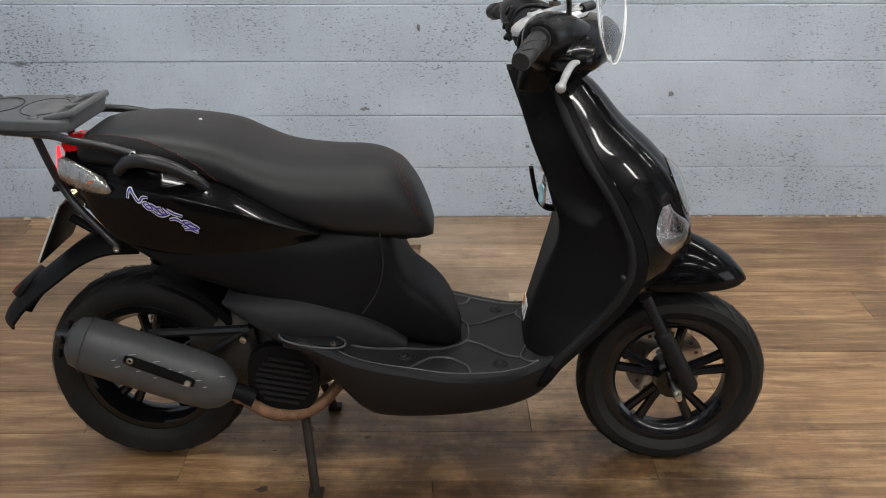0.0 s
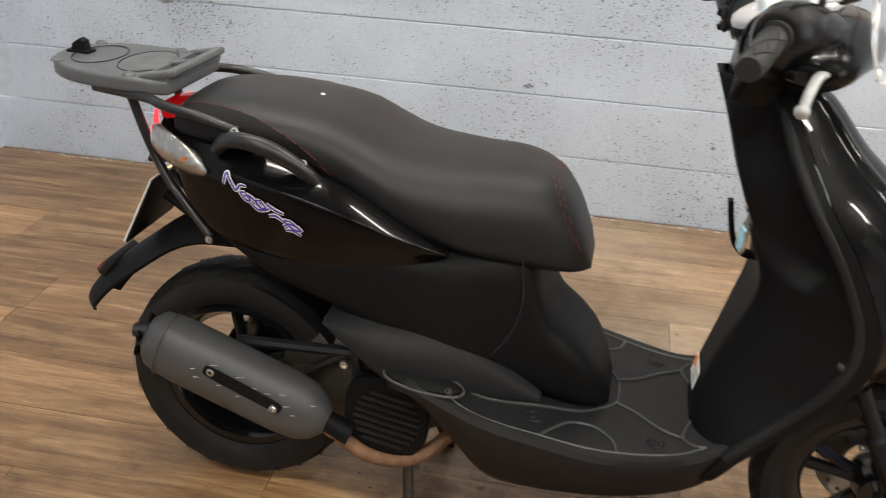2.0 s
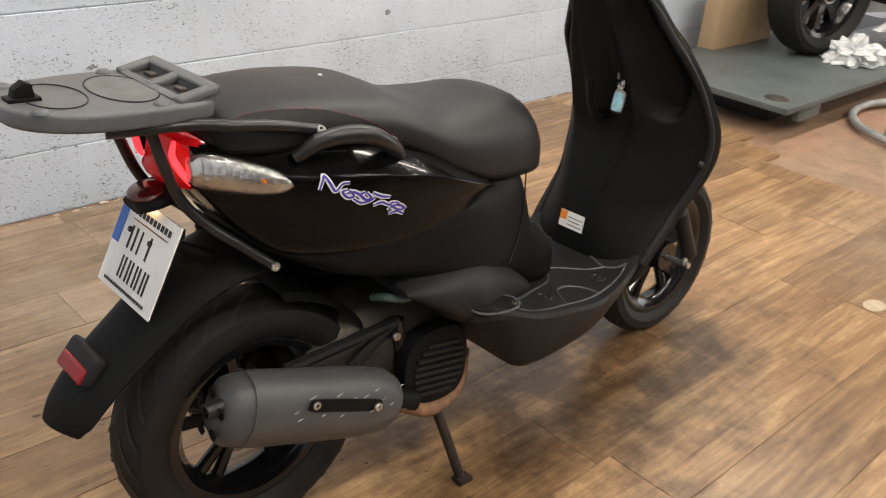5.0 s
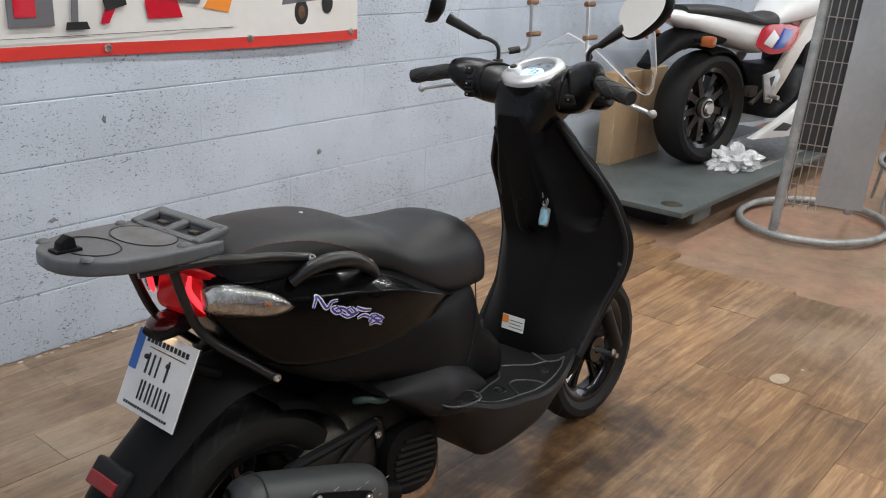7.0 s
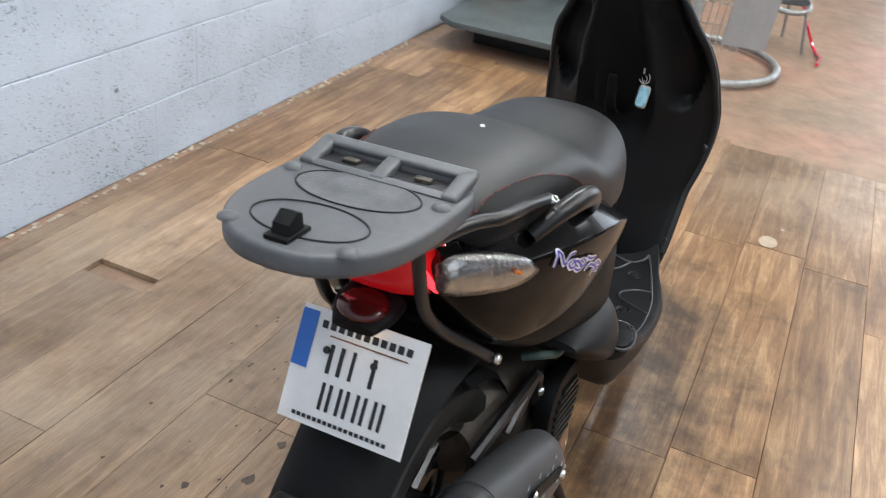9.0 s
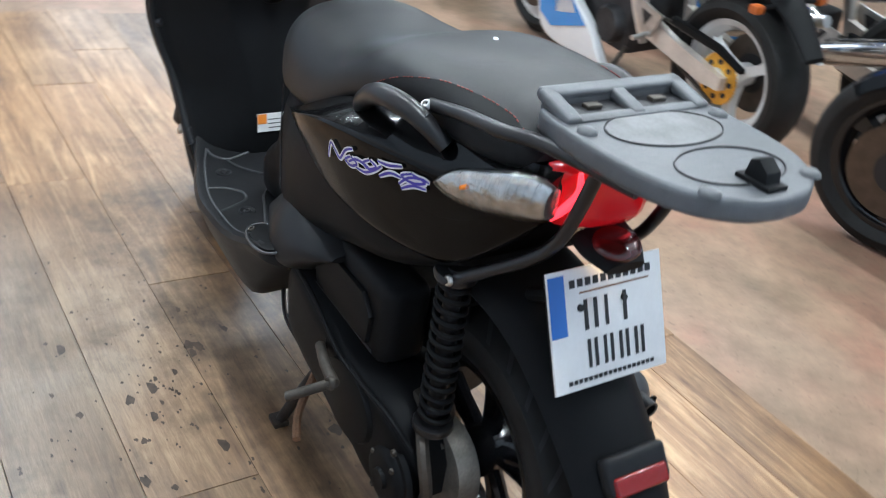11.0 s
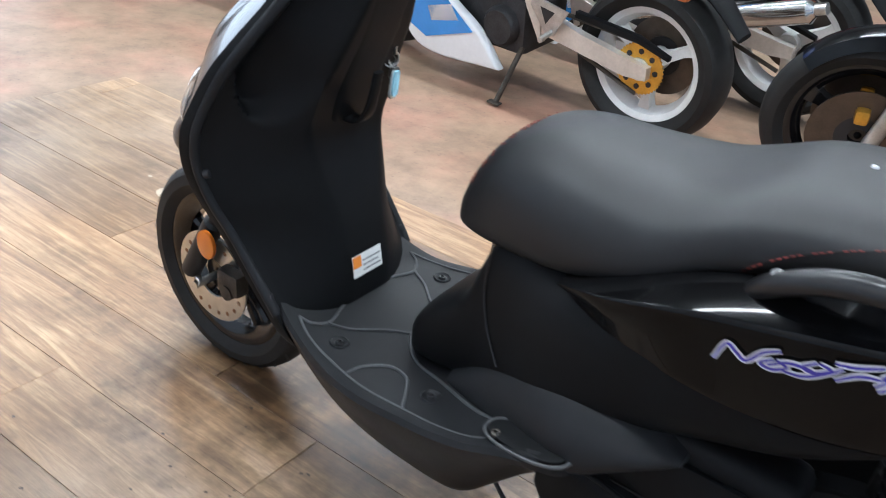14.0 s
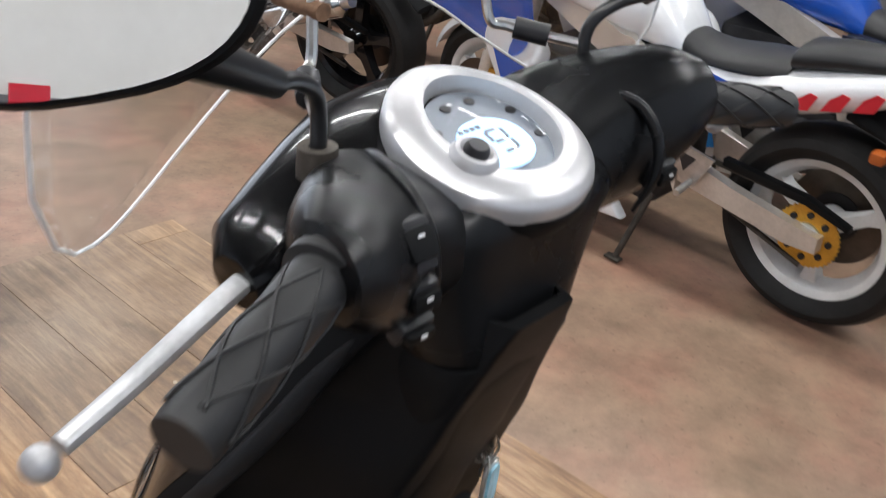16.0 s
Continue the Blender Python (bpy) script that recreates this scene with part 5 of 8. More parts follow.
# centre stand
M_STANDRUST = material("oily_dark_rust", (0.03, 0.022, 0.017), 0.6, 0.4, vary=0.5, scale=30, bump=0.3, bump_scale=150)
for s in (-1, 1):
    stand = part("stand_leg", tube(spline([(0.40, s * 0.08, 0.205), (0.415, s * 0.12, 0.13), (0.432, s * 0.165, 0.03 + 0.008 * s), (0.435, s * 0.175, 0.006 + 0.008 * s)], 5), 0.011, 10), M_STANDRUST, scooter, "rusty steel stand leg")
    part("stand_foot", box(0.035, 0.03, 0.012, (0.438, s * 0.178, 0.006 + 0.0083 * s), 0.003), M_STANDRUST, stand)
part("stand_cross_bar", tube([(0.40, -0.09, 0.205), (0.40, 0.09, 0.205)], 0.013, 10), M_STANDRUST, scooter)
part("stand_pedal", joined(tube(spline([(0.41, 0.12, 0.14), (0.36, 0.175, 0.10), (0.31, 0.20, 0.085)], 5), 0.008, 8)), M_RUST, scooter, "rusty stand pedal")

# column top behind the shield
def square_ring(z, x_rear, deep, w, p=5.0, n=48):
    out = []
    for k in range(n):
        a = 2 * math.pi * k / n
        c, q = math.cos(a), math.sin(a)
        out.append(Vector((x_rear + deep * (1 - math.copysign(abs(c) ** (2 / p), c)), w * math.copysign(abs(q) ** (2 / p), q), z)))
    return out


col = [(0.645, 0.990, 0.04, 0.050), (0.66, 0.982, 0.05, 0.056), (0.695, 0.971, 0.055, 0.060), (0.733, 0.959, 0.06, 0.062), (0.811, 0.926, 0.06, 0.066), (0.884, 0.901, 0.06, 0.069), (0.925, 0.886, 0.06, 0.071), (0.929, 0.887, 0.06, 0.070)]
part("column_cover", loft([square_ring(*row) for row in col]), M_MATTE, scooter, "matt black steering column cover")

# key and fob
key = part("ignition_lock", lathe([(0, -0.004), (0.008, -0.004), (0.012, 0.0), (0.013, 0.012), (0.022, 0.014), (0.022, 0.02)], 20, axis="x", at=(0.978, -0.062, 0.765)), M_INK, scooter, "ignition lock")
part("key_ring", moved(tube([(0.014 * math.cos(a), 0, 0.014 * math.sin(a)) for a in [2 * math.pi * k / 20 for k in range(20)]], 0.0014, 6, close=True), pose(0.957, -0.063, 0.745, 0, 0, 70)), M_STEEL, scooter, "steel key ring")
part("key_blade", joined(box(0.020, 0.003, 0.012, (0.966, -0.062, 0.765), 0.001), box(0.014, 0.004, 0.022, (0.953, -0.062, 0.765), 0.002)), M_STEEL, scooter)
fob = part("key_fob", moved(slab([(v[0], v[1]) for v in oval(0, 0, 0.014, 0.026, 24, 5)], 0.005, 0.001), pose(0.955, -0.066, 0.704, 90, 8, -75)), M_STEEL, scooter, "rectangular steel key fob with a pale blue face")
part("fob_face", moved(slab([(v[0], v[1]) for v in oval(0, 0, 0.011, 0.021, 24, 6)], 0.0065), pose(0.9538, -0.066, 0.704, 90, 8, -75)), material("pale_blue_print", (0.30, 0.55, 0.66), 0.35, vary=0.4, scale=60), fob)
hook = spline([(1.0, 0, 0.650), (0.968, 0, 0.652), (0.948, 0, 0.672), (0.938, 0, 0.705), (0.930, 0, 0.745)], 6)
rows = []
for i, p in enumerate(hook):
    d = (hook[min(i + 1, len(hook) - 1)] - hook[max(i - 1, 0)]).normalized()
    nrm = Vector((-d.z, 0, d.x))
    wide = 0.017 - 0.007 * i / (len(hook) - 1)
    rows.append([p + nrm * (0.005 * math.sin(q)) + Vector((0, wide * math.copysign(abs(math.cos(q)) ** 0.5, math.cos(q)), 0)) for q in [2 * math.pi * k / 14 for k in range(14)]])
part("bag_hook", loft(rows), M_MATTE, scooter, "black bag hook")
chain = [tube([(0.006 * math.cos(a), 0.0, 0.008 * math.sin(a)) for a in [2 * math.pi * k / 14 for k in range(14)]], 0.0012, 5, close=True) for i in range(3)]
part("key_chain", joined(*[moved(c, pose(0.956, -0.064, 0.742 - 0.0115 * i, 0, 0, 70 + 90 * (i % 2))) for i, c in enumerate(chain)]), M_STEEL, scooter, "short steel key chain")


# ---- handlebar ----
before_bar = set(scooter.children)
BAR_AT = Vector((0.043, -0.019, 0.018))


def pod_rings(table, n=32):
    """Rings across y: y, centre x, centre z, half length, half height, squareness."""
    out = []
    for y, cx, cz, rx, rz, p in table:
        ring = []
        for k in range(n):
            a = 2 * math.pi * k / n
            c, s = math.cos(a), math.sin(a)
            ring.append(Vector((cx + rx * math.copysign(abs(c) ** (2 / p), c), y, cz + rz * math.copysign(abs(s) ** (2 / p), s))))
        out.append(ring)
    return out


half_bar = [(0.0, 0.930, 0.996, 0.070, 0.034, 2.6), (0.05, 0.930, 0.996, 0.070, 0.034, 2.6), (0.08, 0.926, 1.002, 0.070, 0.044, 2.5), (0.105, 0.914, 1.008, 0.066, 0.049, 2.4), (0.135, 0.896, 1.016, 0.060, 0.051, 2.3),
            (0.165, 0.876, 1.026, 0.053, 0.048, 2.2), (0.190, 0.860, 1.036, 0.044, 0.040, 2.1), (0.208, 0.848, 1.042, 0.032, 0.030, 2.0), (0.212, 0.846, 1.043, 0.02, 0.02, 2.0)]
# the bar is turned a little: its right half lies further forward
TURNED = 0.028
table = [(-y, cx + TURNED * min(1.0, y / 0.2), cz + 0.004, rx, rz * 1.2, p) for y, cx, cz, rx, rz, p in reversed(half_bar[1:])] + half_bar
bar = part("handlebar_cowl", loft(pod_rings(table)), M_SATIN, scooter, "matt black handlebar cowl")
for s in (-1, 1):
    arc = spline([(0.955, s * 0.085, 1.042), (0.915, s * 0.108, 1.060), (0.872, s * 0.124, 1.060), (0.848, s * 0.126, 1.040), (0.842, s * 0.124, 1.008), (0.852, s * 0.118, 0.975)], 6)
    part("cowl_ridge", tube(arc, [0.002 + 0.003 * math.sin(math.pi * i / (len(arc) - 1)) for i in range(len(arc))], 10), M_SATIN, bar)
neck = [(0.927, 0.886, 0.06, 0.070), (0.935, 0.882, 0.064, 0.074), (0.961, 0.868, 0.078, 0.092), (0.985, 0.854, 0.087, 0.108), (1.005, 0.846, 0.087, 0.114), (1.022, 0.848, 0.082, 0.098), (1.030, 0.852, 0.068, 0.080)]
neck_rings = [[p + BAR_AT * (min(1.0, max(0.0, (row[0] - 0.931) / 0.06)) - 1.0) for p in square_ring(*row, p=3.6)] for row in neck]
part("handlebar_neck", loft(neck_rings), M_SATIN, scooter, "matt black handlebar neck")
front_half = [(0.0, 0.99, 1.015, 0.070, 0.048, 2.2), (0.06, 0.985, 1.012, 0.068, 0.046, 2.2), (0.11, 0.968, 1.008, 0.058, 0.042, 2.2), (0.15, 0.955, 1.002, 0.052, 0.036, 2.2), (0.19, 0.940, 0.998, 0.044, 0.028, 2.2), (0.208, 0.932, 0.996, 0.024, 0.016, 2.0)]
table = [(-y, *rest) for y, *rest in reversed(front_half[1:])] + front_half
part("handlebar_front", loft(pod_rings(table)), M_GLOSS, scooter, "gloss black headset front")

# grips, levers
for s in (-1, 1):
    fwd = TURNED if s < 0 else 0.0
    g0, g1 = Vector((0.846 + fwd, s * 0.206, 1.043)), Vector((0.803 + 1.1 * fwd, s * 0.325, 1.021))
    grip = part("grip", tube([g0, g0.lerp(g1, 0.06), g0.lerp(g1, 0.07), g0.lerp(g1, 0.95), g1], [0.024, 0.024, 0.0185, 0.0175, 0.0165], 20), M_GRIP, scooter, "black patterned rubber grip")
    gd = (g1 - g0).normalized()
    e1 = gd.orthogonal().normalized()
    e2 = gd.cross(e1)
    for hand in (-1, 1):
        for k in range(5):
            p = []
            for i in range(24):
                f = i / 23
                a = 2 * math.pi * k / 5 + hand * 2.6 * f
                p.append(g0.lerp(g1, 0.12 + 0.8 * f) + (e1 * math.cos(a) + e2 * math.sin(a)) * 0.0182)
            part("grip_rib", tube(p, 0.0013, 5), M_GRIP, grip)
    out = 0.018 if s > 0 else 0.0
    lp = spline([(0.935 + fwd, s * (0.160 + out), 0.998), (0.925 + fwd, s * (0.19 + out), 0.999), (0.908 + fwd, s * (0.229 + out), 0.999), (0.891 + fwd, s * (0.285 + out), 0.990), (0.880 + fwd, s * (0.330 + out), 0.982)], 5)
    rows = []
    for i, p in enumerate(lp):
        d = (lp[min(i + 1, len(lp) - 1)] - lp[max(i - 1, 0)]).normalized()
        across = Vector((0, 0, 1)).cross(d).normalized()
        wide = 0.0090 - 0.0025 * i / (len(lp) - 1)
        rows.append([p + across * (wide * math.cos(q)) + Vector((0, 0, 0.0048 * math.copysign(abs(math.sin(q)) ** 0.7, math.sin(q)))) for q in [2 * math.pi * k / 14 for k in range(14)]])
    lv = part("brake_lever", loft(rows), M_WHITEPL, scooter, "silver brake lever")
    bmb = bmesh.new()
    bmesh.ops.create_uvsphere(bmb, u_segments=16, v_segments=10, radius=0.0098, matrix=Matrix.Translation((0.877 + fwd, s * (0.342 + out), 0.980)))
    part("lever_ball", bmb, M_WHITEPL, lv)
    part("lever_pivot", box(0.05, 0.04, 0.022, (0.928 + fwd, s * 0.172, 0.996), 0.006), M_INK, scooter)

# instrument: silver ring, glass, display
DM = pose(0.905, 0.0, 1.056, 0, -18, 0)
ring = []
for k in range(64):
    a = 2 * math.pi * k / 64
    c, s = math.cos(a), math.sin(a)
    stretch = 1.0 + 0.10 * max(0.0, c) ** 2
    flange = 0.008 * math.exp(-(((a - 1.7) / 1.0) ** 2))
    ring.append([Vector(((r + flange * min(1.0, max(0.0, (r - 0.054) / 0.016))) * c * stretch + 0.004 * (r < 0.06), (r + flange * min(1.0, max(0.0, (r - 0.054) / 0.016))) * s, h)) for r, h in ((0.077, -0.018), (0.0775, -0.008), (0.0755, -0.003), (0.069, 0.001), (0.062, 0.004), (0.056, 0.005), (0.0520, 0.003), (0.0500, -0.004), (0.0495, -0.012))])
ring.append(ring[0])
dash = part("instrument_bezel", moved(loft(ring, cap=False, closed=False), DM), M_SILVER, scooter, "silver round instrument bezel")
part("bezel_seat", moved(lathe([(0.0, -0.05), (0.070, -0.05), (0.081, -0.022), (0.080, -0.016), (0.0, -0.016)], 40, axis="z"), DM), M_MATTE, scooter, "black seat of the instrument")
part("meter_face", moved(slab([(x, y) for x, y in oval(0.004, 0, 0.0505, 0.0505, 40)], 0.003), DM @ pose(0, 0, -0.012)), M_METER, dash, "grey meter face")
lcd = part("lcd", moved(slab([(x, y) for x, y in oval(-0.006, 0.004, 0.026, 0.032, 32, 2.2)], 0.002), DM @ pose(0, 0, -0.0085)), M_LCD, dash, "lit pale blue display")
for x, y, w, h in ((0.006, -0.002, 0.003, 0.013), (-0.006, -0.002, 0.003, 0.013), (0.000, -0.010, 0.010, 0.003), (-0.012, -0.010, 0.009, 0.003), (0.000, 0.006, 0.010, 0.003), (-0.017, -0.002, 0.003, 0.013), (0.012, 0.018, 0.004, 0.004), (0.012, 0.012, 0.004, 0.004), (0.012, 0.024, 0.004, 0.004), (0.012, 0.006, 0.004, 0.004)):
    part("lcd_segment", moved(box(w, h, 0.0008, (x, y, 0), 0), DM @ pose(0, 0, -0.0062)), M_METER, lcd)
for x, y in ((0.040, 0.012), (0.040, -0.014), (-0.010, -0.042), (-0.012, 0.042), (0.020, 0.040), (0.020, -0.040)):
    part("meter_icon", moved(slab(oval(x, y, 0.004, 0.005, 16), 0.0008), DM @ pose(0, 0, -0.009)), M_INK, dash)
glassrows = [[Vector((0.0505 * f * math.cos(a) + 0.004, 0.0505 * f * math.sin(a), -0.003 + 0.006 * (1 - f * f))) for a in [2 * math.pi * k / 40 for k in range(40)]] for f in (1.0, 0.85, 0.65, 0.45, 0.25, 0.03)]
gl = part("meter_glass", moved(loft(glassrows, cap=False), DM), M_GLASS, dash, "clear meter glass")
gl.visible_shadow = False
part("knob_surround", moved(lathe([(0.009, 0.008), (0.012, 0.011), (0.015, 0.010), (0.018, 0.005), (0.020, -0.006)], 28, axis="z"), DM @ pose(-0.020, 0.047, 0.0)), M_SILVER, dash, "silver surround of the meter button")
part("meter_knob", moved(lathe([(0, 0.014), (0.007, 0.014), (0.009, 0.011), (0.0095, 0.0)], 20, axis="z"), DM @ pose(-0.020, 0.047, 0.001)), M_INK, dash, "black meter button")

# switches on the rider's side of both pods
for s, spots in ((1, ((0.024, 0.027, 0.007), (-0.006, 0.016, 0.001), (-0.028, 0.012, 0.004))), (-1, ((-0.018, 0.018, 0.0),))):
    for dz, h, push in spots:
        at = pose(0.832 + push + (0.022 if s < 0 else 0.0), s * 0.150, 1.018 + dz, 0, -30 * dz / 0.03 * -1, 0)
        sw = part("switch_well", moved(box(0.012, 0.028, h + 0.006, (0, 0, 0), 0.004), at), M_INK, scooter, "black switch on the handlebar pod")
        part("switch", moved(box(0.008, 0.022, h * 0.72, (-0.008, 0, 0), 0.003), at @ pose(0, 0, 0, 0, 12, 0)), M_MATTE, sw)
        part("switch_mark", moved(box(0.0012, 0.005, 0.0018, (-0.0122, 0, h * 0.15), 0), at @ pose(0, 0, 0, 0, 12, 0)), M_DECALW, sw)

# mirrors
for s in (-1, 1):
    base = Vector((0.935, s * 0.140, 1.052))
    mirror = part("mirror_stem", joined(tube(spline([tuple(base), tuple(base + Vector((0, 0, 0.045))), tuple(base + Vector((-0.008, s * 0.02, 0.064))), tuple(base + Vector((-0.02, s * 0.05, 0.072)))], 6), 0.0055, 10), tube([base + Vector((-0.018, s * 0.045, 0.071)), base + Vector((-0.05, s * 0.13, 0.115))], [0.009, 0.014], 12)), M_BLACKTUBE, scooter, "black mirror stem")
    part("mirror_collar", lathe([(0.006, 0.012), (0.013, 0.012), (0.014, 0.0), (0.014, -0.008)], 18, axis="z", at=base + Vector((0, 0, 0.004))), M_DULL, mirror, "grey stem collar")
    mc = base + Vector((-0.065, s * 0.180, 0.158))
    face = (Vector((-0.70, 0.66, 0.20)) if s > 0 else Vector((-0.93, 0.30, 0.12))).normalized()
    mm = Matrix.Translation(mc) @ face.to_track_quat("Z", "Y").to_matrix().to_4x4() @ pose(0, 0, 0, 0, 0, 12 if s > 0 else 34)
    shape = oval(0, 0, 0.080, 0.053, 40, 2.6)
    house = moved(loft([[Vector((x * f, y * f, z)) for x, y in shape] for f, z in ((0.96, 0.004), (1.0, 0.0), (0.99, -0.012), (0.85, -0.028), (0.45, -0.038), (0.05, -0.04))]), mm)
    hs = part("mirror_housing", house, M_MATTE, mirror, "black mirror housing")
    part("mirror_glass", moved(slab([(x * 0.93, y * 0.92) for x, y in shape], 0.0015), mm @ pose(0, 0, 0.0045)), M_MIRROR, hs, "mirror glass")

# clear fly screen on rusty clamps
SC_W, SC_T = 0.305, 1.38
SC_LOW = [(0.0, 1.135), (0.08, 1.10), (0.144, 1.060), (0.216, 1.018), (0.258, 1.006), (0.288, 1.02), (0.305, 1.065)]


def screen_pt(f, g):
    """f across from -1 to 1, g from the low edge up."""
    y = SC_W * f * (1 - 0.12 * g * g)
    low = curve1(SC_LOW, abs(SC_W * f))
    z = low + g * (SC_T - 0.06 * f * f - low)
    return Vector((1.075 - 0.95 * y * y - 0.18 * (z - 1.0), y, z))


rows = [[screen_pt(f, g) for f in steps(-1, 1, 26)] for g in steps(0, 1, 14)]
bm = loft(rows, cap=False, closed=False)
screen = part("fly_screen", bm, M_GLASS, scooter, "small clear plastic fly screen")
solid = screen.modifiers.new("thickness", "SOLIDIFY")
solid.thickness = 0.003
screen.visible_shadow = False
edge = [screen_pt(f, 0) for f in steps(-1, 1, 40)] + [screen_pt(1, g) for g in steps(0, 1, 20)][1:] + [screen_pt(f, 1) for f in steps(1, -1, 20)][1:] + [screen_pt(-1, g) for g in steps(1, 0, 20)][1:-1]
part("screen_edge", tube(edge, 0.0014, 6, close=True), M_EDGE, screen, "whitened screen edge")
for s in (-1, 1):
    a = Vector((0.935, s * 0.140, 1.085))
    st = part("screen_stay", tube(spline([tuple(a), (0.965, s * 0.122, 1.088), (0.99, s * 0.105, 1.092), (1.0, s * 0.092, 1.10), (1.004, s * 0.088, 1.15), (1.0, s * 0.088, 1.26)], 6), 0.0042, 9), M_STEEL, scooter, "bright steel screen stay")
    part("stay_clamp", joined(tube([(0.962, s * 0.125, 1.088), (0.985, s * 0.108, 1.092)], 0.009, 10)), M_INK, st)
    for z in (1.13, 1.21):
        part("stay_screw", tube([(0.992, s * 0.088, z), (1.066 - 0.18 * (z - 1.0), s * 0.088, z)], 0.0065, 10), M_RUST, st, "rusty clamp screw")


# the whole bar sits a little forward on the column
for ob in [o for o in scooter.children if o not in before_bar]:
    ob.matrix_basis = Matrix.Translation(BAR_AT) @ ob.matrix_basis


# name decals on both flanks: plain strokes in the badge's colours
def rear_flank(x, z, s, lift):
    zb, zt, w = curve1(REAR_B, x), curve1(REAR_T, x), curve1(REAR_W, x)
    over = max(0.0, z - (zb + 0.76 * (zt - zb))) / (0.24 * (zt - zb))
    n = Vector((-0.15 if x < 0.2 else 0.0, s, 0.0)).normalized()
    f = (z - zb) / (zt - zb)
    y = curve1([(0.1, 0.90), (0.42, 0.965), (0.6, 0.99), (0.76, 1.0)], f) * w
    return Vector((x, s * (y + 0.0012) * (1 - 0.2 * over), z)) + n * lift


def ribbon(pts, half, s, lift):
    """A flat brush stroke lying on the flank; pts are (x, z)."""
    sp = spline([(x, 0, z) for x, z in pts], 6)
    rows = []
    for i, p in enumerate(sp):
        d = (sp[min(i + 1, len(sp) - 1)] - sp[max(i - 1, 0)]).normalized()
        nrm = Vector((-d.z, 0, d.x))
        taper = half * (0.55 + 0.45 * math.sin(math.pi * (0.1 + 0.8 * i / (len(sp) - 1))))
        a, b = p + nrm * taper, p - nrm * taper
        rows.append([rear_flank(a.x, a.z, s, lift), rear_flank(b.x, b.z, s, lift)])
    return loft(rows, cap=False, closed=False)


STROKES = [[(0.0, 0.15), (0.05, 0.8), (0.11, 0.55), (0.17, 0.3), (0.24, 0.7), (0.32, 0.85)], [(0.28, 0.30), (0.36, 0.48), (0.45, 0.40), (0.52, 0.22)],
           [(0.36, 0.16), (0.46, 0.08), (0.56, 0.30), (0.62, 0.52)], [(0.58, 0.68), (0.68, 0.62), (0.80, 0.70)], [(0.60, 0.10), (0.70, 0.34), (0.80, 0.28)],
           [(0.78, 0.02), (0.86, 0.34), (0.96, 0.40), (1.02, 0.30)], [(0.80, -0.14), (0.90, 0.08), (1.0, 0.04)],
           [(0.30, 0.52), (0.24, 0.34), (0.30, 0.16), (0.37, 0.30), (0.31, 0.52)], [(0.50, 0.62), (0.44, 0.44), (0.50, 0.26), (0.57, 0.42), (0.51, 0.62)], [(0.88, 0.52), (0.80, 0.36), (0.90, 0.18), (0.99, 0.30), (0.88, 0.52)]]
for s in (-1, 1):
    rear_pt, front_pt = ((0.084, 0.730), (0.232, 0.668)) if s < 0 else ((0.060, 0.726), (0.258, 0.676))
    a, b = (rear_pt, front_pt) if s < 0 else (front_pt, rear_pt)
    tall = 0.037
    decal = None
    for stroke in STROKES:
        pts = [(a[0] + (b[0] - a[0]) * f, a[1] + (b[1] - a[1]) * f + tall * (g - 0.25)) for f, g in stroke]
        one = part("badge_outline", ribbon(pts, 0.0044, s, 0.0022), M_DECALW, scooter if decal is None else decal, "white and violet swoosh badge on the flank" if decal is None else "")
        decal = decal or one
        part("badge_stroke", ribbon(pts, 0.0019, s, 0.0030), M_DECALB, decal)


# ---- other motorcycles ----
M_WHITE = material("white_fairing_paint", (0.72, 0.73, 0.74), 0.22, coat=0.7, vary=0.05, scale=6)
M_BLUEP = material("blue_fairing_paint", (0.010, 0.075, 0.42), 0.22, coat=0.7, vary=0.08, scale=6)
M_SKY = material("light_blue_paint", (0.03, 0.23, 0.62), 0.22, coat=0.7, vary=0.08, scale=6)
M_REDP = material("red_fairing_paint", (0.55, 0.012, 0.03), 0.22, coat=0.7, vary=0.08, scale=6)
M_NAVY = material("navy_fairing_paint", (0.006, 0.010, 0.028), 0.26, coat=0.3, vary=0.1, scale=6)
M_WRIM = material("white_wheel_paint", (0.66, 0.66, 0.65), 0.35, coat=0.3, vary=0.1, scale=15)
M_FRAME = material("bare_frame_alloy", (0.60, 0.56, 0.51), 0.42, 0.5, vary=0.15, scale=9)
M_ENGINE = material("sooty_engine_metal", (0.03, 0.03, 0.032), 0.5, 0.5, vary=0.5, scale=16, bump=0.3, bump_scale=90)
M_AMBERD = material("dusty_amber_lens", (0.36, 0.085, 0.012), 0.3, coat=0.3, bump=0.4, bump_scale=300)
M_GOLD = material("gold_anodised", (0.62, 0.36, 0.06), 0.35, 0.9, vary=0.2, scale=20)
M_DISC = material("bronzed_brake_disc", (0.10, 0.082, 0.068), 0.4, 0.9, vary=0.2, scale=25)
M_CHROME = material("polished_exhaust", (0.62, 0.61, 0.59), 0.16, 1.0, vary=0.12, scale=18)
M_SMOKE = material("smoked_screen", (0.12, 0.13, 0.15), 0.05, trans=0.75, ior=1.3)


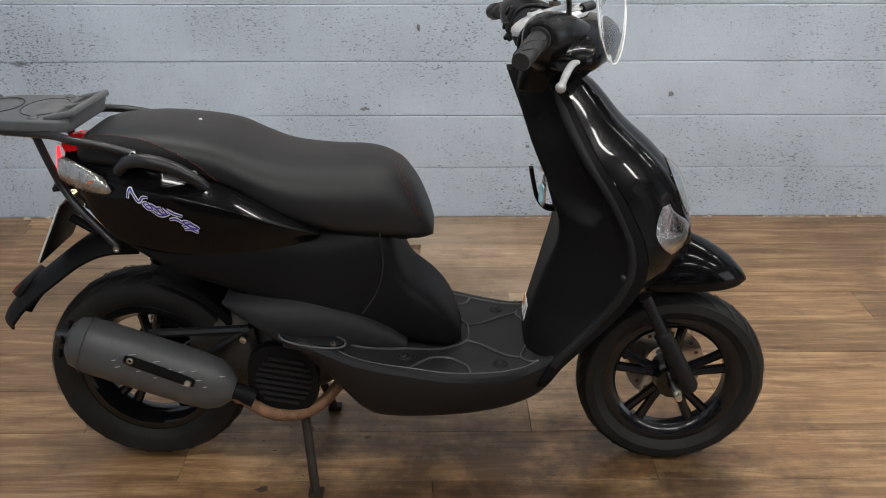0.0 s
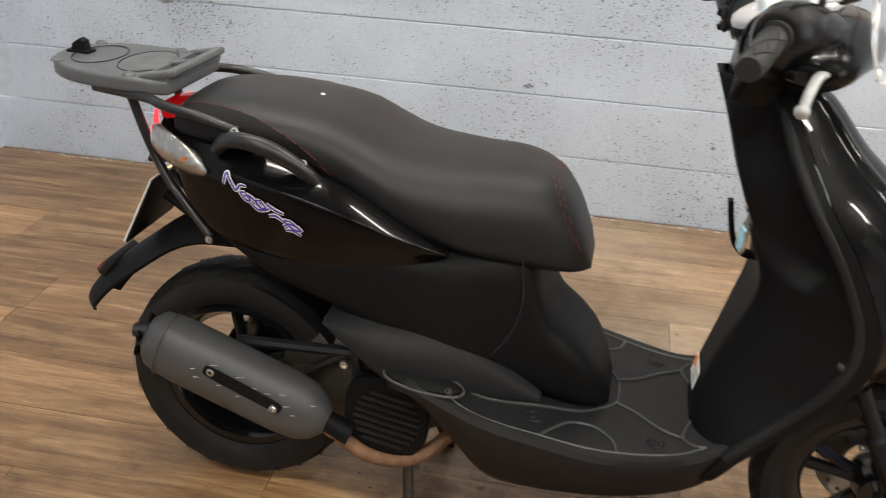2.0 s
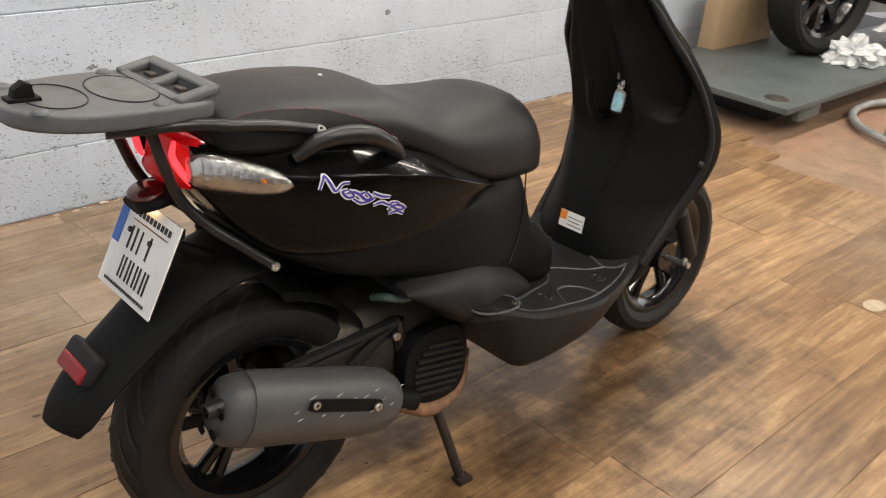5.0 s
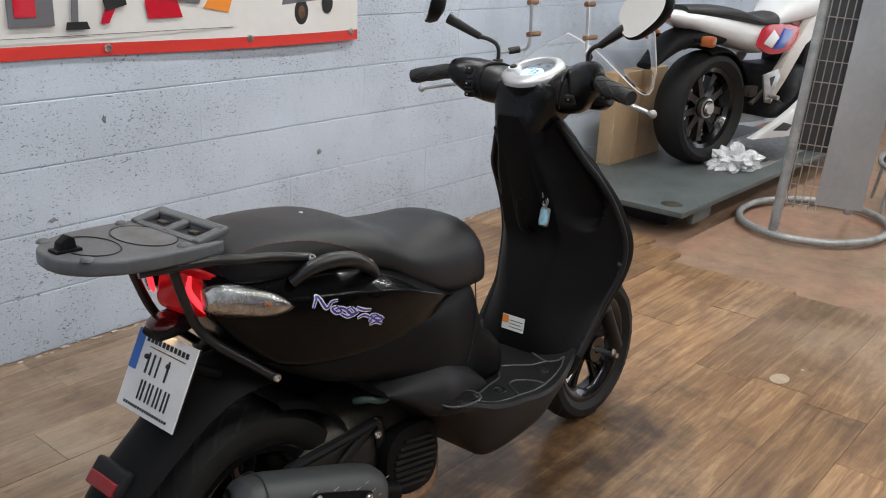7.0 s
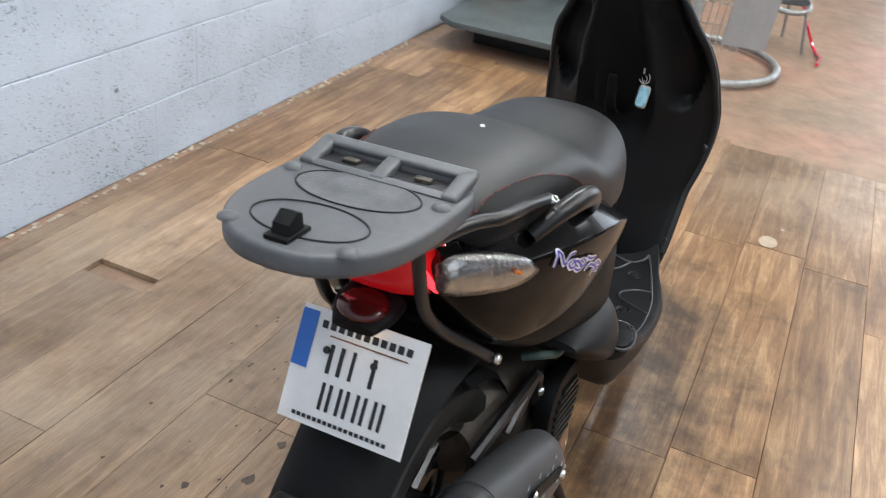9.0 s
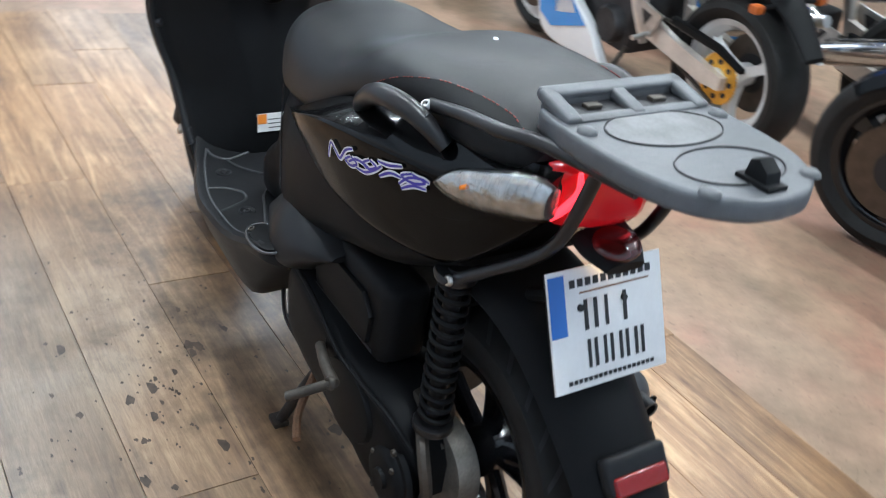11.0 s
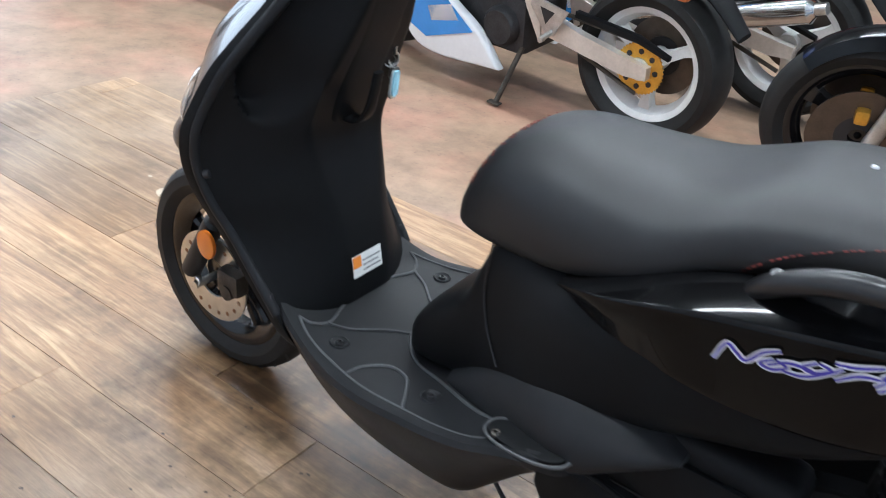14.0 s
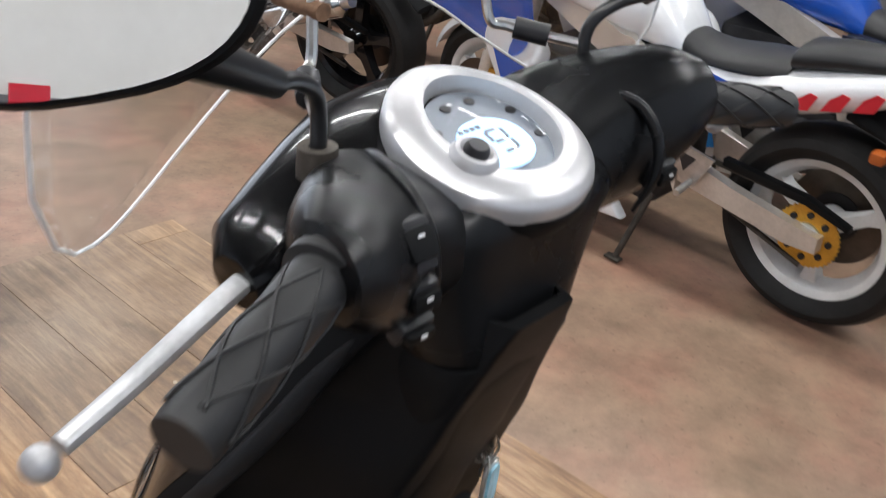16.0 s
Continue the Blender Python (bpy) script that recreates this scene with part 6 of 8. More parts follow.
def big_wheel(top, name, x, R, width, rim_mat, arms, discs, side, sprocket=False, z0=0.0):
    w = new(name)
    w.parent = top
    w.location = (x, 0, R + z0)
    h, rb = width / 2, 0.222
    prof = [(rb, -h * 0.6), (rb + 0.012, -h * 0.82), (R - 0.05, -h), (R - 0.025, -h * 0.9), (R - 0.008, -h * 0.55), (R, 0)]
    prof = prof + [(r, -y) for r, y in prof[-2::-1]] + [(rb - 0.01, h * 0.5), (rb - 0.01, -h * 0.5)]
    prof.append(prof[0])
    part("tyre", lathe(prof, 56), M_RUBBER, w, "worn black road tyre")
    bms = [lathe([(rb, -h * 0.66), (rb + 0.006, -h * 0.64), (rb - 0.012, -h * 0.5), (rb - 0.03, -h * 0.3), (rb - 0.034, 0), (rb - 0.03, h * 0.3), (rb - 0.012, h * 0.5), (rb + 0.006, h * 0.64), (rb, h * 0.66), (rb - 0.022, h * 0.55), (rb - 0.046, 0), (rb - 0.022, -h * 0.55), (rb, -h * 0.66)], 56),
           lathe([(0.012, -0.06), (0.045, -0.06), (0.05, 0.0), (0.045, 0.06), (0.012, 0.06)], 24)]
    for k in range(arms):
        a = 2 * math.pi * k / arms + 0.5
        d = Vector((math.cos(a), 0, math.sin(a)))
        n = Vector((-math.sin(a), 0, math.cos(a)))
        rings = [[d * r + n * (ww * c) + Vector((0, tt * s, 0)) for c, s in ((-1, -1), (1, -1), (1, 1), (-1, 1))] for r, ww, tt in ((0.03, 0.03, 0.028), (0.09, 0.02, 0.024), (0.15, 0.018, 0.022), (0.205, 0.03, 0.028))]
        bms.append(loft(rings))
    part("rim", joined(*bms), rim_mat, w, "cast three-spoke rim" if arms == 3 else "cast multi-spoke rim")
    for s in discs:
        part("brake_disc", lathe([(0.07, -0.003), (0.155, -0.003), (0.155, 0.003), (0.07, 0.003), (0.07, -0.003)], 44, at=(0, s * 0.075, 0)), M_DISC, w, "bronzed brake disc")
        part("disc_carrier", lathe([(0.03, -0.006), (0.078, -0.004), (0.078, 0.004), (0.03, 0.006)], 24, at=(0, s * 0.073, 0)), M_INK, w)
    if sprocket:
        teeth = []
        for k in range(84):
            a = 2 * math.pi * k / 84
            r = 0.103 if (k // 1) % 2 else 0.097
            teeth.append((r * math.cos(a), r * math.sin(a)))
        part("sprocket", moved(slab(teeth, 0.007), pose(0, side * 0.098, 0, 90, 0, 0)), M_GOLD, w, "gold anodised rear sprocket")
        for a in [k * 2 * math.pi / 8 for k in range(8)]:
            part("sprocket_hole", lathe([(0, -0.006), (0.011, -0.006), (0.011, 0.006), (0, 0.006)], 10, at=(0.07 * math.cos(a), side * 0.096, 0.07 * math.sin(a))), M_INK, w)
        part("axle_nut", lathe([(0, side * 0.02), (0.02, side * 0.02), (0.024, 0), (0.045, 0), (0.045, -0.01)], 16, at=(0, side * 0.105, 0)), M_STEEL, w)
    return w


def flat(outline, y, mat_thick, side):
    """An upright side panel from an (x, z) outline."""
    return moved(slab(outline, mat_thick, min(0.006, mat_thick * 0.45)), pose(0, y, 0, 90, 0, 0))


def smooth_outline(pts, n=5):
    v = spline([(x, 0, z) for x, z in pts + pts[:1]], n)[:-1]
    return [(p.x, p.z) for p in v]


def sport_bike(label, m, side, paint, second, tailp, rim_mat, arms=3, gold=True, cans=(1,), lift_z=0.0, fairing=True, stand=True):
    """A sports motorcycle heading along +x from its rear axle; side is the flank that is dressed (1 left, -1 right)."""
    top = group_empty("motorcycle", m, label, "motorcycle", "parked motorcycles")
    big_wheel(top, "rear_wheel", 0.0, 0.318, 0.18, rim_mat, arms, (-side,), side, sprocket=gold)
    big_wheel(top, "front_wheel", 1.40, 0.300, 0.12, rim_mat, arms, (1, -1), side)
    # swing arm and chain
    for s in (-1, 1):
        part("swing_arm", loft([[Vector((x, s * 0.115 + 0.018 * c, z + hh * d)) for c, d in ((-1, -1), (1, -1), (1, 1), (-1, 1))] for x, z, hh in ((-0.05, 0.318, 0.025), (0.05, 0.322, 0.036), (0.25, 0.352, 0.038), (0.46, 0.392, 0.048))]), M_FRAME, top, "alloy swing arm")
    part("chain", joined(tube([(0.0, side * 0.098, 0.42), (0.46, side * 0.098, 0.44)], 0.009, 6), tube([(0.0, side * 0.098, 0.216), (0.46, side * 0.098, 0.36)], 0.009, 6)), M_DULL, top, "dark drive chain")
    part("chain_guard", moved(slab([(-0.12, 0.40), (0.02, 0.445), (0.3, 0.465), (0.3, 0.44), (0.02, 0.42), (-0.12, 0.385)], 0.03, 0.004), pose(0, side * 0.1 + 0.015, 0, 90, 0, 0)), M_MATTE, top)
    # frame spars and engine
    for s in (-1, 1):
        part("frame_spar", loft([[Vector((x, s * yy + 0.02 * c, z + hh * d)) for c, d in ((-1, -1), (1, -1), (1, 1), (-1, 1))] for x, z, yy, hh in ((0.44, 0.36, 0.12, 0.06), (0.50, 0.50, 0.14, 0.06), (0.56, 0.66, 0.15, 0.055), (0.85, 0.78, 0.15, 0.055), (1.12, 0.84, 0.08, 0.05))]), M_FRAME, top, "bare alloy frame spar")
        part("foot_hanger", moved(slab([(0.30, 0.47), (0.47, 0.50), (0.48, 0.46), (0.40, 0.36), (0.36, 0.36)], 0.012, 0.003), pose(0, s * 0.165, 0, 90, 0, 0)), M_ALU, top, "polished footrest hanger")
        part("hanger_hole", moved(slab([(0.36, 0.455), (0.43, 0.465), (0.40, 0.40)], 0.014), pose(0, s * 0.165 + 0.001, 0, 90, 0, 0)), M_INK, top)
        part("foot_peg", tube([(0.37, s * 0.16, 0.375), (0.36, s * 0.25, 0.37)], 0.011, 8), M_ALU, top)
        part("fork_leg", tube([(1.40, s * 0.095, 0.30), (1.34, s * 0.095, 0.50), (1.335, s * 0.095, 0.51), (1.22, s * 0.095, 0.90)], [0.026, 0.028, 0.021, 0.021], 12), M_FRAME, top, "fork leg")
        part("caliper", box(0.07, 0.045, 0.10, (1.31, s * 0.085, 0.40), 0.012), M_GOLD, top, "gold brake caliper")
        part("clip_on", tube([(1.20, s * 0.08, 0.90), (1.12, s * 0.30, 0.87)], 0.013, 10), M_MATTE, top)
        part("grip", tube([(1.165, s * 0.18, 0.888), (1.11, s * 0.33, 0.865)], 0.018, 10), M_GRIP, top)
        part("lever", tube(spline([(1.20, s * 0.17, 0.885), (1.215, s * 0.24, 0.875), (1.17, s * 0.33, 0.855)], 4), 0.006, 8), M_ALU, top)
    part("engine_block", joined(box(0.42, 0.30, 0.24, (0.72, 0, 0.34), 0.03), box(0.26, 0.32, 0.26, (0.86, 0, 0.55), 0.02, m=None), lathe([(0, -0.19), (0.07, -0.19), (0.085, -0.17), (0.085, 0.17), (0.07, 0.19), (0, 0.19)], 24, at=(0.62, 0, 0.33))), M_ENGINE, top, "dark engine block")
    for k in range(6):
        part("cooling_fin", box(0.27, 0.335, 0.008, (0.86, 0, 0.45 + 0.035 * k), 0.002), M_DULL, top)
    # tank, seat, tail
    part("fuel_tank", body(steps(0.52, 1.08, 14), [(0.52, 0.70), (0.8, 0.76), (1.08, 0.84)], [(0.52, 0.78), (0.62, 0.90), (0.8, 0.98), (0.95, 0.985), (1.08, 0.90)], [(0.52, 0.09), (0.65, 0.15), (0.85, 0.19), (1.0, 0.17), (1.08, 0.10)], waist=0.4, n=24), paint, top, "painted fuel tank")
    part("rider_seat", body(steps(0.16, 0.56, 10), [(0.16, 0.74), (0.56, 0.70)], [(0.16, 0.80), (0.3, 0.785), (0.45, 0.77), (0.56, 0.80)], [(0.16, 0.10), (0.3, 0.125), (0.56, 0.08)], waist=0.4, n=20), M_SEAT, top, "black rider's seat")
    part("pillion_seat", body(steps(-0.10, 0.16, 8), [(-0.10, 0.83), (0.16, 0.78)], [(-0.10, 0.88), (0.05, 0.87), (0.16, 0.85)], [(-0.10, 0.07), (0.16, 0.10)], waist=0.4, n=20), M_SEAT, top)
    tail_b = [(-0.24, 0.80), (-0.1, 0.735), (0.1, 0.66), (0.25, 0.60), (0.34, 0.585), (0.46, 0.63), (0.56, 0.67)]
    tail_t = [(-0.24, 0.86), (-0.1, 0.845), (0.1, 0.80), (0.3, 0.765), (0.56, 0.74)]
    tail_w = [(-0.24, 0.07), (-0.1, 0.11), (0.1, 0.135), (0.3, 0.145), (0.56, 0.12)]
    part("tail_fairing", body(steps(-0.24, 0.56, 20), tail_b, tail_t, tail_w, waist=0.45, n=24), tailp, top, "painted tail fairing")
    ys = side * 0.1485
    th = 0.004
    off = th if side > 0 else 0.0
    for pts, mat_ in (([(0.56, 0.735), (0.40, 0.735), (0.22, 0.705), (0.34, 0.69), (0.20, 0.665), (0.36, 0.655), (0.56, 0.675)], second), ([(0.50, 0.70), (0.38, 0.69), (0.30, 0.672), (0.42, 0.655), (0.52, 0.67)], M_SKY)):
        part("tail_stripe", moved(slab(pts, th), pose(0, ys + off, 0, 90, 0, 0)), mat_, top)
    for k in range(4):
        x0 = 0.20 - 0.085 * k
        part("tail_mark", moved(slab([(x0, 0.675 + 0.022 * k), (x0 - 0.055, 0.69 + 0.022 * k), (x0 - 0.075, 0.735 + 0.022 * k), (x0 - 0.05, 0.74 + 0.022 * k), (x0 - 0.02, 0.715 + 0.022 * k)], th), pose(0, side * (0.150 - 0.006 * k) + off, 0, 90, 0, 0)), M_REDP, top, "red slanted tail mark")
    part("tail_lamp", box(0.03, 0.12, 0.05, (-0.245, 0, 0.825), 0.01), M_REDREF, top, "red tail lamp")
    part("rear_guard", body(steps(-0.34, -0.02, 8), [(-0.34, 0.50), (-0.2, 0.62), (-0.02, 0.68)], [(-0.34, 0.52), (-0.2, 0.66), (-0.02, 0.74)], [(-0.34, 0.05), (-0.02, 0.085)], n=16), M_MATTE, top)
    for s in (-1, 1):
        part("indicator_stalk", tube([(-0.16, s * 0.06, 0.66), (-0.16, s * 0.13, 0.655)], 0.01, 8), M_MATTE, top)
        part("indicator", box(0.042, 0.045, 0.034, (-0.16, s * 0.152, 0.655), 0.012), M_AMBERD, top, "amber indicator")
    # exhaust cans
    for s in cans:
        can = part("exhaust_can", tube([(0.40, s * 0.19, 0.36), (0.34, s * 0.195, 0.385), (0.30, s * 0.20, 0.40), (-0.10, s * 0.225, 0.545), (-0.12, s * 0.226, 0.552)], [0.022, 0.03, 0.055, 0.055, 0.03], 20), M_CHROME, top, "polished exhaust can")
        part("can_tip", tube([(-0.11, s * 0.225, 0.548), (-0.16, s * 0.228, 0.566)], 0.024, 14), M_STEEL, can)
        part("header_pipe", tube(spline([(0.40, s * 0.19, 0.36), (0.55, s * 0.14, 0.24), (0.8, s * 0.10, 0.16), (1.0, s * 0.08, 0.25)], 5), 0.022, 10), M_DULL, top)
    # front guard, fairing
    part("front_guard", moved(loft([[Vector(((0.325 + 0.006 * e) * math.cos(a), y, (0.325 + 0.006 * e) * math.sin(a))) for y, e in ((-0.075, -5), (-0.05, 0), (0, 1), (0.05, 0), (0.075, -5), (0.05, -1), (0, 0), (-0.05, -1))] for a in steps(radians(25), radians(150), 18)]), pose(1.40, 0, 0.30)), paint if fairing else M_GLOSS, top, "front mudguard")
    if fairing:
        upper = smooth_outline([(1.05, 0.70), (1.30, 0.66), (1.46, 0.70), (1.52, 0.80), (1.42, 0.96), (1.25, 1.02), (1.10, 0.92)], 4)
        lower = smooth_outline([(0.58, 0.16), (0.95, 0.13), (1.10, 0.20), (1.14, 0.40), (1.26, 0.66), (1.05, 0.72), (0.95, 0.60), (0.88, 0.42), (0.70, 0.30)], 4)
        for s in (-1, 1):
            part("upper_fairing", moved(slab(upper, 0.05, 0.016, seg=3), pose(0, s * 0.19 + 0.025, 0, 90, 0, 0)), second, top, "painted upper fairing")
            part("lower_fairing", moved(slab(lower, 0.05, 0.016, seg=3), pose(0, s * 0.195 + 0.025, 0, 90, 0, 0)), M_WHITE, top, "white lower fairing")
            yy = s * 0.222 + (0.002 if s > 0 else 0.002)
            for pts, mat_ in (([(0.90, 0.44), (1.12, 0.42), (1.20, 0.62), (1.05, 0.69), (0.98, 0.60)], second), ([(0.72, 0.29), (0.98, 0.20), (1.08, 0.24), (1.12, 0.40), (0.90, 0.42)], M_SKY), ([(0.80, 0.32), (0.95, 0.28), (0.97, 0.34), (0.84, 0.38)], M_WHITE)):
                part("fairing_stripe", moved(slab(pts, 0.004), pose(0, yy + 0.002, 0, 90, 0, 0)), mat_, top)
        part("nose", body(steps(1.30, 1.60, 8), [(1.30, 0.70), (1.5, 0.74), (1.60, 0.80)], [(1.30, 1.0), (1.5, 0.93), (1.60, 0.84)], [(1.30, 0.2), (1.5, 0.17), (1.60, 0.06)], n=20), paint, top, "painted nose fairing")
        part("screen", loft([[Vector((x, w * f, z - 0.08 * f * f)) for f in steps(-1, 1, 8)] for x, z, w in ((1.45, 0.95, 0.16), (1.32, 1.05, 0.17), (1.20, 1.13, 0.12))], cap=False, closed=False), M_SMOKE, top, "smoked windscreen")
    else:
        part("head_lamp", lathe([(0, 0.1), (0.08, 0.09), (0.09, 0.05), (0.06, -0.05), (0, -0.07)], 20, axis="x", at=(1.28, 0, 0.86)), M_GLOSS, top)
    if stand:
        part("side_stand", joined(tube([(0.52, side * 0.14, 0.26), (0.555, side * 0.25, 0.042)], 0.012, 8), box(0.06, 0.03, 0.008, (0.56, side * 0.255, 0.038), 0.002)), M_DULL, top, "worn side stand")
    return top


# white and blue machine behind the scooter
sport_bike("white and blue sports motorcycle leaning on its side stand", pose(1.36, -2.06, 0, -8, 0, -3.5) @ Matrix.Scale(0.96, 4), 1, M_WHITE, M_BLUEP, M_WHITE, M_WRIM, cans=(-1,))
# machine with twin polished cans, further back
sport_bike("blue motorcycle with polished exhaust cans and white wheels", pose(1.12, -2.86, 0, -8, 0, 1), 1, M_BLUEP, M_NAVY, M_NAVY, M_WRIM, cans=(1, -1), gold=False)
# dark machines towards the back of the shop
sport_bike("dark motorcycle parked in the row", pose(3.25, -3.05, 0, -8, 0, 6), 1, M_BLUEP, M_BLUEP, M_NAVY, M_RIM, arms=5, gold=False, fairing=False)
sport_bike("dark motorcycle parked near the back of the shop", pose(3.45, -2.1, 0, -8, 0, 10), 1, M_NAVY, M_NAVY, M_INK, M_RIM, arms=5, gold=False, fairing=False)
sport_bike("dark naked motorcycle parked in the row", pose(-1.0, -3.2, 0, -8, 0, 2), 1, M_NAVY, M_NAVY, M_INK, M_RIM, arms=5, gold=False, fairing=False)

# ---- blue and white full-faired machine, seen from its left front ----
fb = group_empty("motorcycle", pose(-0.882, -2.08, 0, -10, 0, 0) @ Matrix.Scale(1.03, 4), "blue and white full-faired sports motorcycle with bronzed discs", "motorcycle", "parked motorcycles")
big_wheel(fb, "rear_wheel", 0.0, 0.31, 0.16, M_RIM, 3, (), 1)
big_wheel(fb, "front_wheel", 1.445, 0.305, 0.115, M_RIM, 3, (1, -1), 1)
for s in (-1, 1):
    part("fork_leg", tube([(1.41, s * 0.105, 0.30), (1.36, s * 0.105, 0.46), (1.22, s * 0.105, 0.86)], [0.024, 0.027, 0.027], 14), M_ALU, fb, "dull alloy fork leg")
    part("caliper", box(0.07, 0.05, 0.085, (1.33, s * 0.085, 0.37), 0.014), M_GOLD, fb, "gold brake caliper")
    part("caliper", box(0.045, 0.05, 0.05, (1.45, s * 0.085, 0.385), 0.014), M_GOLD, fb, "gold brake caliper")
    part("swing_arm", tube([(0, s * 0.11, 0.31), (0.46, s * 0.12, 0.38)], 0.025, 10), M_ALU, fb)
    part("clip_on", tube([(1.14, s * 0.10, 0.86), (1.06, s * 0.34, 0.84)], 0.016, 10), M_MATTE, fb)
    part("lever", tube(spline([(1.16, s * 0.22, 0.86), (1.15, s * 0.30, 0.80), (1.13, s * 0.31, 0.66)], 5), 0.007, 8), M_ALU, fb, "alloy lever")
    part("switch_pod", box(0.05, 0.06, 0.06, (1.11, s * 0.2, 0.855), 0.012), M_MATTE, fb)
part("front_guard", moved(loft([[Vector(((0.325 + 0.006 * e) * math.cos(a), y, (0.325 + 0.006 * e) * math.sin(a))) for y, e in ((-0.075, -6), (-0.05, 0), (0, 1.5), (0.05, 0), (0.075, -6), (0.05, -1), (0, 0.5), (-0.05, -1))] for a in steps(radians(40), radians(150), 18)]), pose(1.41, 0, 0.305)), M_GLOSS, fb, "gloss black front mudguard")
side_low = [(1.04, 0.385), (1.03, 0.215), (0.72, 0.235), (0.30, 0.26), (0.30, 0.52), (0.90, 0.50)]
side_up = [(0.22, 0.50), (0.70, 0.395), (0.88, 0.361), (1.0, 0.452), (1.284, 0.738), (1.27, 0.755), (1.096, 0.79), (0.90, 0.80), (0.22, 0.79)]
BAND = [([(1.284, 0.738), (1.096, 0.790), (0.90, 0.80), (0.90, 0.775), (1.09, 0.765), (1.268, 0.722)], M_BLUEP, "blue fairing band"),
        ([(1.268, 0.722), (1.09, 0.765), (0.90, 0.775), (0.90, 0.757), (1.08, 0.745), (1.247, 0.706)], M_SKY, "light blue fairing stripe"),
        ([(1.280, 0.730), (1.240, 0.706), (0.982, 0.474), (0.996, 0.452)], M_SKY, "light blue fairing stripe"),
        ([(0.22, 0.628), (0.767, 0.532), (0.988, 0.472), (0.972, 0.446), (0.76, 0.500), (0.22, 0.60)], M_SKY, "light blue fairing stripe"),
        ([(0.22, 0.597), (0.76, 0.497), (0.970, 0.443), (0.995, 0.450), (0.88, 0.366), (0.70, 0.40), (0.22, 0.505)], M_BLUEP, "blue lower fairing")]
for s in (-1, 1):
    part("belly_fairing", moved(slab(side_low, 0.05, 0.016, seg=3), pose(0, s * 0.20 + 0.025, 0, 90, 0, 0)), M_NAVY, fb, "navy belly fairing")
    part("side_fairing", moved(slab(side_up, 0.05, 0.012, seg=3), pose(0, s * 0.225 + 0.025, 0, 90, 0, 0)), M_WHITE, fb, "white side fairing")
    yy = s * 0.252 + 0.002
    on_side = pose(0, yy, 0, 90, 0, 0)
    for pts, mat_, words in BAND:
        part("fairing_stripe", moved(slab(pts, 0.004), on_side), mat_, fb, words)
    for k in range(6):
        x0 = 1.165 - 0.042 * k
        z0 = 0.640 + 0.0116 * k
        part("fairing_mark", moved(slab([(x0, z0), (x0 - 0.030, z0 + 0.008), (x0 - 0.034, z0 + 0.046), (x0 - 0.004, z0 + 0.038)], 0.004), on_side), M_REDP, fb, "red block mark")
    oval_m = moved(slab(oval(0, 0, 0.046, 0.024, 24), 0.004), pose(0.994, yy, 0.604, 90, 14, 0))
    part("fairing_mark", oval_m, M_INK, fb, "grey oval mark")
    part("mark_rim", moved(tube([(x, y, 0.004) for x, y in oval(0, 0, 0.042, 0.020, 24)], 0.0016, 5, close=True), pose(0.994, yy, 0.604, 90, 14, 0)), M_ALU, fb)
    for pts in ([(0.84, 0.665), (0.80, 0.672), (0.745, 0.55), (0.78, 0.54)], [(0.79, 0.59), (0.62, 0.63), (0.60, 0.60), (0.775, 0.56)], [(0.90, 0.66), (0.84, 0.672), (0.838, 0.66), (0.89, 0.648)]):
        part("fairing_mark", moved(slab(pts, 0.004), on_side), M_INK, fb)
    part("fairing_mark", moved(slab(oval(0.845, 0.425, 0.018, 0.018, 20), 0.003), pose(0, yy + 0.004 * s, 0, 90, 0, 0)), M_REDP, fb, "round red and white sticker")
    part("fairing_mark", moved(slab(oval(0.845, 0.425, 0.014, 0.007, 16, 6), 0.003), pose(0, yy + 0.005 * s, 0, 90, 0, 0)), M_WHITE, fb)
    for x, z in ((1.117, 0.783), (1.215, 0.690), (0.99, 0.455), (0.90, 0.452), (1.02, 0.80), (1.01, 0.34)):
        bolt("fairing_bolt", (x, s * 0.256, z), (0, s, 0), fb, 0.007)
part("nose", body(steps(1.02, 1.42, 12), [(1.02, 0.76), (1.25, 0.73), (1.36, 0.76), (1.42, 0.81)], [(1.02, 0.79), (1.20, 0.90), (1.34, 0.95), (1.42, 0.88)], [(1.02, 0.235), (1.25, 0.23), (1.36, 0.17), (1.42, 0.06)], n=24), M_NAVY, fb, "navy nose fairing")
part("screen", loft([[Vector((x, w * f, z - 0.1 * f * f)) for f in steps(-1, 1, 10)] for x, z, w in ((1.34, 0.93, 0.20), (1.24, 1.04, 0.20), (1.12, 1.13, 0.15))], cap=False, closed=False), M_SMOKE, fb, "smoked windscreen")
part("engine_block", box(0.5, 0.34, 0.42, (0.72, 0, 0.38), 0.03), M_ENGINE, fb)
part("fuel_tank", body(steps(0.45, 1.05, 12), [(0.45, 0.68), (1.05, 0.78)], [(0.45, 0.74), (0.6, 0.90), (0.85, 0.97), (1.05, 0.88)], [(0.45, 0.09), (0.7, 0.19), (1.05, 0.12)], n=20), M_NAVY, fb, "navy fuel tank")
part("clocks", joined(*[moved(lathe([(0, 0.03), (0.04, 0.03), (0.046, 0.02), (0.046, -0.03), (0, -0.04)], 20, axis="z"), pose(1.16, y, 0.93, 0, -35, 0)) for y in (-0.07, 0.03)]), M_INK, fb, "black round clocks")
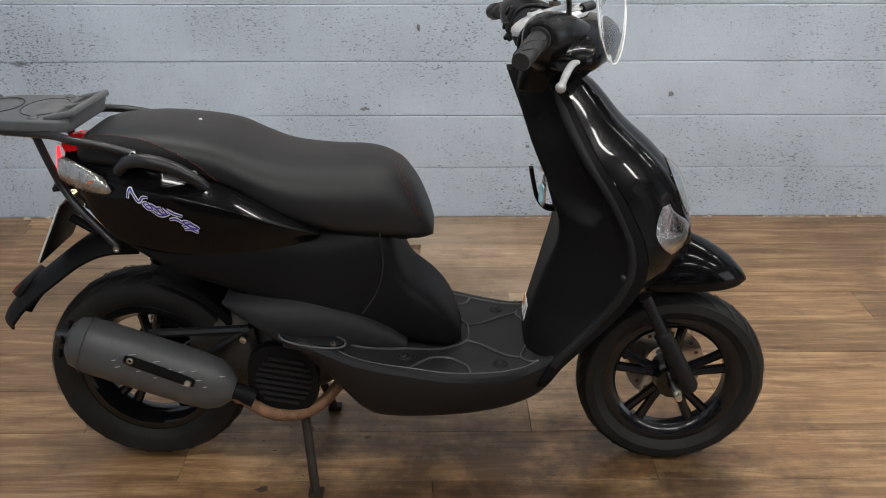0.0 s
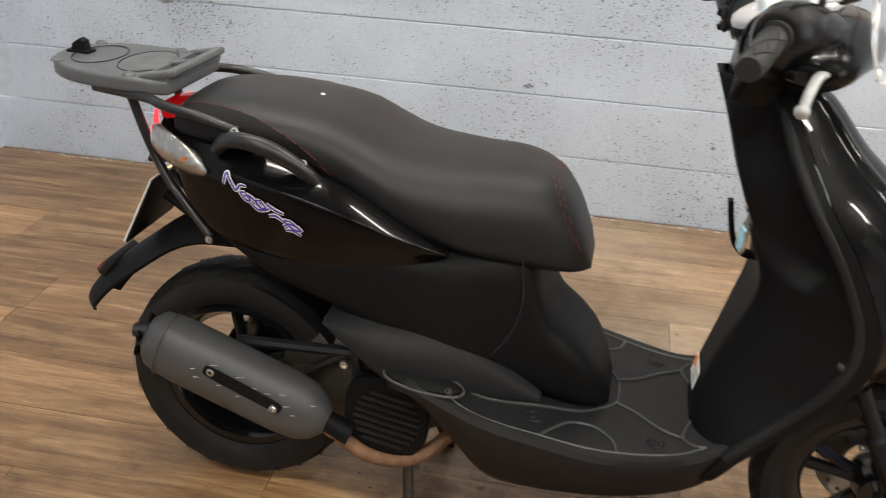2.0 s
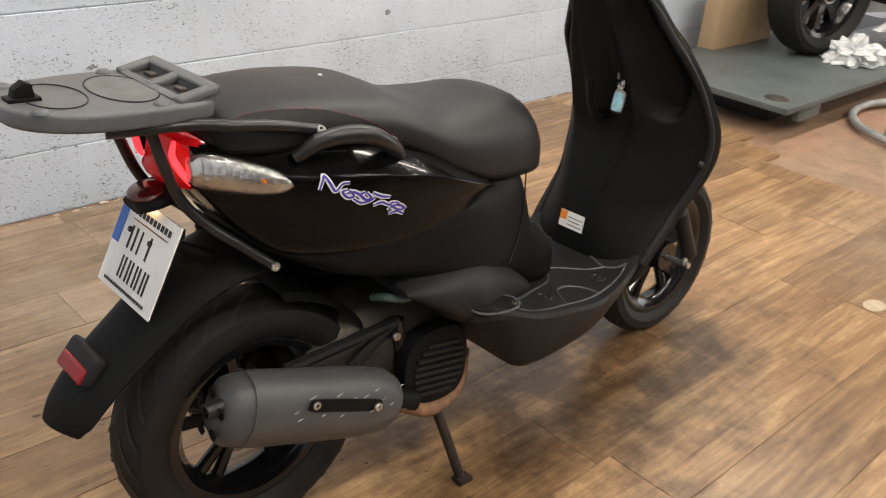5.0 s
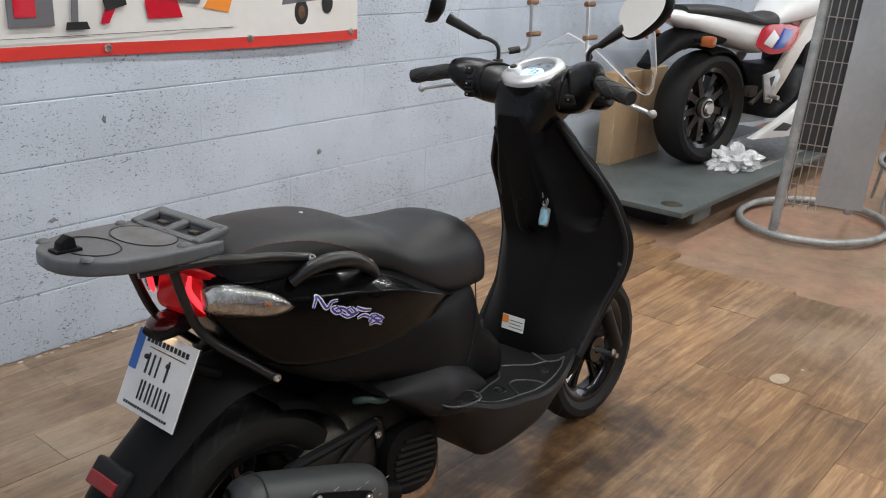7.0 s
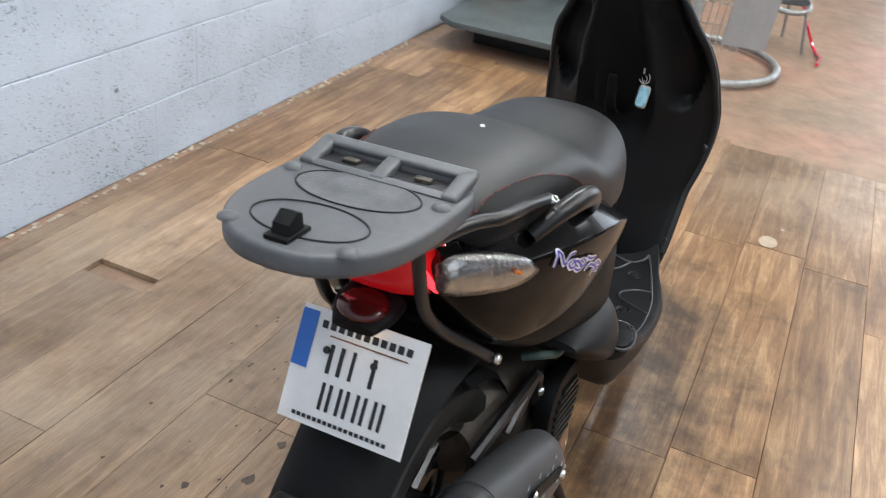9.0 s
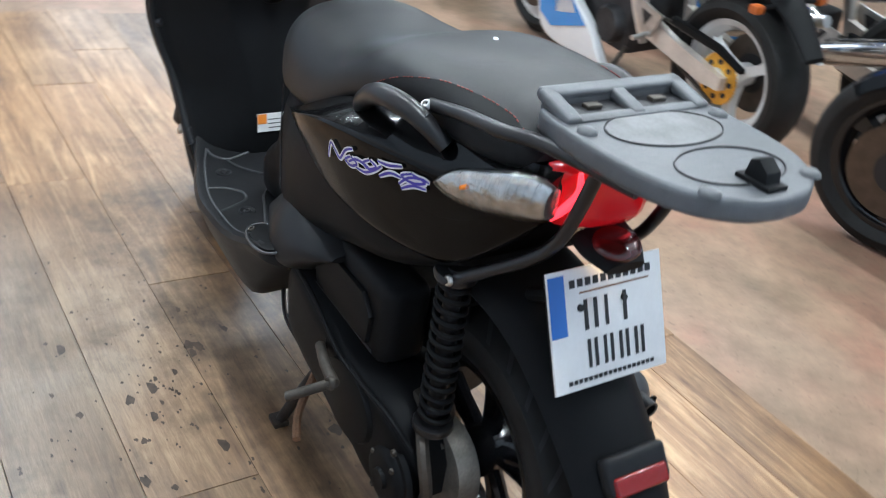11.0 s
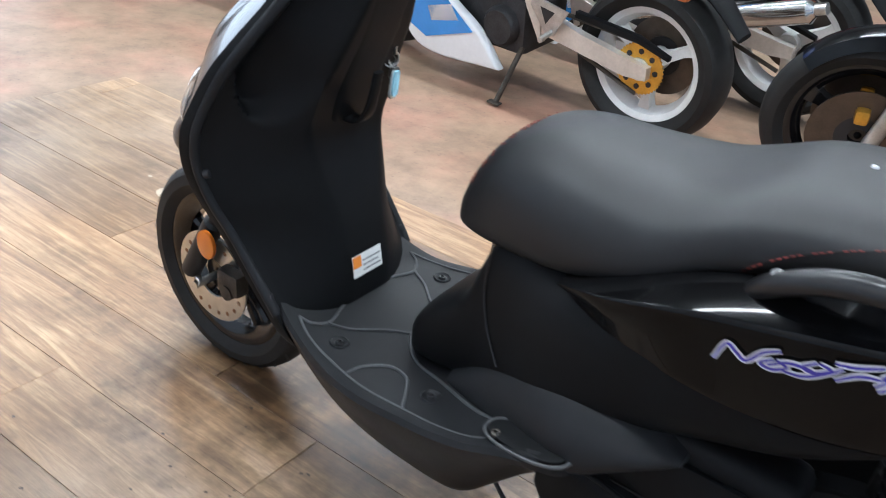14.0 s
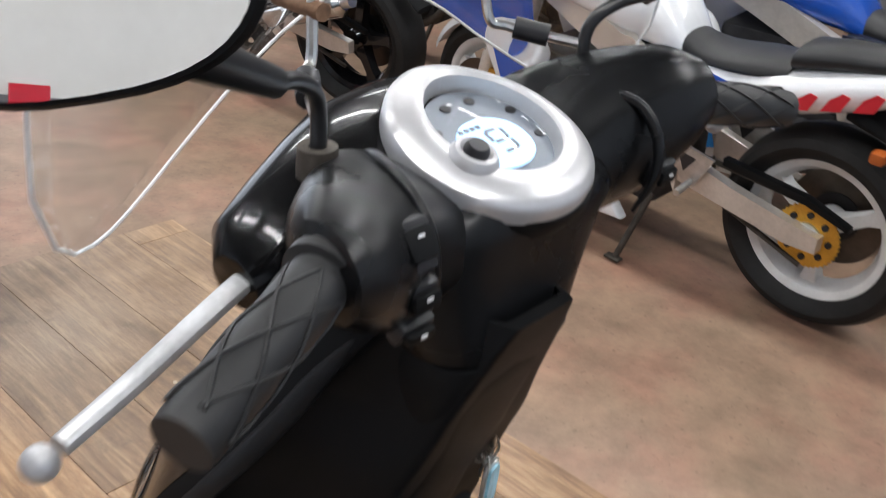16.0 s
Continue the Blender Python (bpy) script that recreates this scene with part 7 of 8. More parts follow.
for k in range(4):
    part("cable", tube(spline([(1.10, 0.20 - 0.03 * k, 0.86), (1.18, 0.16 - 0.03 * k, 0.97 - 0.02 * k), (1.28, 0.12 - 0.05 * k, 0.90), (1.26, 0.10 - 0.04 * k, 0.76)], 6), 0.005, 6), M_INK, fb)
part("seat", body(steps(-0.2, 0.5, 10), [(-0.2, 0.74), (0.5, 0.66)], [(-0.2, 0.82), (0.2, 0.77), (0.5, 0.76)], [(-0.2, 0.1), (0.2, 0.14), (0.5, 0.1)], n=20), M_SEAT, fb)
part("tail_fairing", body(steps(-0.35, 0.45, 10), [(-0.35, 0.74), (0.1, 0.58), (0.45, 0.56)], [(-0.35, 0.80), (0.1, 0.73), (0.45, 0.68)], [(-0.35, 0.06), (0.1, 0.15), (0.45, 0.15)], n=20), M_WHITE, fb)
part("prop_stand", tube([(0.45, 0.15, 0.22), (0.47, 0.26, 0.008)], 0.012, 8), M_DULL, fb)

# its bars are turned to the left
STEER = pose(1.36, 0, 0, 0, 0, 14) @ pose(-1.36, 0, 0)
for ob in list(fb.children):
    if ob.name.split(".")[0] in ("front_wheel", "fork_leg", "caliper", "front_guard", "clip_on", "lever", "switch_pod"):
        ob.matrix_basis = STEER @ ob.matrix_basis

# ---- ramp lift with a white and red machine ----
LX, LY0, LY1, LZ = 3.20, 0.55, 1.40, 0.15
M_LIFT = material("grey_green_lift_paint", (0.085, 0.10, 0.10), 0.42, vary=0.3, scale=5, bump=0.3, bump_scale=60)
lift = group_empty("lift_table", pose(0, 0, 0, 0, 0, 2), "grey painted steel lift table, low to the floor", "lift")
part("deck", moved(slab([(LX, LY0 - 0.02), (LX + 2.6, LY0 - 0.02), (LX + 2.6, LY1), (LX + 0.06, LY1), (LX - 0.02, LY1 - 0.1)], 0.03, 0.005), pose(0, 0, LZ - 0.03)), M_LIFT, lift, "painted steel deck with chipped edges")
part("skirt", box(2.4, 0.62, 0.05, (LX + 1.35, (LY0 + LY1) / 2, LZ - 0.058), 0.004), M_INK, lift)
part("base", box(2.3, 0.55, 0.085, (LX + 1.4, (LY0 + LY1) / 2 + 0.03, 0.030), 0.004), M_INK, lift)
part("ramp_flap", box(0.22, 0.03, 0.07, (LX + 0.30, LY0 + 0.02, LZ - 0.07), 0.006), M_LIFT, lift)
part("deck_mark", lathe([(0.0, 0.004), (0.04, 0.004), (0.055, 0.002), (0.06, -0.002)], 24, axis="z", at=(LX + 0.12, LY0 + 0.1, LZ)), M_DULL, lift)
chk = bmesh.new()
for i in range(24):
    for j in range(14):
        x, y = LX + 1.30 + i * 0.050, LY0 + 0.12 + j * 0.033
        d = 0.011 if (i + j) % 2 else -0.011
        vs = [chk.verts.new(p) for p in ((x - 0.012, y - d * 0.6 - 0.003, LZ + 0.0055), (x, y - 0.005, LZ + 0.008), (x + 0.012, y + d * 0.6 + 0.003, LZ + 0.0055), (x, y + 0.005, LZ + 0.008))]
        chk.faces.new(vs)
plate_x = box(1.24, 0.48, 0.005, (LX + 1.88, LY0 + 0.335, LZ + 0.0025), 0.001)
tread = part("tread_plate", plate_x, M_ALU, lift, "bright checkered tread plate")
tagged(part("tread_pattern", chk, M_STEEL, tread, smooth=False), kind="stuff")


def lift_bike(m):
    """White, red and blue machine with a single-sided arm: its right wheel face lies open."""
    top = group_empty("motorcycle", m, "white, red and blue sports motorcycle standing on the lift table", "motorcycle", "parked motorcycles")
    rw = big_wheel(top, "rear_wheel", 0.0, 0.315, 0.19, M_RIM, 9, (), -1)
    part("hub_nut", lathe([(0, -0.075), (0.030, -0.075), (0.036, -0.06), (0.055, -0.055), (0.06, -0.03)], 18), M_STEEL, rw, "steel hub nut with clip")
    big_wheel(top, "front_wheel", 1.40, 0.30, 0.12, M_RIM, 6, (1, -1), -1)
    part("swing_arm", loft([[Vector((x, 0.135 + 0.02 * c, z + hh * d)) for c, d in ((-1, -1), (1, -1), (1, 1), (-1, 1))] for x, z, hh in ((-0.04, 0.315, 0.05), (0.1, 0.33, 0.055), (0.46, 0.39, 0.05))]), M_ALU, top, "alloy single-sided swing arm")
    part("hugger", moved(loft([[Vector(((0.335 + 0.006 * e) * math.cos(a), y, (0.335 + 0.006 * e) * math.sin(a))) for y, e in ((-0.10, -4), (-0.07, 0), (0, 1), (0.07, 0), (0.10, -4), (0.07, -1), (0, 0), (-0.07, -1))] for a in steps(radians(20), radians(105), 14)]), pose(0, 0, 0.315)), M_MATTE, top, "black tyre hugger")
    part("tail_fairing", body(steps(-0.42, 0.50, 20), [(-0.42, 0.80), (-0.1, 0.705), (0.2, 0.625), (0.36, 0.60), (0.50, 0.64)], [(-0.42, 0.855), (-0.1, 0.835), (0.2, 0.80), (0.50, 0.76)], [(-0.42, 0.06), (-0.2, 0.115), (0.1, 0.150), (0.35, 0.158), (0.50, 0.14)], waist=0.45, n=28), M_WHITE, top, "white tail fairing")
    part("seat", body(steps(-0.30, 0.50, 14), [(-0.30, 0.82), (0.1, 0.78), (0.50, 0.74)], [(-0.30, 0.872), (0.0, 0.868), (0.16, 0.845), (0.3, 0.81), (0.50, 0.83)], [(-0.30, 0.075), (0.0, 0.125), (0.3, 0.140), (0.50, 0.10)], waist=0.4, n=24), M_SEAT, top, "black seat")
    part("undertail", body(steps(-0.50, 0.0, 10), [(-0.50, 0.55), (-0.3, 0.64), (0.0, 0.66)], [(-0.50, 0.58), (-0.3, 0.74), (0.0, 0.76)], [(-0.50, 0.06), (-0.25, 0.10), (0.0, 0.12)], n=18), M_MATTE, top, "black undertail guard")
    part("tail_lamp", box(0.03, 0.12, 0.045, (-0.425, 0, 0.828), 0.012), M_REDREF, top, "red tail lamp")
    for s in (-1, 1):
        part("indicator_stalk", tube([(-0.24, s * 0.08, 0.70), (-0.25, s * 0.16, 0.70)], 0.011, 8), M_MATTE, top)
        part("indicator", box(0.06, 0.065, 0.055, (-0.25, s * 0.185, 0.70), 0.016, 3), M_AMBERD, top, "amber indicator")
        part("frame_spar", loft([[Vector((x, s * yy + 0.022 * c, z + hh * d)) for c, d in ((-1, -1), (1, -1), (1, 1), (-1, 1))] for x, z, yy, hh in ((0.42, 0.40, 0.15, 0.07), (0.50, 0.52, 0.165, 0.07), (0.66, 0.72, 0.165, 0.065), (0.95, 0.84, 0.13, 0.06))]), M_FRAME, top, "pale alloy frame spar")
        part("side_panel", flat(smooth_outline([(0.20, 0.66), (0.34, 0.61), (0.52, 0.63), (0.60, 0.74), (0.44, 0.77), (0.26, 0.76)], 4), s * 0.166 + 0.006, 0.012, s), M_REDP, top, "red side panel")
        part("panel_flash", flat([(0.36, 0.635), (0.46, 0.64), (0.54, 0.735), (0.44, 0.75), (0.40, 0.70)], s * 0.174 + 0.003, 0.006, s), M_BLUEP, top, "blue flash")
        part("panel_flash", flat([(0.26, 0.67), (0.34, 0.645), (0.40, 0.70), (0.34, 0.745)], s * 0.175 + 0.003, 0.006, s), M_WHITE, top)
        part("foot_hanger", flat([(0.28, 0.50), (0.42, 0.53), (0.45, 0.48), (0.38, 0.36), (0.33, 0.36)], s * 0.178, 0.014, s), M_ALU, top, "alloy footrest hanger")
        part("hanger_hole", flat([(0.335, 0.485), (0.40, 0.495), (0.37, 0.42)], s * 0.178 + 0.001, 0.016, s), M_INK, top)
        part("foot_peg", tube([(0.36, s * 0.17, 0.385), (0.35, s * 0.26, 0.38)], 0.012, 8), M_ALU, top)
        belly = smooth_outline([(0.22, 0.15), (0.60, 0.135), (0.98, 0.14), (1.16, 0.30), (1.30, 0.62), (1.22, 0.78), (0.98, 0.76), (0.90, 0.56), (0.80, 0.42), (0.55, 0.27)], 4)
        part("belly_fairing", flat(belly, s * 0.20 + 0.02, 0.045, s), M_WHITE, top, "white belly fairing")
        for pts, mat_ in (([(0.86, 0.46), (1.00, 0.40), (1.22, 0.60), (1.18, 0.75), (0.99, 0.73)], M_REDP), ([(0.62, 0.28), (0.76, 0.22), (0.98, 0.36), (0.88, 0.44), (0.78, 0.38)], M_REDP), ([(0.98, 0.62), (1.12, 0.58), (1.16, 0.70), (1.02, 0.70)], M_WHITE), ([(0.80, 0.17), (0.99, 0.18), (1.10, 0.30), (1.02, 0.33)], M_BLUEP), ([(0.40, 0.185), (0.55, 0.17), (0.60, 0.20), (0.50, 0.225)], M_INK)):
            part("fairing_flash", flat(pts, s * 0.224 + 0.002, 0.005, s), mat_, top)
        part("fork_leg", tube([(1.40, s * 0.095, 0.30), (1.32, s * 0.095, 0.55), (1.22, s * 0.095, 0.88)], [0.026, 0.026, 0.022], 12), M_ALU, top, "fork leg")
        part("upper_fairing", flat(smooth_outline([(1.02, 0.74), (1.28, 0.66), (1.46, 0.72), (1.50, 0.82), (1.38, 0.98), (1.16, 0.98)], 4), s * 0.19 + 0.02, 0.045, s), M_REDP, top, "red upper fairing")
        part("grip", tube([(1.15, s * 0.18, 0.90), (1.09, s * 0.33, 0.87)], 0.018, 10), M_GRIP, top)
    part("engine_block", joined(box(0.46, 0.32, 0.30, (0.70, 0, 0.38), 0.04, 3), box(0.24, 0.30, 0.26, (0.86, 0, 0.56), 0.03, 3)), M_ENGINE, top, "sooty engine block")
    part("clutch_cover", moved(lathe([(0, 0.03), (0.07, 0.03), (0.095, 0.018), (0.10, 0.0), (0.10, -0.03)], 28, axis="z"), pose(0.58, -0.16, 0.42, 90, 0, 0)), M_MATTE, top, "black clutch cover")
    part("linkage", joined(tube([(0.36, -0.15, 0.40), (0.52, -0.17, 0.33)], 0.009, 8), tube([(0.30, -0.12, 0.33), (0.45, -0.14, 0.44)], 0.014, 8), box(0.07, 0.05, 0.06, (0.30, -0.11, 0.40), 0.012)), M_DULL, top, "dirty rear brake linkage")
    part("fuel_tank", body(steps(0.50, 1.06, 14), [(0.50, 0.74), (1.06, 0.82)], [(0.50, 0.82), (0.62, 0.92), (0.82, 0.985), (0.96, 0.985), (1.06, 0.92)], [(0.50, 0.10), (0.65, 0.165), (0.88, 0.185), (1.06, 0.11)], waist=0.4, n=24), M_WHITE, top, "white fuel tank")
    part("nose", body(steps(1.30, 1.58, 8), [(1.30, 0.70), (1.48, 0.74), (1.58, 0.80)], [(1.30, 1.0), (1.48, 0.93), (1.58, 0.84)], [(1.30, 0.2), (1.48, 0.17), (1.58, 0.06)], n=20), M_WHITE, top, "white nose fairing")
    return top


lift_bike(pose(4.28, 1.165, LZ, 0, 0, -10) @ Matrix.Scale(1.1, 4))

# cardboard carton and bubble wrap on the deck
M_CARD = material("brown_cardboard", (0.42, 0.29, 0.17), 0.8, vary=0.12, scale=6, bump=0.2, bump_scale=120)
carton = group_empty("carton", pose(4.02, 1.50, LZ, 0, 0, 2), "plain brown cardboard carton behind the wheel", "box")
part("carton_body", box(0.62, 0.10, 0.55, (0.05, 0, 0.276), 0.003), M_CARD, carton)
part("carton_tape", box(0.05, 0.104, 0.554, (0.05, 0, 0.277), 0.001), material("brown_tape", (0.36, 0.22, 0.11), 0.3), carton)
wrap = bmesh.new()
bmesh.ops.create_icosphere(wrap, subdivisions=4, radius=1.0)
for v in wrap.verts:
    n = noise.noise(v.co * 2.2) * 0.45 + noise.noise(v.co * 6.0) * 0.28 + noise.noise(v.co * 15.0) * 0.16
    v.co = Vector((v.co.x * 0.14, v.co.y * 0.12, max(-0.3, v.co.z) * 0.085)) * (1 + n)
M_WRAP = material("clear_bubble_wrap", (0.88, 0.9, 0.92), 0.18, trans=0.25, bump=0.8, bump_scale=70, bump_depth=0.01)
tagged(obj("bubble_wrap", wrap, M_WRAP, smooth=False, m=pose(4.36, 0.93, LZ + 0.034) @ Matrix.Scale(1.1, 4)), "crumpled ball of clear bubble wrap on the deck", "packaging")

# ---- grid display stand on a hoop base ----
M_GALV = material("scuffed_grey_tube", (0.33, 0.34, 0.34), 0.42, 0.4, vary=0.3, scale=14, bump=0.2, bump_scale=90)
M_SHEET = material("grey_sheet_metal", (0.36, 0.38, 0.40), 0.38, 0.3, vary=0.12, scale=4)
st = group_empty("display_stand", pose(4.07, 0.30, 0), "grey steel grid display stand on a round hoop base", "stand")
part("hoop_base", tube([(0.45 * math.cos(a), 0.38 * math.sin(a), 0.020) for a in [2 * math.pi * k / 48 for k in range(48)]], 0.020, 12, close=True), M_GALV, st, "scuffed round hoop base")
part("upright", tube([(-0.43, 0.05, 0.02), (-0.36, 0.0, 1.3), (-0.33, -0.02, 1.9)], 0.026, 14), M_GALV, st, "leaning steel upright")
part("upright", tube([(0.25, -0.10, 0.03), (0.0, -0.12, 1.3), (-0.05, -0.12, 1.9)], 0.024, 12), M_GALV, st, "leaning steel upright")
GP = pose(-0.41, 0.02, 0.17, 0, 3, -62)
for i in range(5):
    part("grid_wire", moved(tube([(0.008 + 0.036 * i, 0, 0), (0.008 + 0.036 * i, 0, 1.75)], 0.0032, 6), GP), M_STEEL, st)
for k in range(17):
    part("grid_wire", moved(tube([(0, 0.004, 0.02 + 0.105 * k), (0.158, 0.004, 0.02 + 0.105 * k)], 0.0032, 6), GP), M_STEEL, st)
part("back_board", moved(box(0.15, 0.01, 1.5, (0.08, 0.03, 1.05), 0.002), GP), material("dark_board", (0.05, 0.05, 0.055), 0.6, vary=0.2), st)
part("side_sheet", moved(box(0.23, 0.012, 1.70, (0, 0, 0.85), 0.003), pose(-0.29, -0.21, 0.19, 0, 3, -62)), M_SHEET, st, "plain grey sheet panel")
part("shelf_clip", box(0.12, 0.10, 0.07, (-0.28, -0.52, 0.95), 0.01), M_MATTE, st)

# mesh basket seat on the floor with a red strap
bk = group_empty("footrest_stool", pose(4.80, 0.06, 0, 0, 0, 25), "low folding stool with a black mesh top and red strap", "stool")
part("frame", tube([(0.22 * math.cos(a), 0.15 * math.sin(a), 0.27 + 0.03 * math.cos(a)) for a in [2 * math.pi * k / 32 for k in range(32)]], 0.016, 10, close=True), M_GALV, bk)
part("mesh", joined(*[tube([(x, -0.145 * math.sqrt(max(0, 1 - (x / 0.22) ** 2)), 0.28), (x, 0.145 * math.sqrt(max(0, 1 - (x / 0.22) ** 2)), 0.28)], 0.004, 5) for x in steps(-0.19, 0.19, 16)]), M_INK, bk)
for sx in (-1, 1):
    for sy in (-1, 1):
        part("leg", tube([(0.15 * sx, 0.10 * sy, 0.27), (0.19 * sx, 0.13 * sy, 0.0)], 0.010, 8), M_GALV, bk)
part("strap", tube(spline([(0.1, -0.15, 0.26), (-0.05, -0.24, 0.02), (-0.25, -0.22, 0.012), (-0.4, -0.15, 0.012)], 5), 0.010, 6), M_REDP, bk, "red strap")

# ---- banner on the block wall ----
BM = ROOM @ pose(0, WALL_V - 0.012, 0)
BU0, BU1, BZ0, BZ1 = -0.75, 1.87, 0.992, 1.80
M_VINYL = material("white_banner_vinyl", (0.70, 0.69, 0.67), 0.35, vary=0.05, scale=3)
M_BRED = material("red_banner_vinyl", (0.62, 0.045, 0.035), 0.35, vary=0.06, scale=4)
M_YEL = material("yellow_print", (0.72, 0.52, 0.03), 0.4)
banner = group_empty("wall_banner", BM, "white vinyl banner with red border and machine pictures", "banner")


def sheet(u0, u1, z0, z1, y, wave=0.0):
    rows = []
    for z in steps(z0, z1, 6):
        rows.append([Vector((u, y - 0.004 + wave * math.sin(u * 3.1) * (1 - (z - BZ0) / 0.8), z + 0.008 * math.sin(u * 2.4 + 1))) for u in steps(u0, u1, 40)])
    bm = loft(rows, cap=False, closed=False)
    ex = bmesh.ops.extrude_face_region(bm, geom=list(bm.faces))
    bmesh.ops.translate(bm, vec=(0, 0.003, 0), verts=[v for v in ex["geom"] if isinstance(v, bmesh.types.BMVert)])
    return bm


part("sheet", sheet(BU0, BU1, BZ0 + 0.042, BZ1 - 0.05, -0.002, 0.006), M_VINYL, banner, "white printed vinyl")
part("border", sheet(BU0, BU1, BZ0, BZ0 + 0.042, -0.002, 0.006), M_BRED, banner, "red lower border")
part("border", sheet(BU0, BU1, BZ1 - 0.05, BZ1, -0.002, 0.006), M_BRED, banner, "red upper border")
for u in (-0.52, 0.09, 0.69, 1.29, 1.83):
    part("eyelet", lathe([(0.006, 0.0), (0.008, -0.004), (0.012, -0.004), (0.014, 0.0)], 16, at=(u, -0.012, BZ0 + 0.03)), M_STEEL, banner, "metal eyelet")
    bolt("eyelet_screw", (u, -0.010, BZ0 + 0.03), (0, -1, 0), banner, 0.006)


def printed(pts, mat_, layer=0):
    return part("printed_shape", moved(slab(pts, 0.002), pose(0.09, -0.010 - 0.0025 * layer, 0, 90, 0, 0)), mat_, banner)


M_GREYINK = material("grey_print", (0.14, 0.14, 0.15), 0.4)
z0 = BZ0 + 0.11
printed(oval(0.16, z0 + 0.03, 0.055, 0.045, 16, 3), M_YEL)
printed(oval(0.20, z0 - 0.005, 0.022, 0.022, 16), M_INK, 1)
printed([(0.27, z0), (0.42, z0), (0.42, z0 + 0.09), (0.27, z0 + 0.09)], M_GREYINK)
printed([(0.29, z0 + 0.03), (0.36, z0 + 0.03), (0.36, z0 + 0.11), (0.29, z0 + 0.11)], M_REDP, 1)
printed([(0.475, z0 - 0.01), (0.50, z0 - 0.01), (0.51, z0 + 0.16), (0.49, z0 + 0.16)], M_GREYINK)
printed([(0.455, z0 - 0.015), (0.54, z0 - 0.015), (0.53, z0 + 0.01), (0.46, z0 + 0.01)], M_INK, 1)
printed([(0.58, z0), (0.61, z0), (0.66, z0 + 0.09), (0.62, z0 + 0.10)], M_REDP)
printed([(0.60, z0 + 0.04), (0.68, z0 + 0.06), (0.67, z0 + 0.09), (0.59, z0 + 0.08)], M_INK, 1)
printed([(0.76, z0 + 0.01), (0.90, z0 + 0.01), (0.88, z0 + 0.07), (0.80, z0 + 0.10), (0.75, z0 + 0.07)], M_REDP)
printed([(0.80, z0 + 0.08), (0.97, z0 + 0.055), (0.98, z0 + 0.075), (0.82, z0 + 0.115)], M_GREYINK, 1)
printed([(0.99, z0 + 0.04), (1.10, z0 + 0.02), (1.12, z0 + 0.07), (1.03, z0 + 0.09)], M_ORANGE)
printed([(0.14, z0 - 0.035), (1.12, z0 - 0.035), (1.12, z0 - 0.033), (0.14, z0 - 0.033)], M_GREYINK)
printed(oval(1.46, z0 + 0.01, 0.036, 0.05, 20), M_INK)
printed(oval(1.46, z0 + 0.01, 0.018, 0.026, 16), M_RUST, 1)
printed([(1.36, z0 + 0.04), (1.62, z0 + 0.06), (1.60, z0 + 0.14), (1.38, z0 + 0.14)], M_GREYINK)
printed(oval(1.60, z0 + 0.04, 0.03, 0.04, 20), M_INK, 1)


# ---- laminate deck, board by board ----
deck = tagged(new("laminate_floor"), "worn oak laminate boards laid over the concrete", "floor", kind="structure")
deck.matrix_basis = ROOM
rnd = random.Random(7)
board_meshes = {}


def board_mesh(length, width):
    key = (round(length, 2), round(width, 3))
    if key not in board_meshes:
        bm = box(key[0] - 0.0012, key[1] - 0.0012, 0.016, (0, 0, -0.008), 0.0007, 1)
        me = bpy.data.meshes.new("board")
        bm.to_mesh(me)
        bm.free()
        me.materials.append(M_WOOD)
        board_meshes[key] = me
    return board_meshes[key]


edges = [-0.94, -0.77, -0.57, -0.37, -0.17, 0.03, 0.23, 0.43, 0.63, 0.83, 1.03, 1.23, 1.43, 1.49]
firsts = {0.83: 0.07, -0.17: 1.285, 1.03: 0.60, 0.63: 0.98, 0.43: 0.35, -0.37: 0.72}
for v0, v1 in zip(edges, edges[1:]):
    joint = firsts.get(v0, rnd.uniform(0.0, 1.2))
    u = joint - 1.2 * math.ceil((joint - END_U) / 1.2)
    last = 2.88 + rnd.choice((0.0, 0.02, 0.05)) + (0.12 if v0 > 0.3 else 0) + (0.14 if v0 > 0.6 else 0)
    while u < last:
        a, b = max(u, END_U + 0.01), min(u + 1.2, last)
        if v0 == 1.03 and abs(a - 0.60) < 0.02:
            a += 0.07
        if b - a > 0.03:
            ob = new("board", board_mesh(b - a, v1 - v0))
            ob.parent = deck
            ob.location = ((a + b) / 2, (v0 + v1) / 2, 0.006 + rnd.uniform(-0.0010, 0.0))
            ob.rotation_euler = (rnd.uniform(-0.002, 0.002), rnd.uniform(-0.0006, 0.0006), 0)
        u += 1.2

# ---- painted blocks of both walls ----
COURSE, LONG = 0.2183, 0.437


def block_mesh(length, high):
    """A block with a sharp lower arris and a worn, sloping upper one."""
    h, d = high / 2 - 0.002, -0.0012
    side = [(0.028, -h), (d, -h), (d, h - 0.0035), (d + 0.003, h), (0.028, h)]
    bm = loft([[Vector((x, y, z)) for y, z in side] for x in (-length / 2, length / 2)])
    me = bpy.data.meshes.new("block")
    bm.to_mesh(me)
    bm.free()
    me.materials.append(M_BLOCK)
    return me


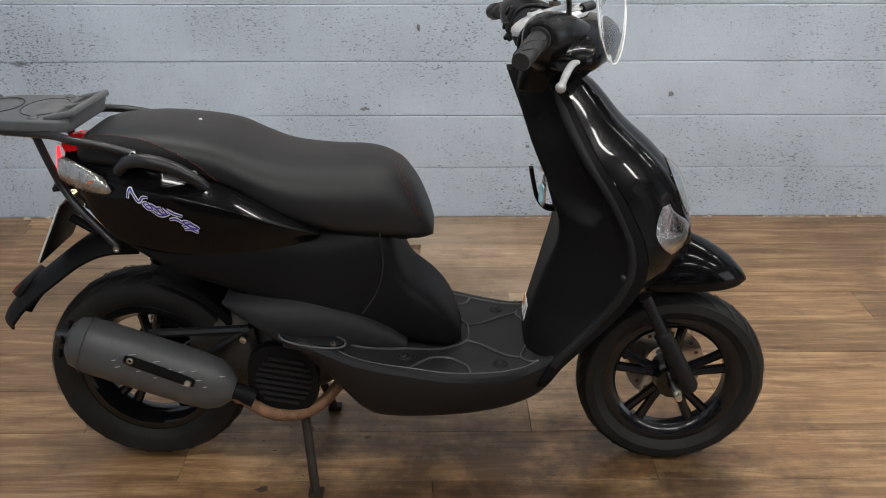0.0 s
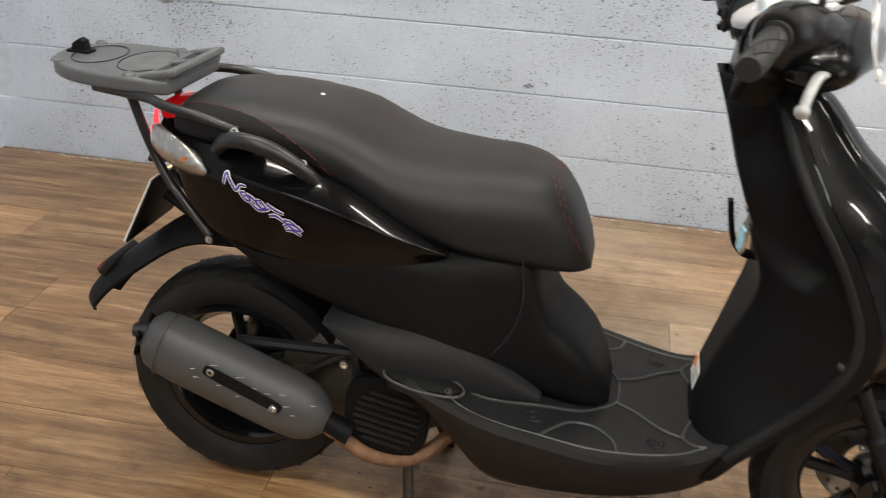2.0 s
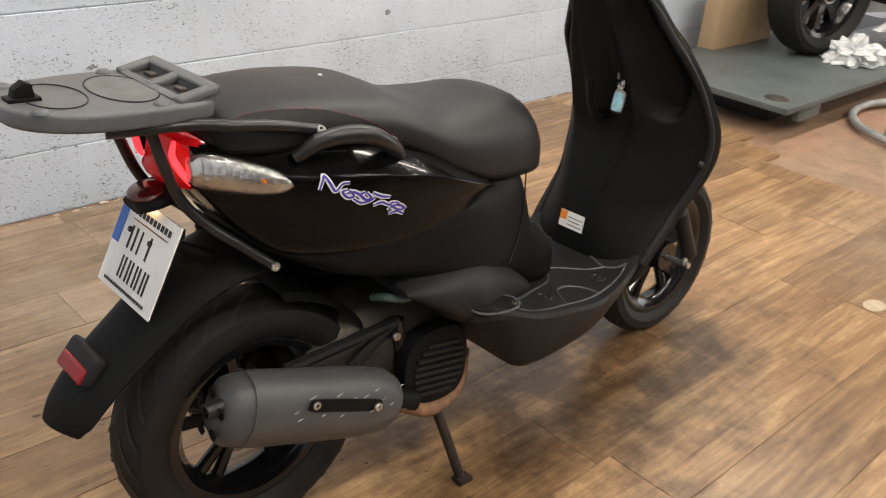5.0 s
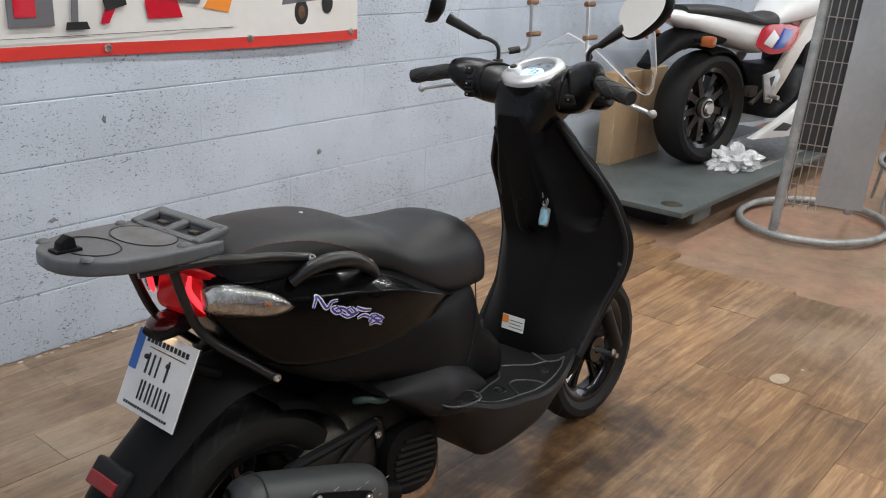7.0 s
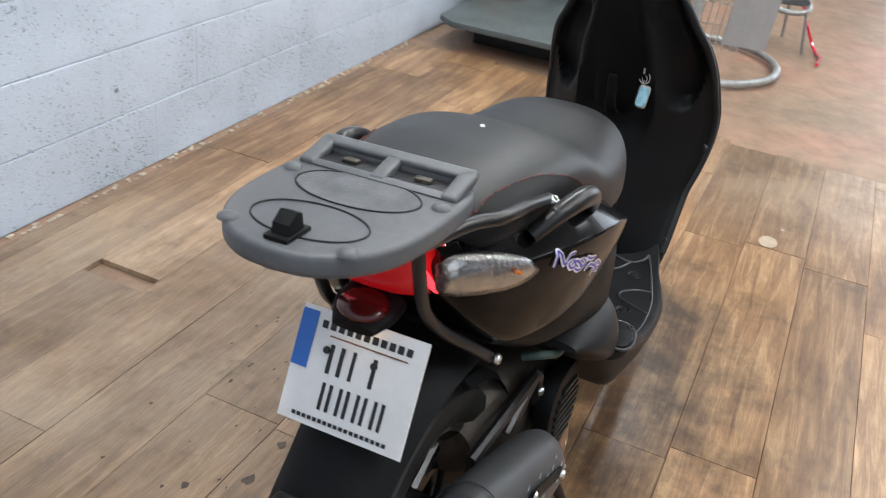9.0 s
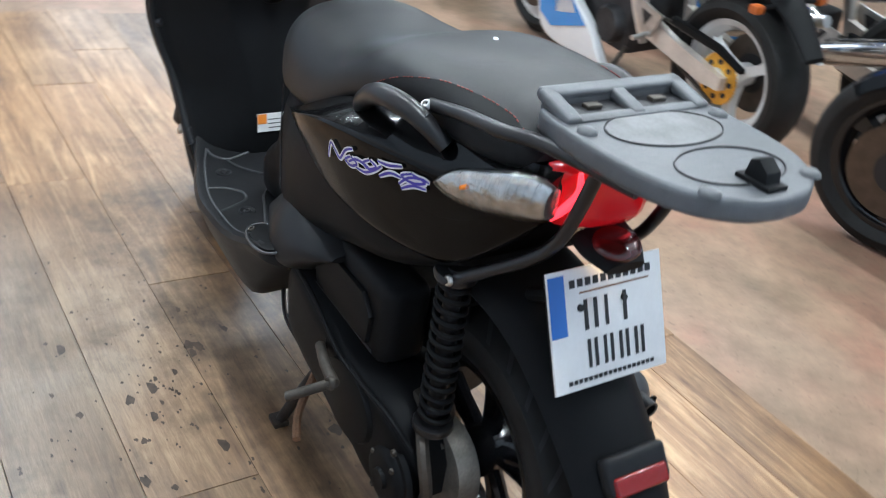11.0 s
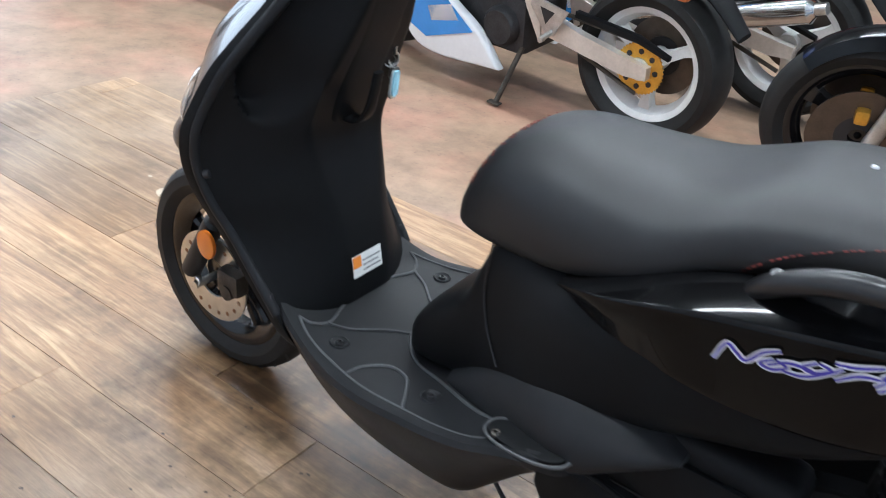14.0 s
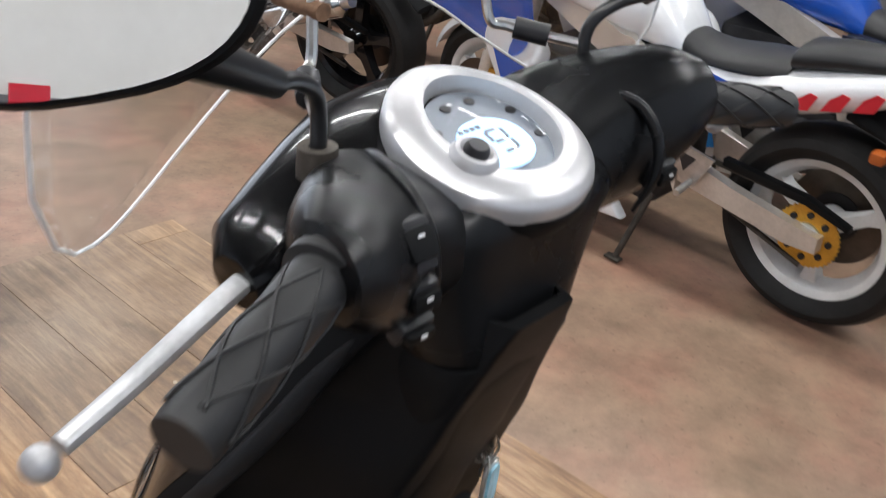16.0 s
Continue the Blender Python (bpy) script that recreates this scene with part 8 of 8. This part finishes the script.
full, half = block_mesh(LONG, COURSE), block_mesh(LONG / 2, COURSE)
for holder, n_rows, start, end, turn in ((wall_north, 14, END_U, 7.0, 0), (wall_west, 10, -2.6, WALL_V, 90)):
    for r in range(n_rows):
        z = 0.2110 - COURSE / 2 + COURSE * (r if r else 0)
        u = start - (0.0 if r % 2 else LONG / 2) + (0.10 if turn == 0 else 0.0)
        while u < end:
            a, b = max(u, start + (0.0 if turn == 0 else 0.0)), min(u + LONG, end)
            if b - a > 0.1:
                ob = new("block", full if b - a > LONG - 0.01 else half)
                ob.parent = holder
                d = rnd.uniform(-0.0008, 0.0008)
                if turn == 0:
                    ob.location = ((a + b) / 2, WALL_V - 0.0 + d, z)
                else:
                    ob.location = (END_U + d, (a + b) / 2, z)
                    ob.rotation_euler = (0, 0, radians(90))
                ob.scale = ((b - a) / (LONG if b - a > LONG - 0.01 else LONG / 2), 1, 1)
            u += LONG

# mortar crumbs and dust along the foot of the wall
bm = bmesh.new()
for k in range(240):
    u, v = rnd.uniform(END_U + 0.05, 3.2), WALL_V - 0.006 - abs(rnd.gauss(0, 0.025))
    s = rnd.uniform(0.003, 0.011)
    bmesh.ops.create_icosphere(bm, subdivisions=1, radius=s, matrix=Matrix.Translation((u, v, -0.012 + s * 0.4)) @ Matrix.Diagonal((1.5, 1, 0.7, 1)))
tagged(obj("mortar_crumbs", bm, material("crumbled_mortar", (0.42, 0.36, 0.29), 0.9, vary=0.3, scale=30), smooth=False, m=ROOM), "crumbs of mortar and dust along the wall", "debris", kind="stuff")
# oil drips and grit on the boards round the stand
bm = bmesh.new()
for k in range(230):
    a, r = rnd.uniform(0, 2 * math.pi), abs(rnd.gauss(0, 0.28))
    x, y = 0.6 + 1.6 * r * math.cos(a), 0.32 + 1.1 * r * math.sin(a)
    s = rnd.uniform(0.0012, 0.0045) * (2.6 if rnd.random() < 0.10 else 0.8)
    ph = rnd.uniform(0, 6)
    ring = [bm.verts.new((x + s * (1.5 + 0.5 * math.sin(3 * t + ph)) * math.cos(t), y + s * (1 + 0.3 * math.cos(2 * t + ph)) * math.sin(t), 0.0066)) for t in [2 * math.pi * i / 10 for i in range(10)]]
    bm.faces.new(ring)
tagged(obj("oil_drips", bm, material("dark_oil", (0.055, 0.036, 0.024), 0.4, vary=0.4, scale=60), smooth=False), "dark oil drips and stains on the boards", "stain", kind="stuff")
# pale scraps on the floor
M_SCRAP = material("pale_stain", (0.42, 0.34, 0.25), 0.5, vary=0.15, scale=30)
for x, y, s in ((2.16, -0.40, 0.008), (2.03, -0.37, 0.045)):
    m_ = pose(x, y, 0.0064)
    tagged(obj("paper_scrap", moved(slab(oval(0, 0, s, s * 0.7, 14), 0.0006), m_), M_SCRAP, smooth=False), "small pale scrap lying on the boards", "litter")

# chips and a smear in the wall paint
M_CHIP = material("chipped_grey_paint", (0.19, 0.20, 0.22), 0.8, vary=0.4, scale=70)
for x, z, a, b in ((0.394, 0.459, 0.016, 0.007), (1.608, 0.516, 0.010, 0.010), (0.612, 0.779, 0.006, 0.012), (-0.941, 0.641, 0.03, 0.006), (-0.03, 0.30, 0.008, 0.014), (1.05, 0.30, 0.007, 0.006)):
    y = (WALL_V - 0.0046) / math.cos(radians(TURN)) + x * math.tan(radians(TURN))
    edge = [(a * math.cos(q) * (1 + 0.35 * math.sin(3 * q + 40 * x)), b * math.sin(q) * (1 + 0.4 * math.cos(4 * q + 30 * z))) for q in [2 * math.pi * k / 18 for k in range(18)]]
    tagged(obj("paint_chip", moved(slab(edge, 0.004), pose(x, y + 0.004, z, 90, 0, TURN)), M_CHIP, smooth=False), "small dark chip in the wall paint", "stain")
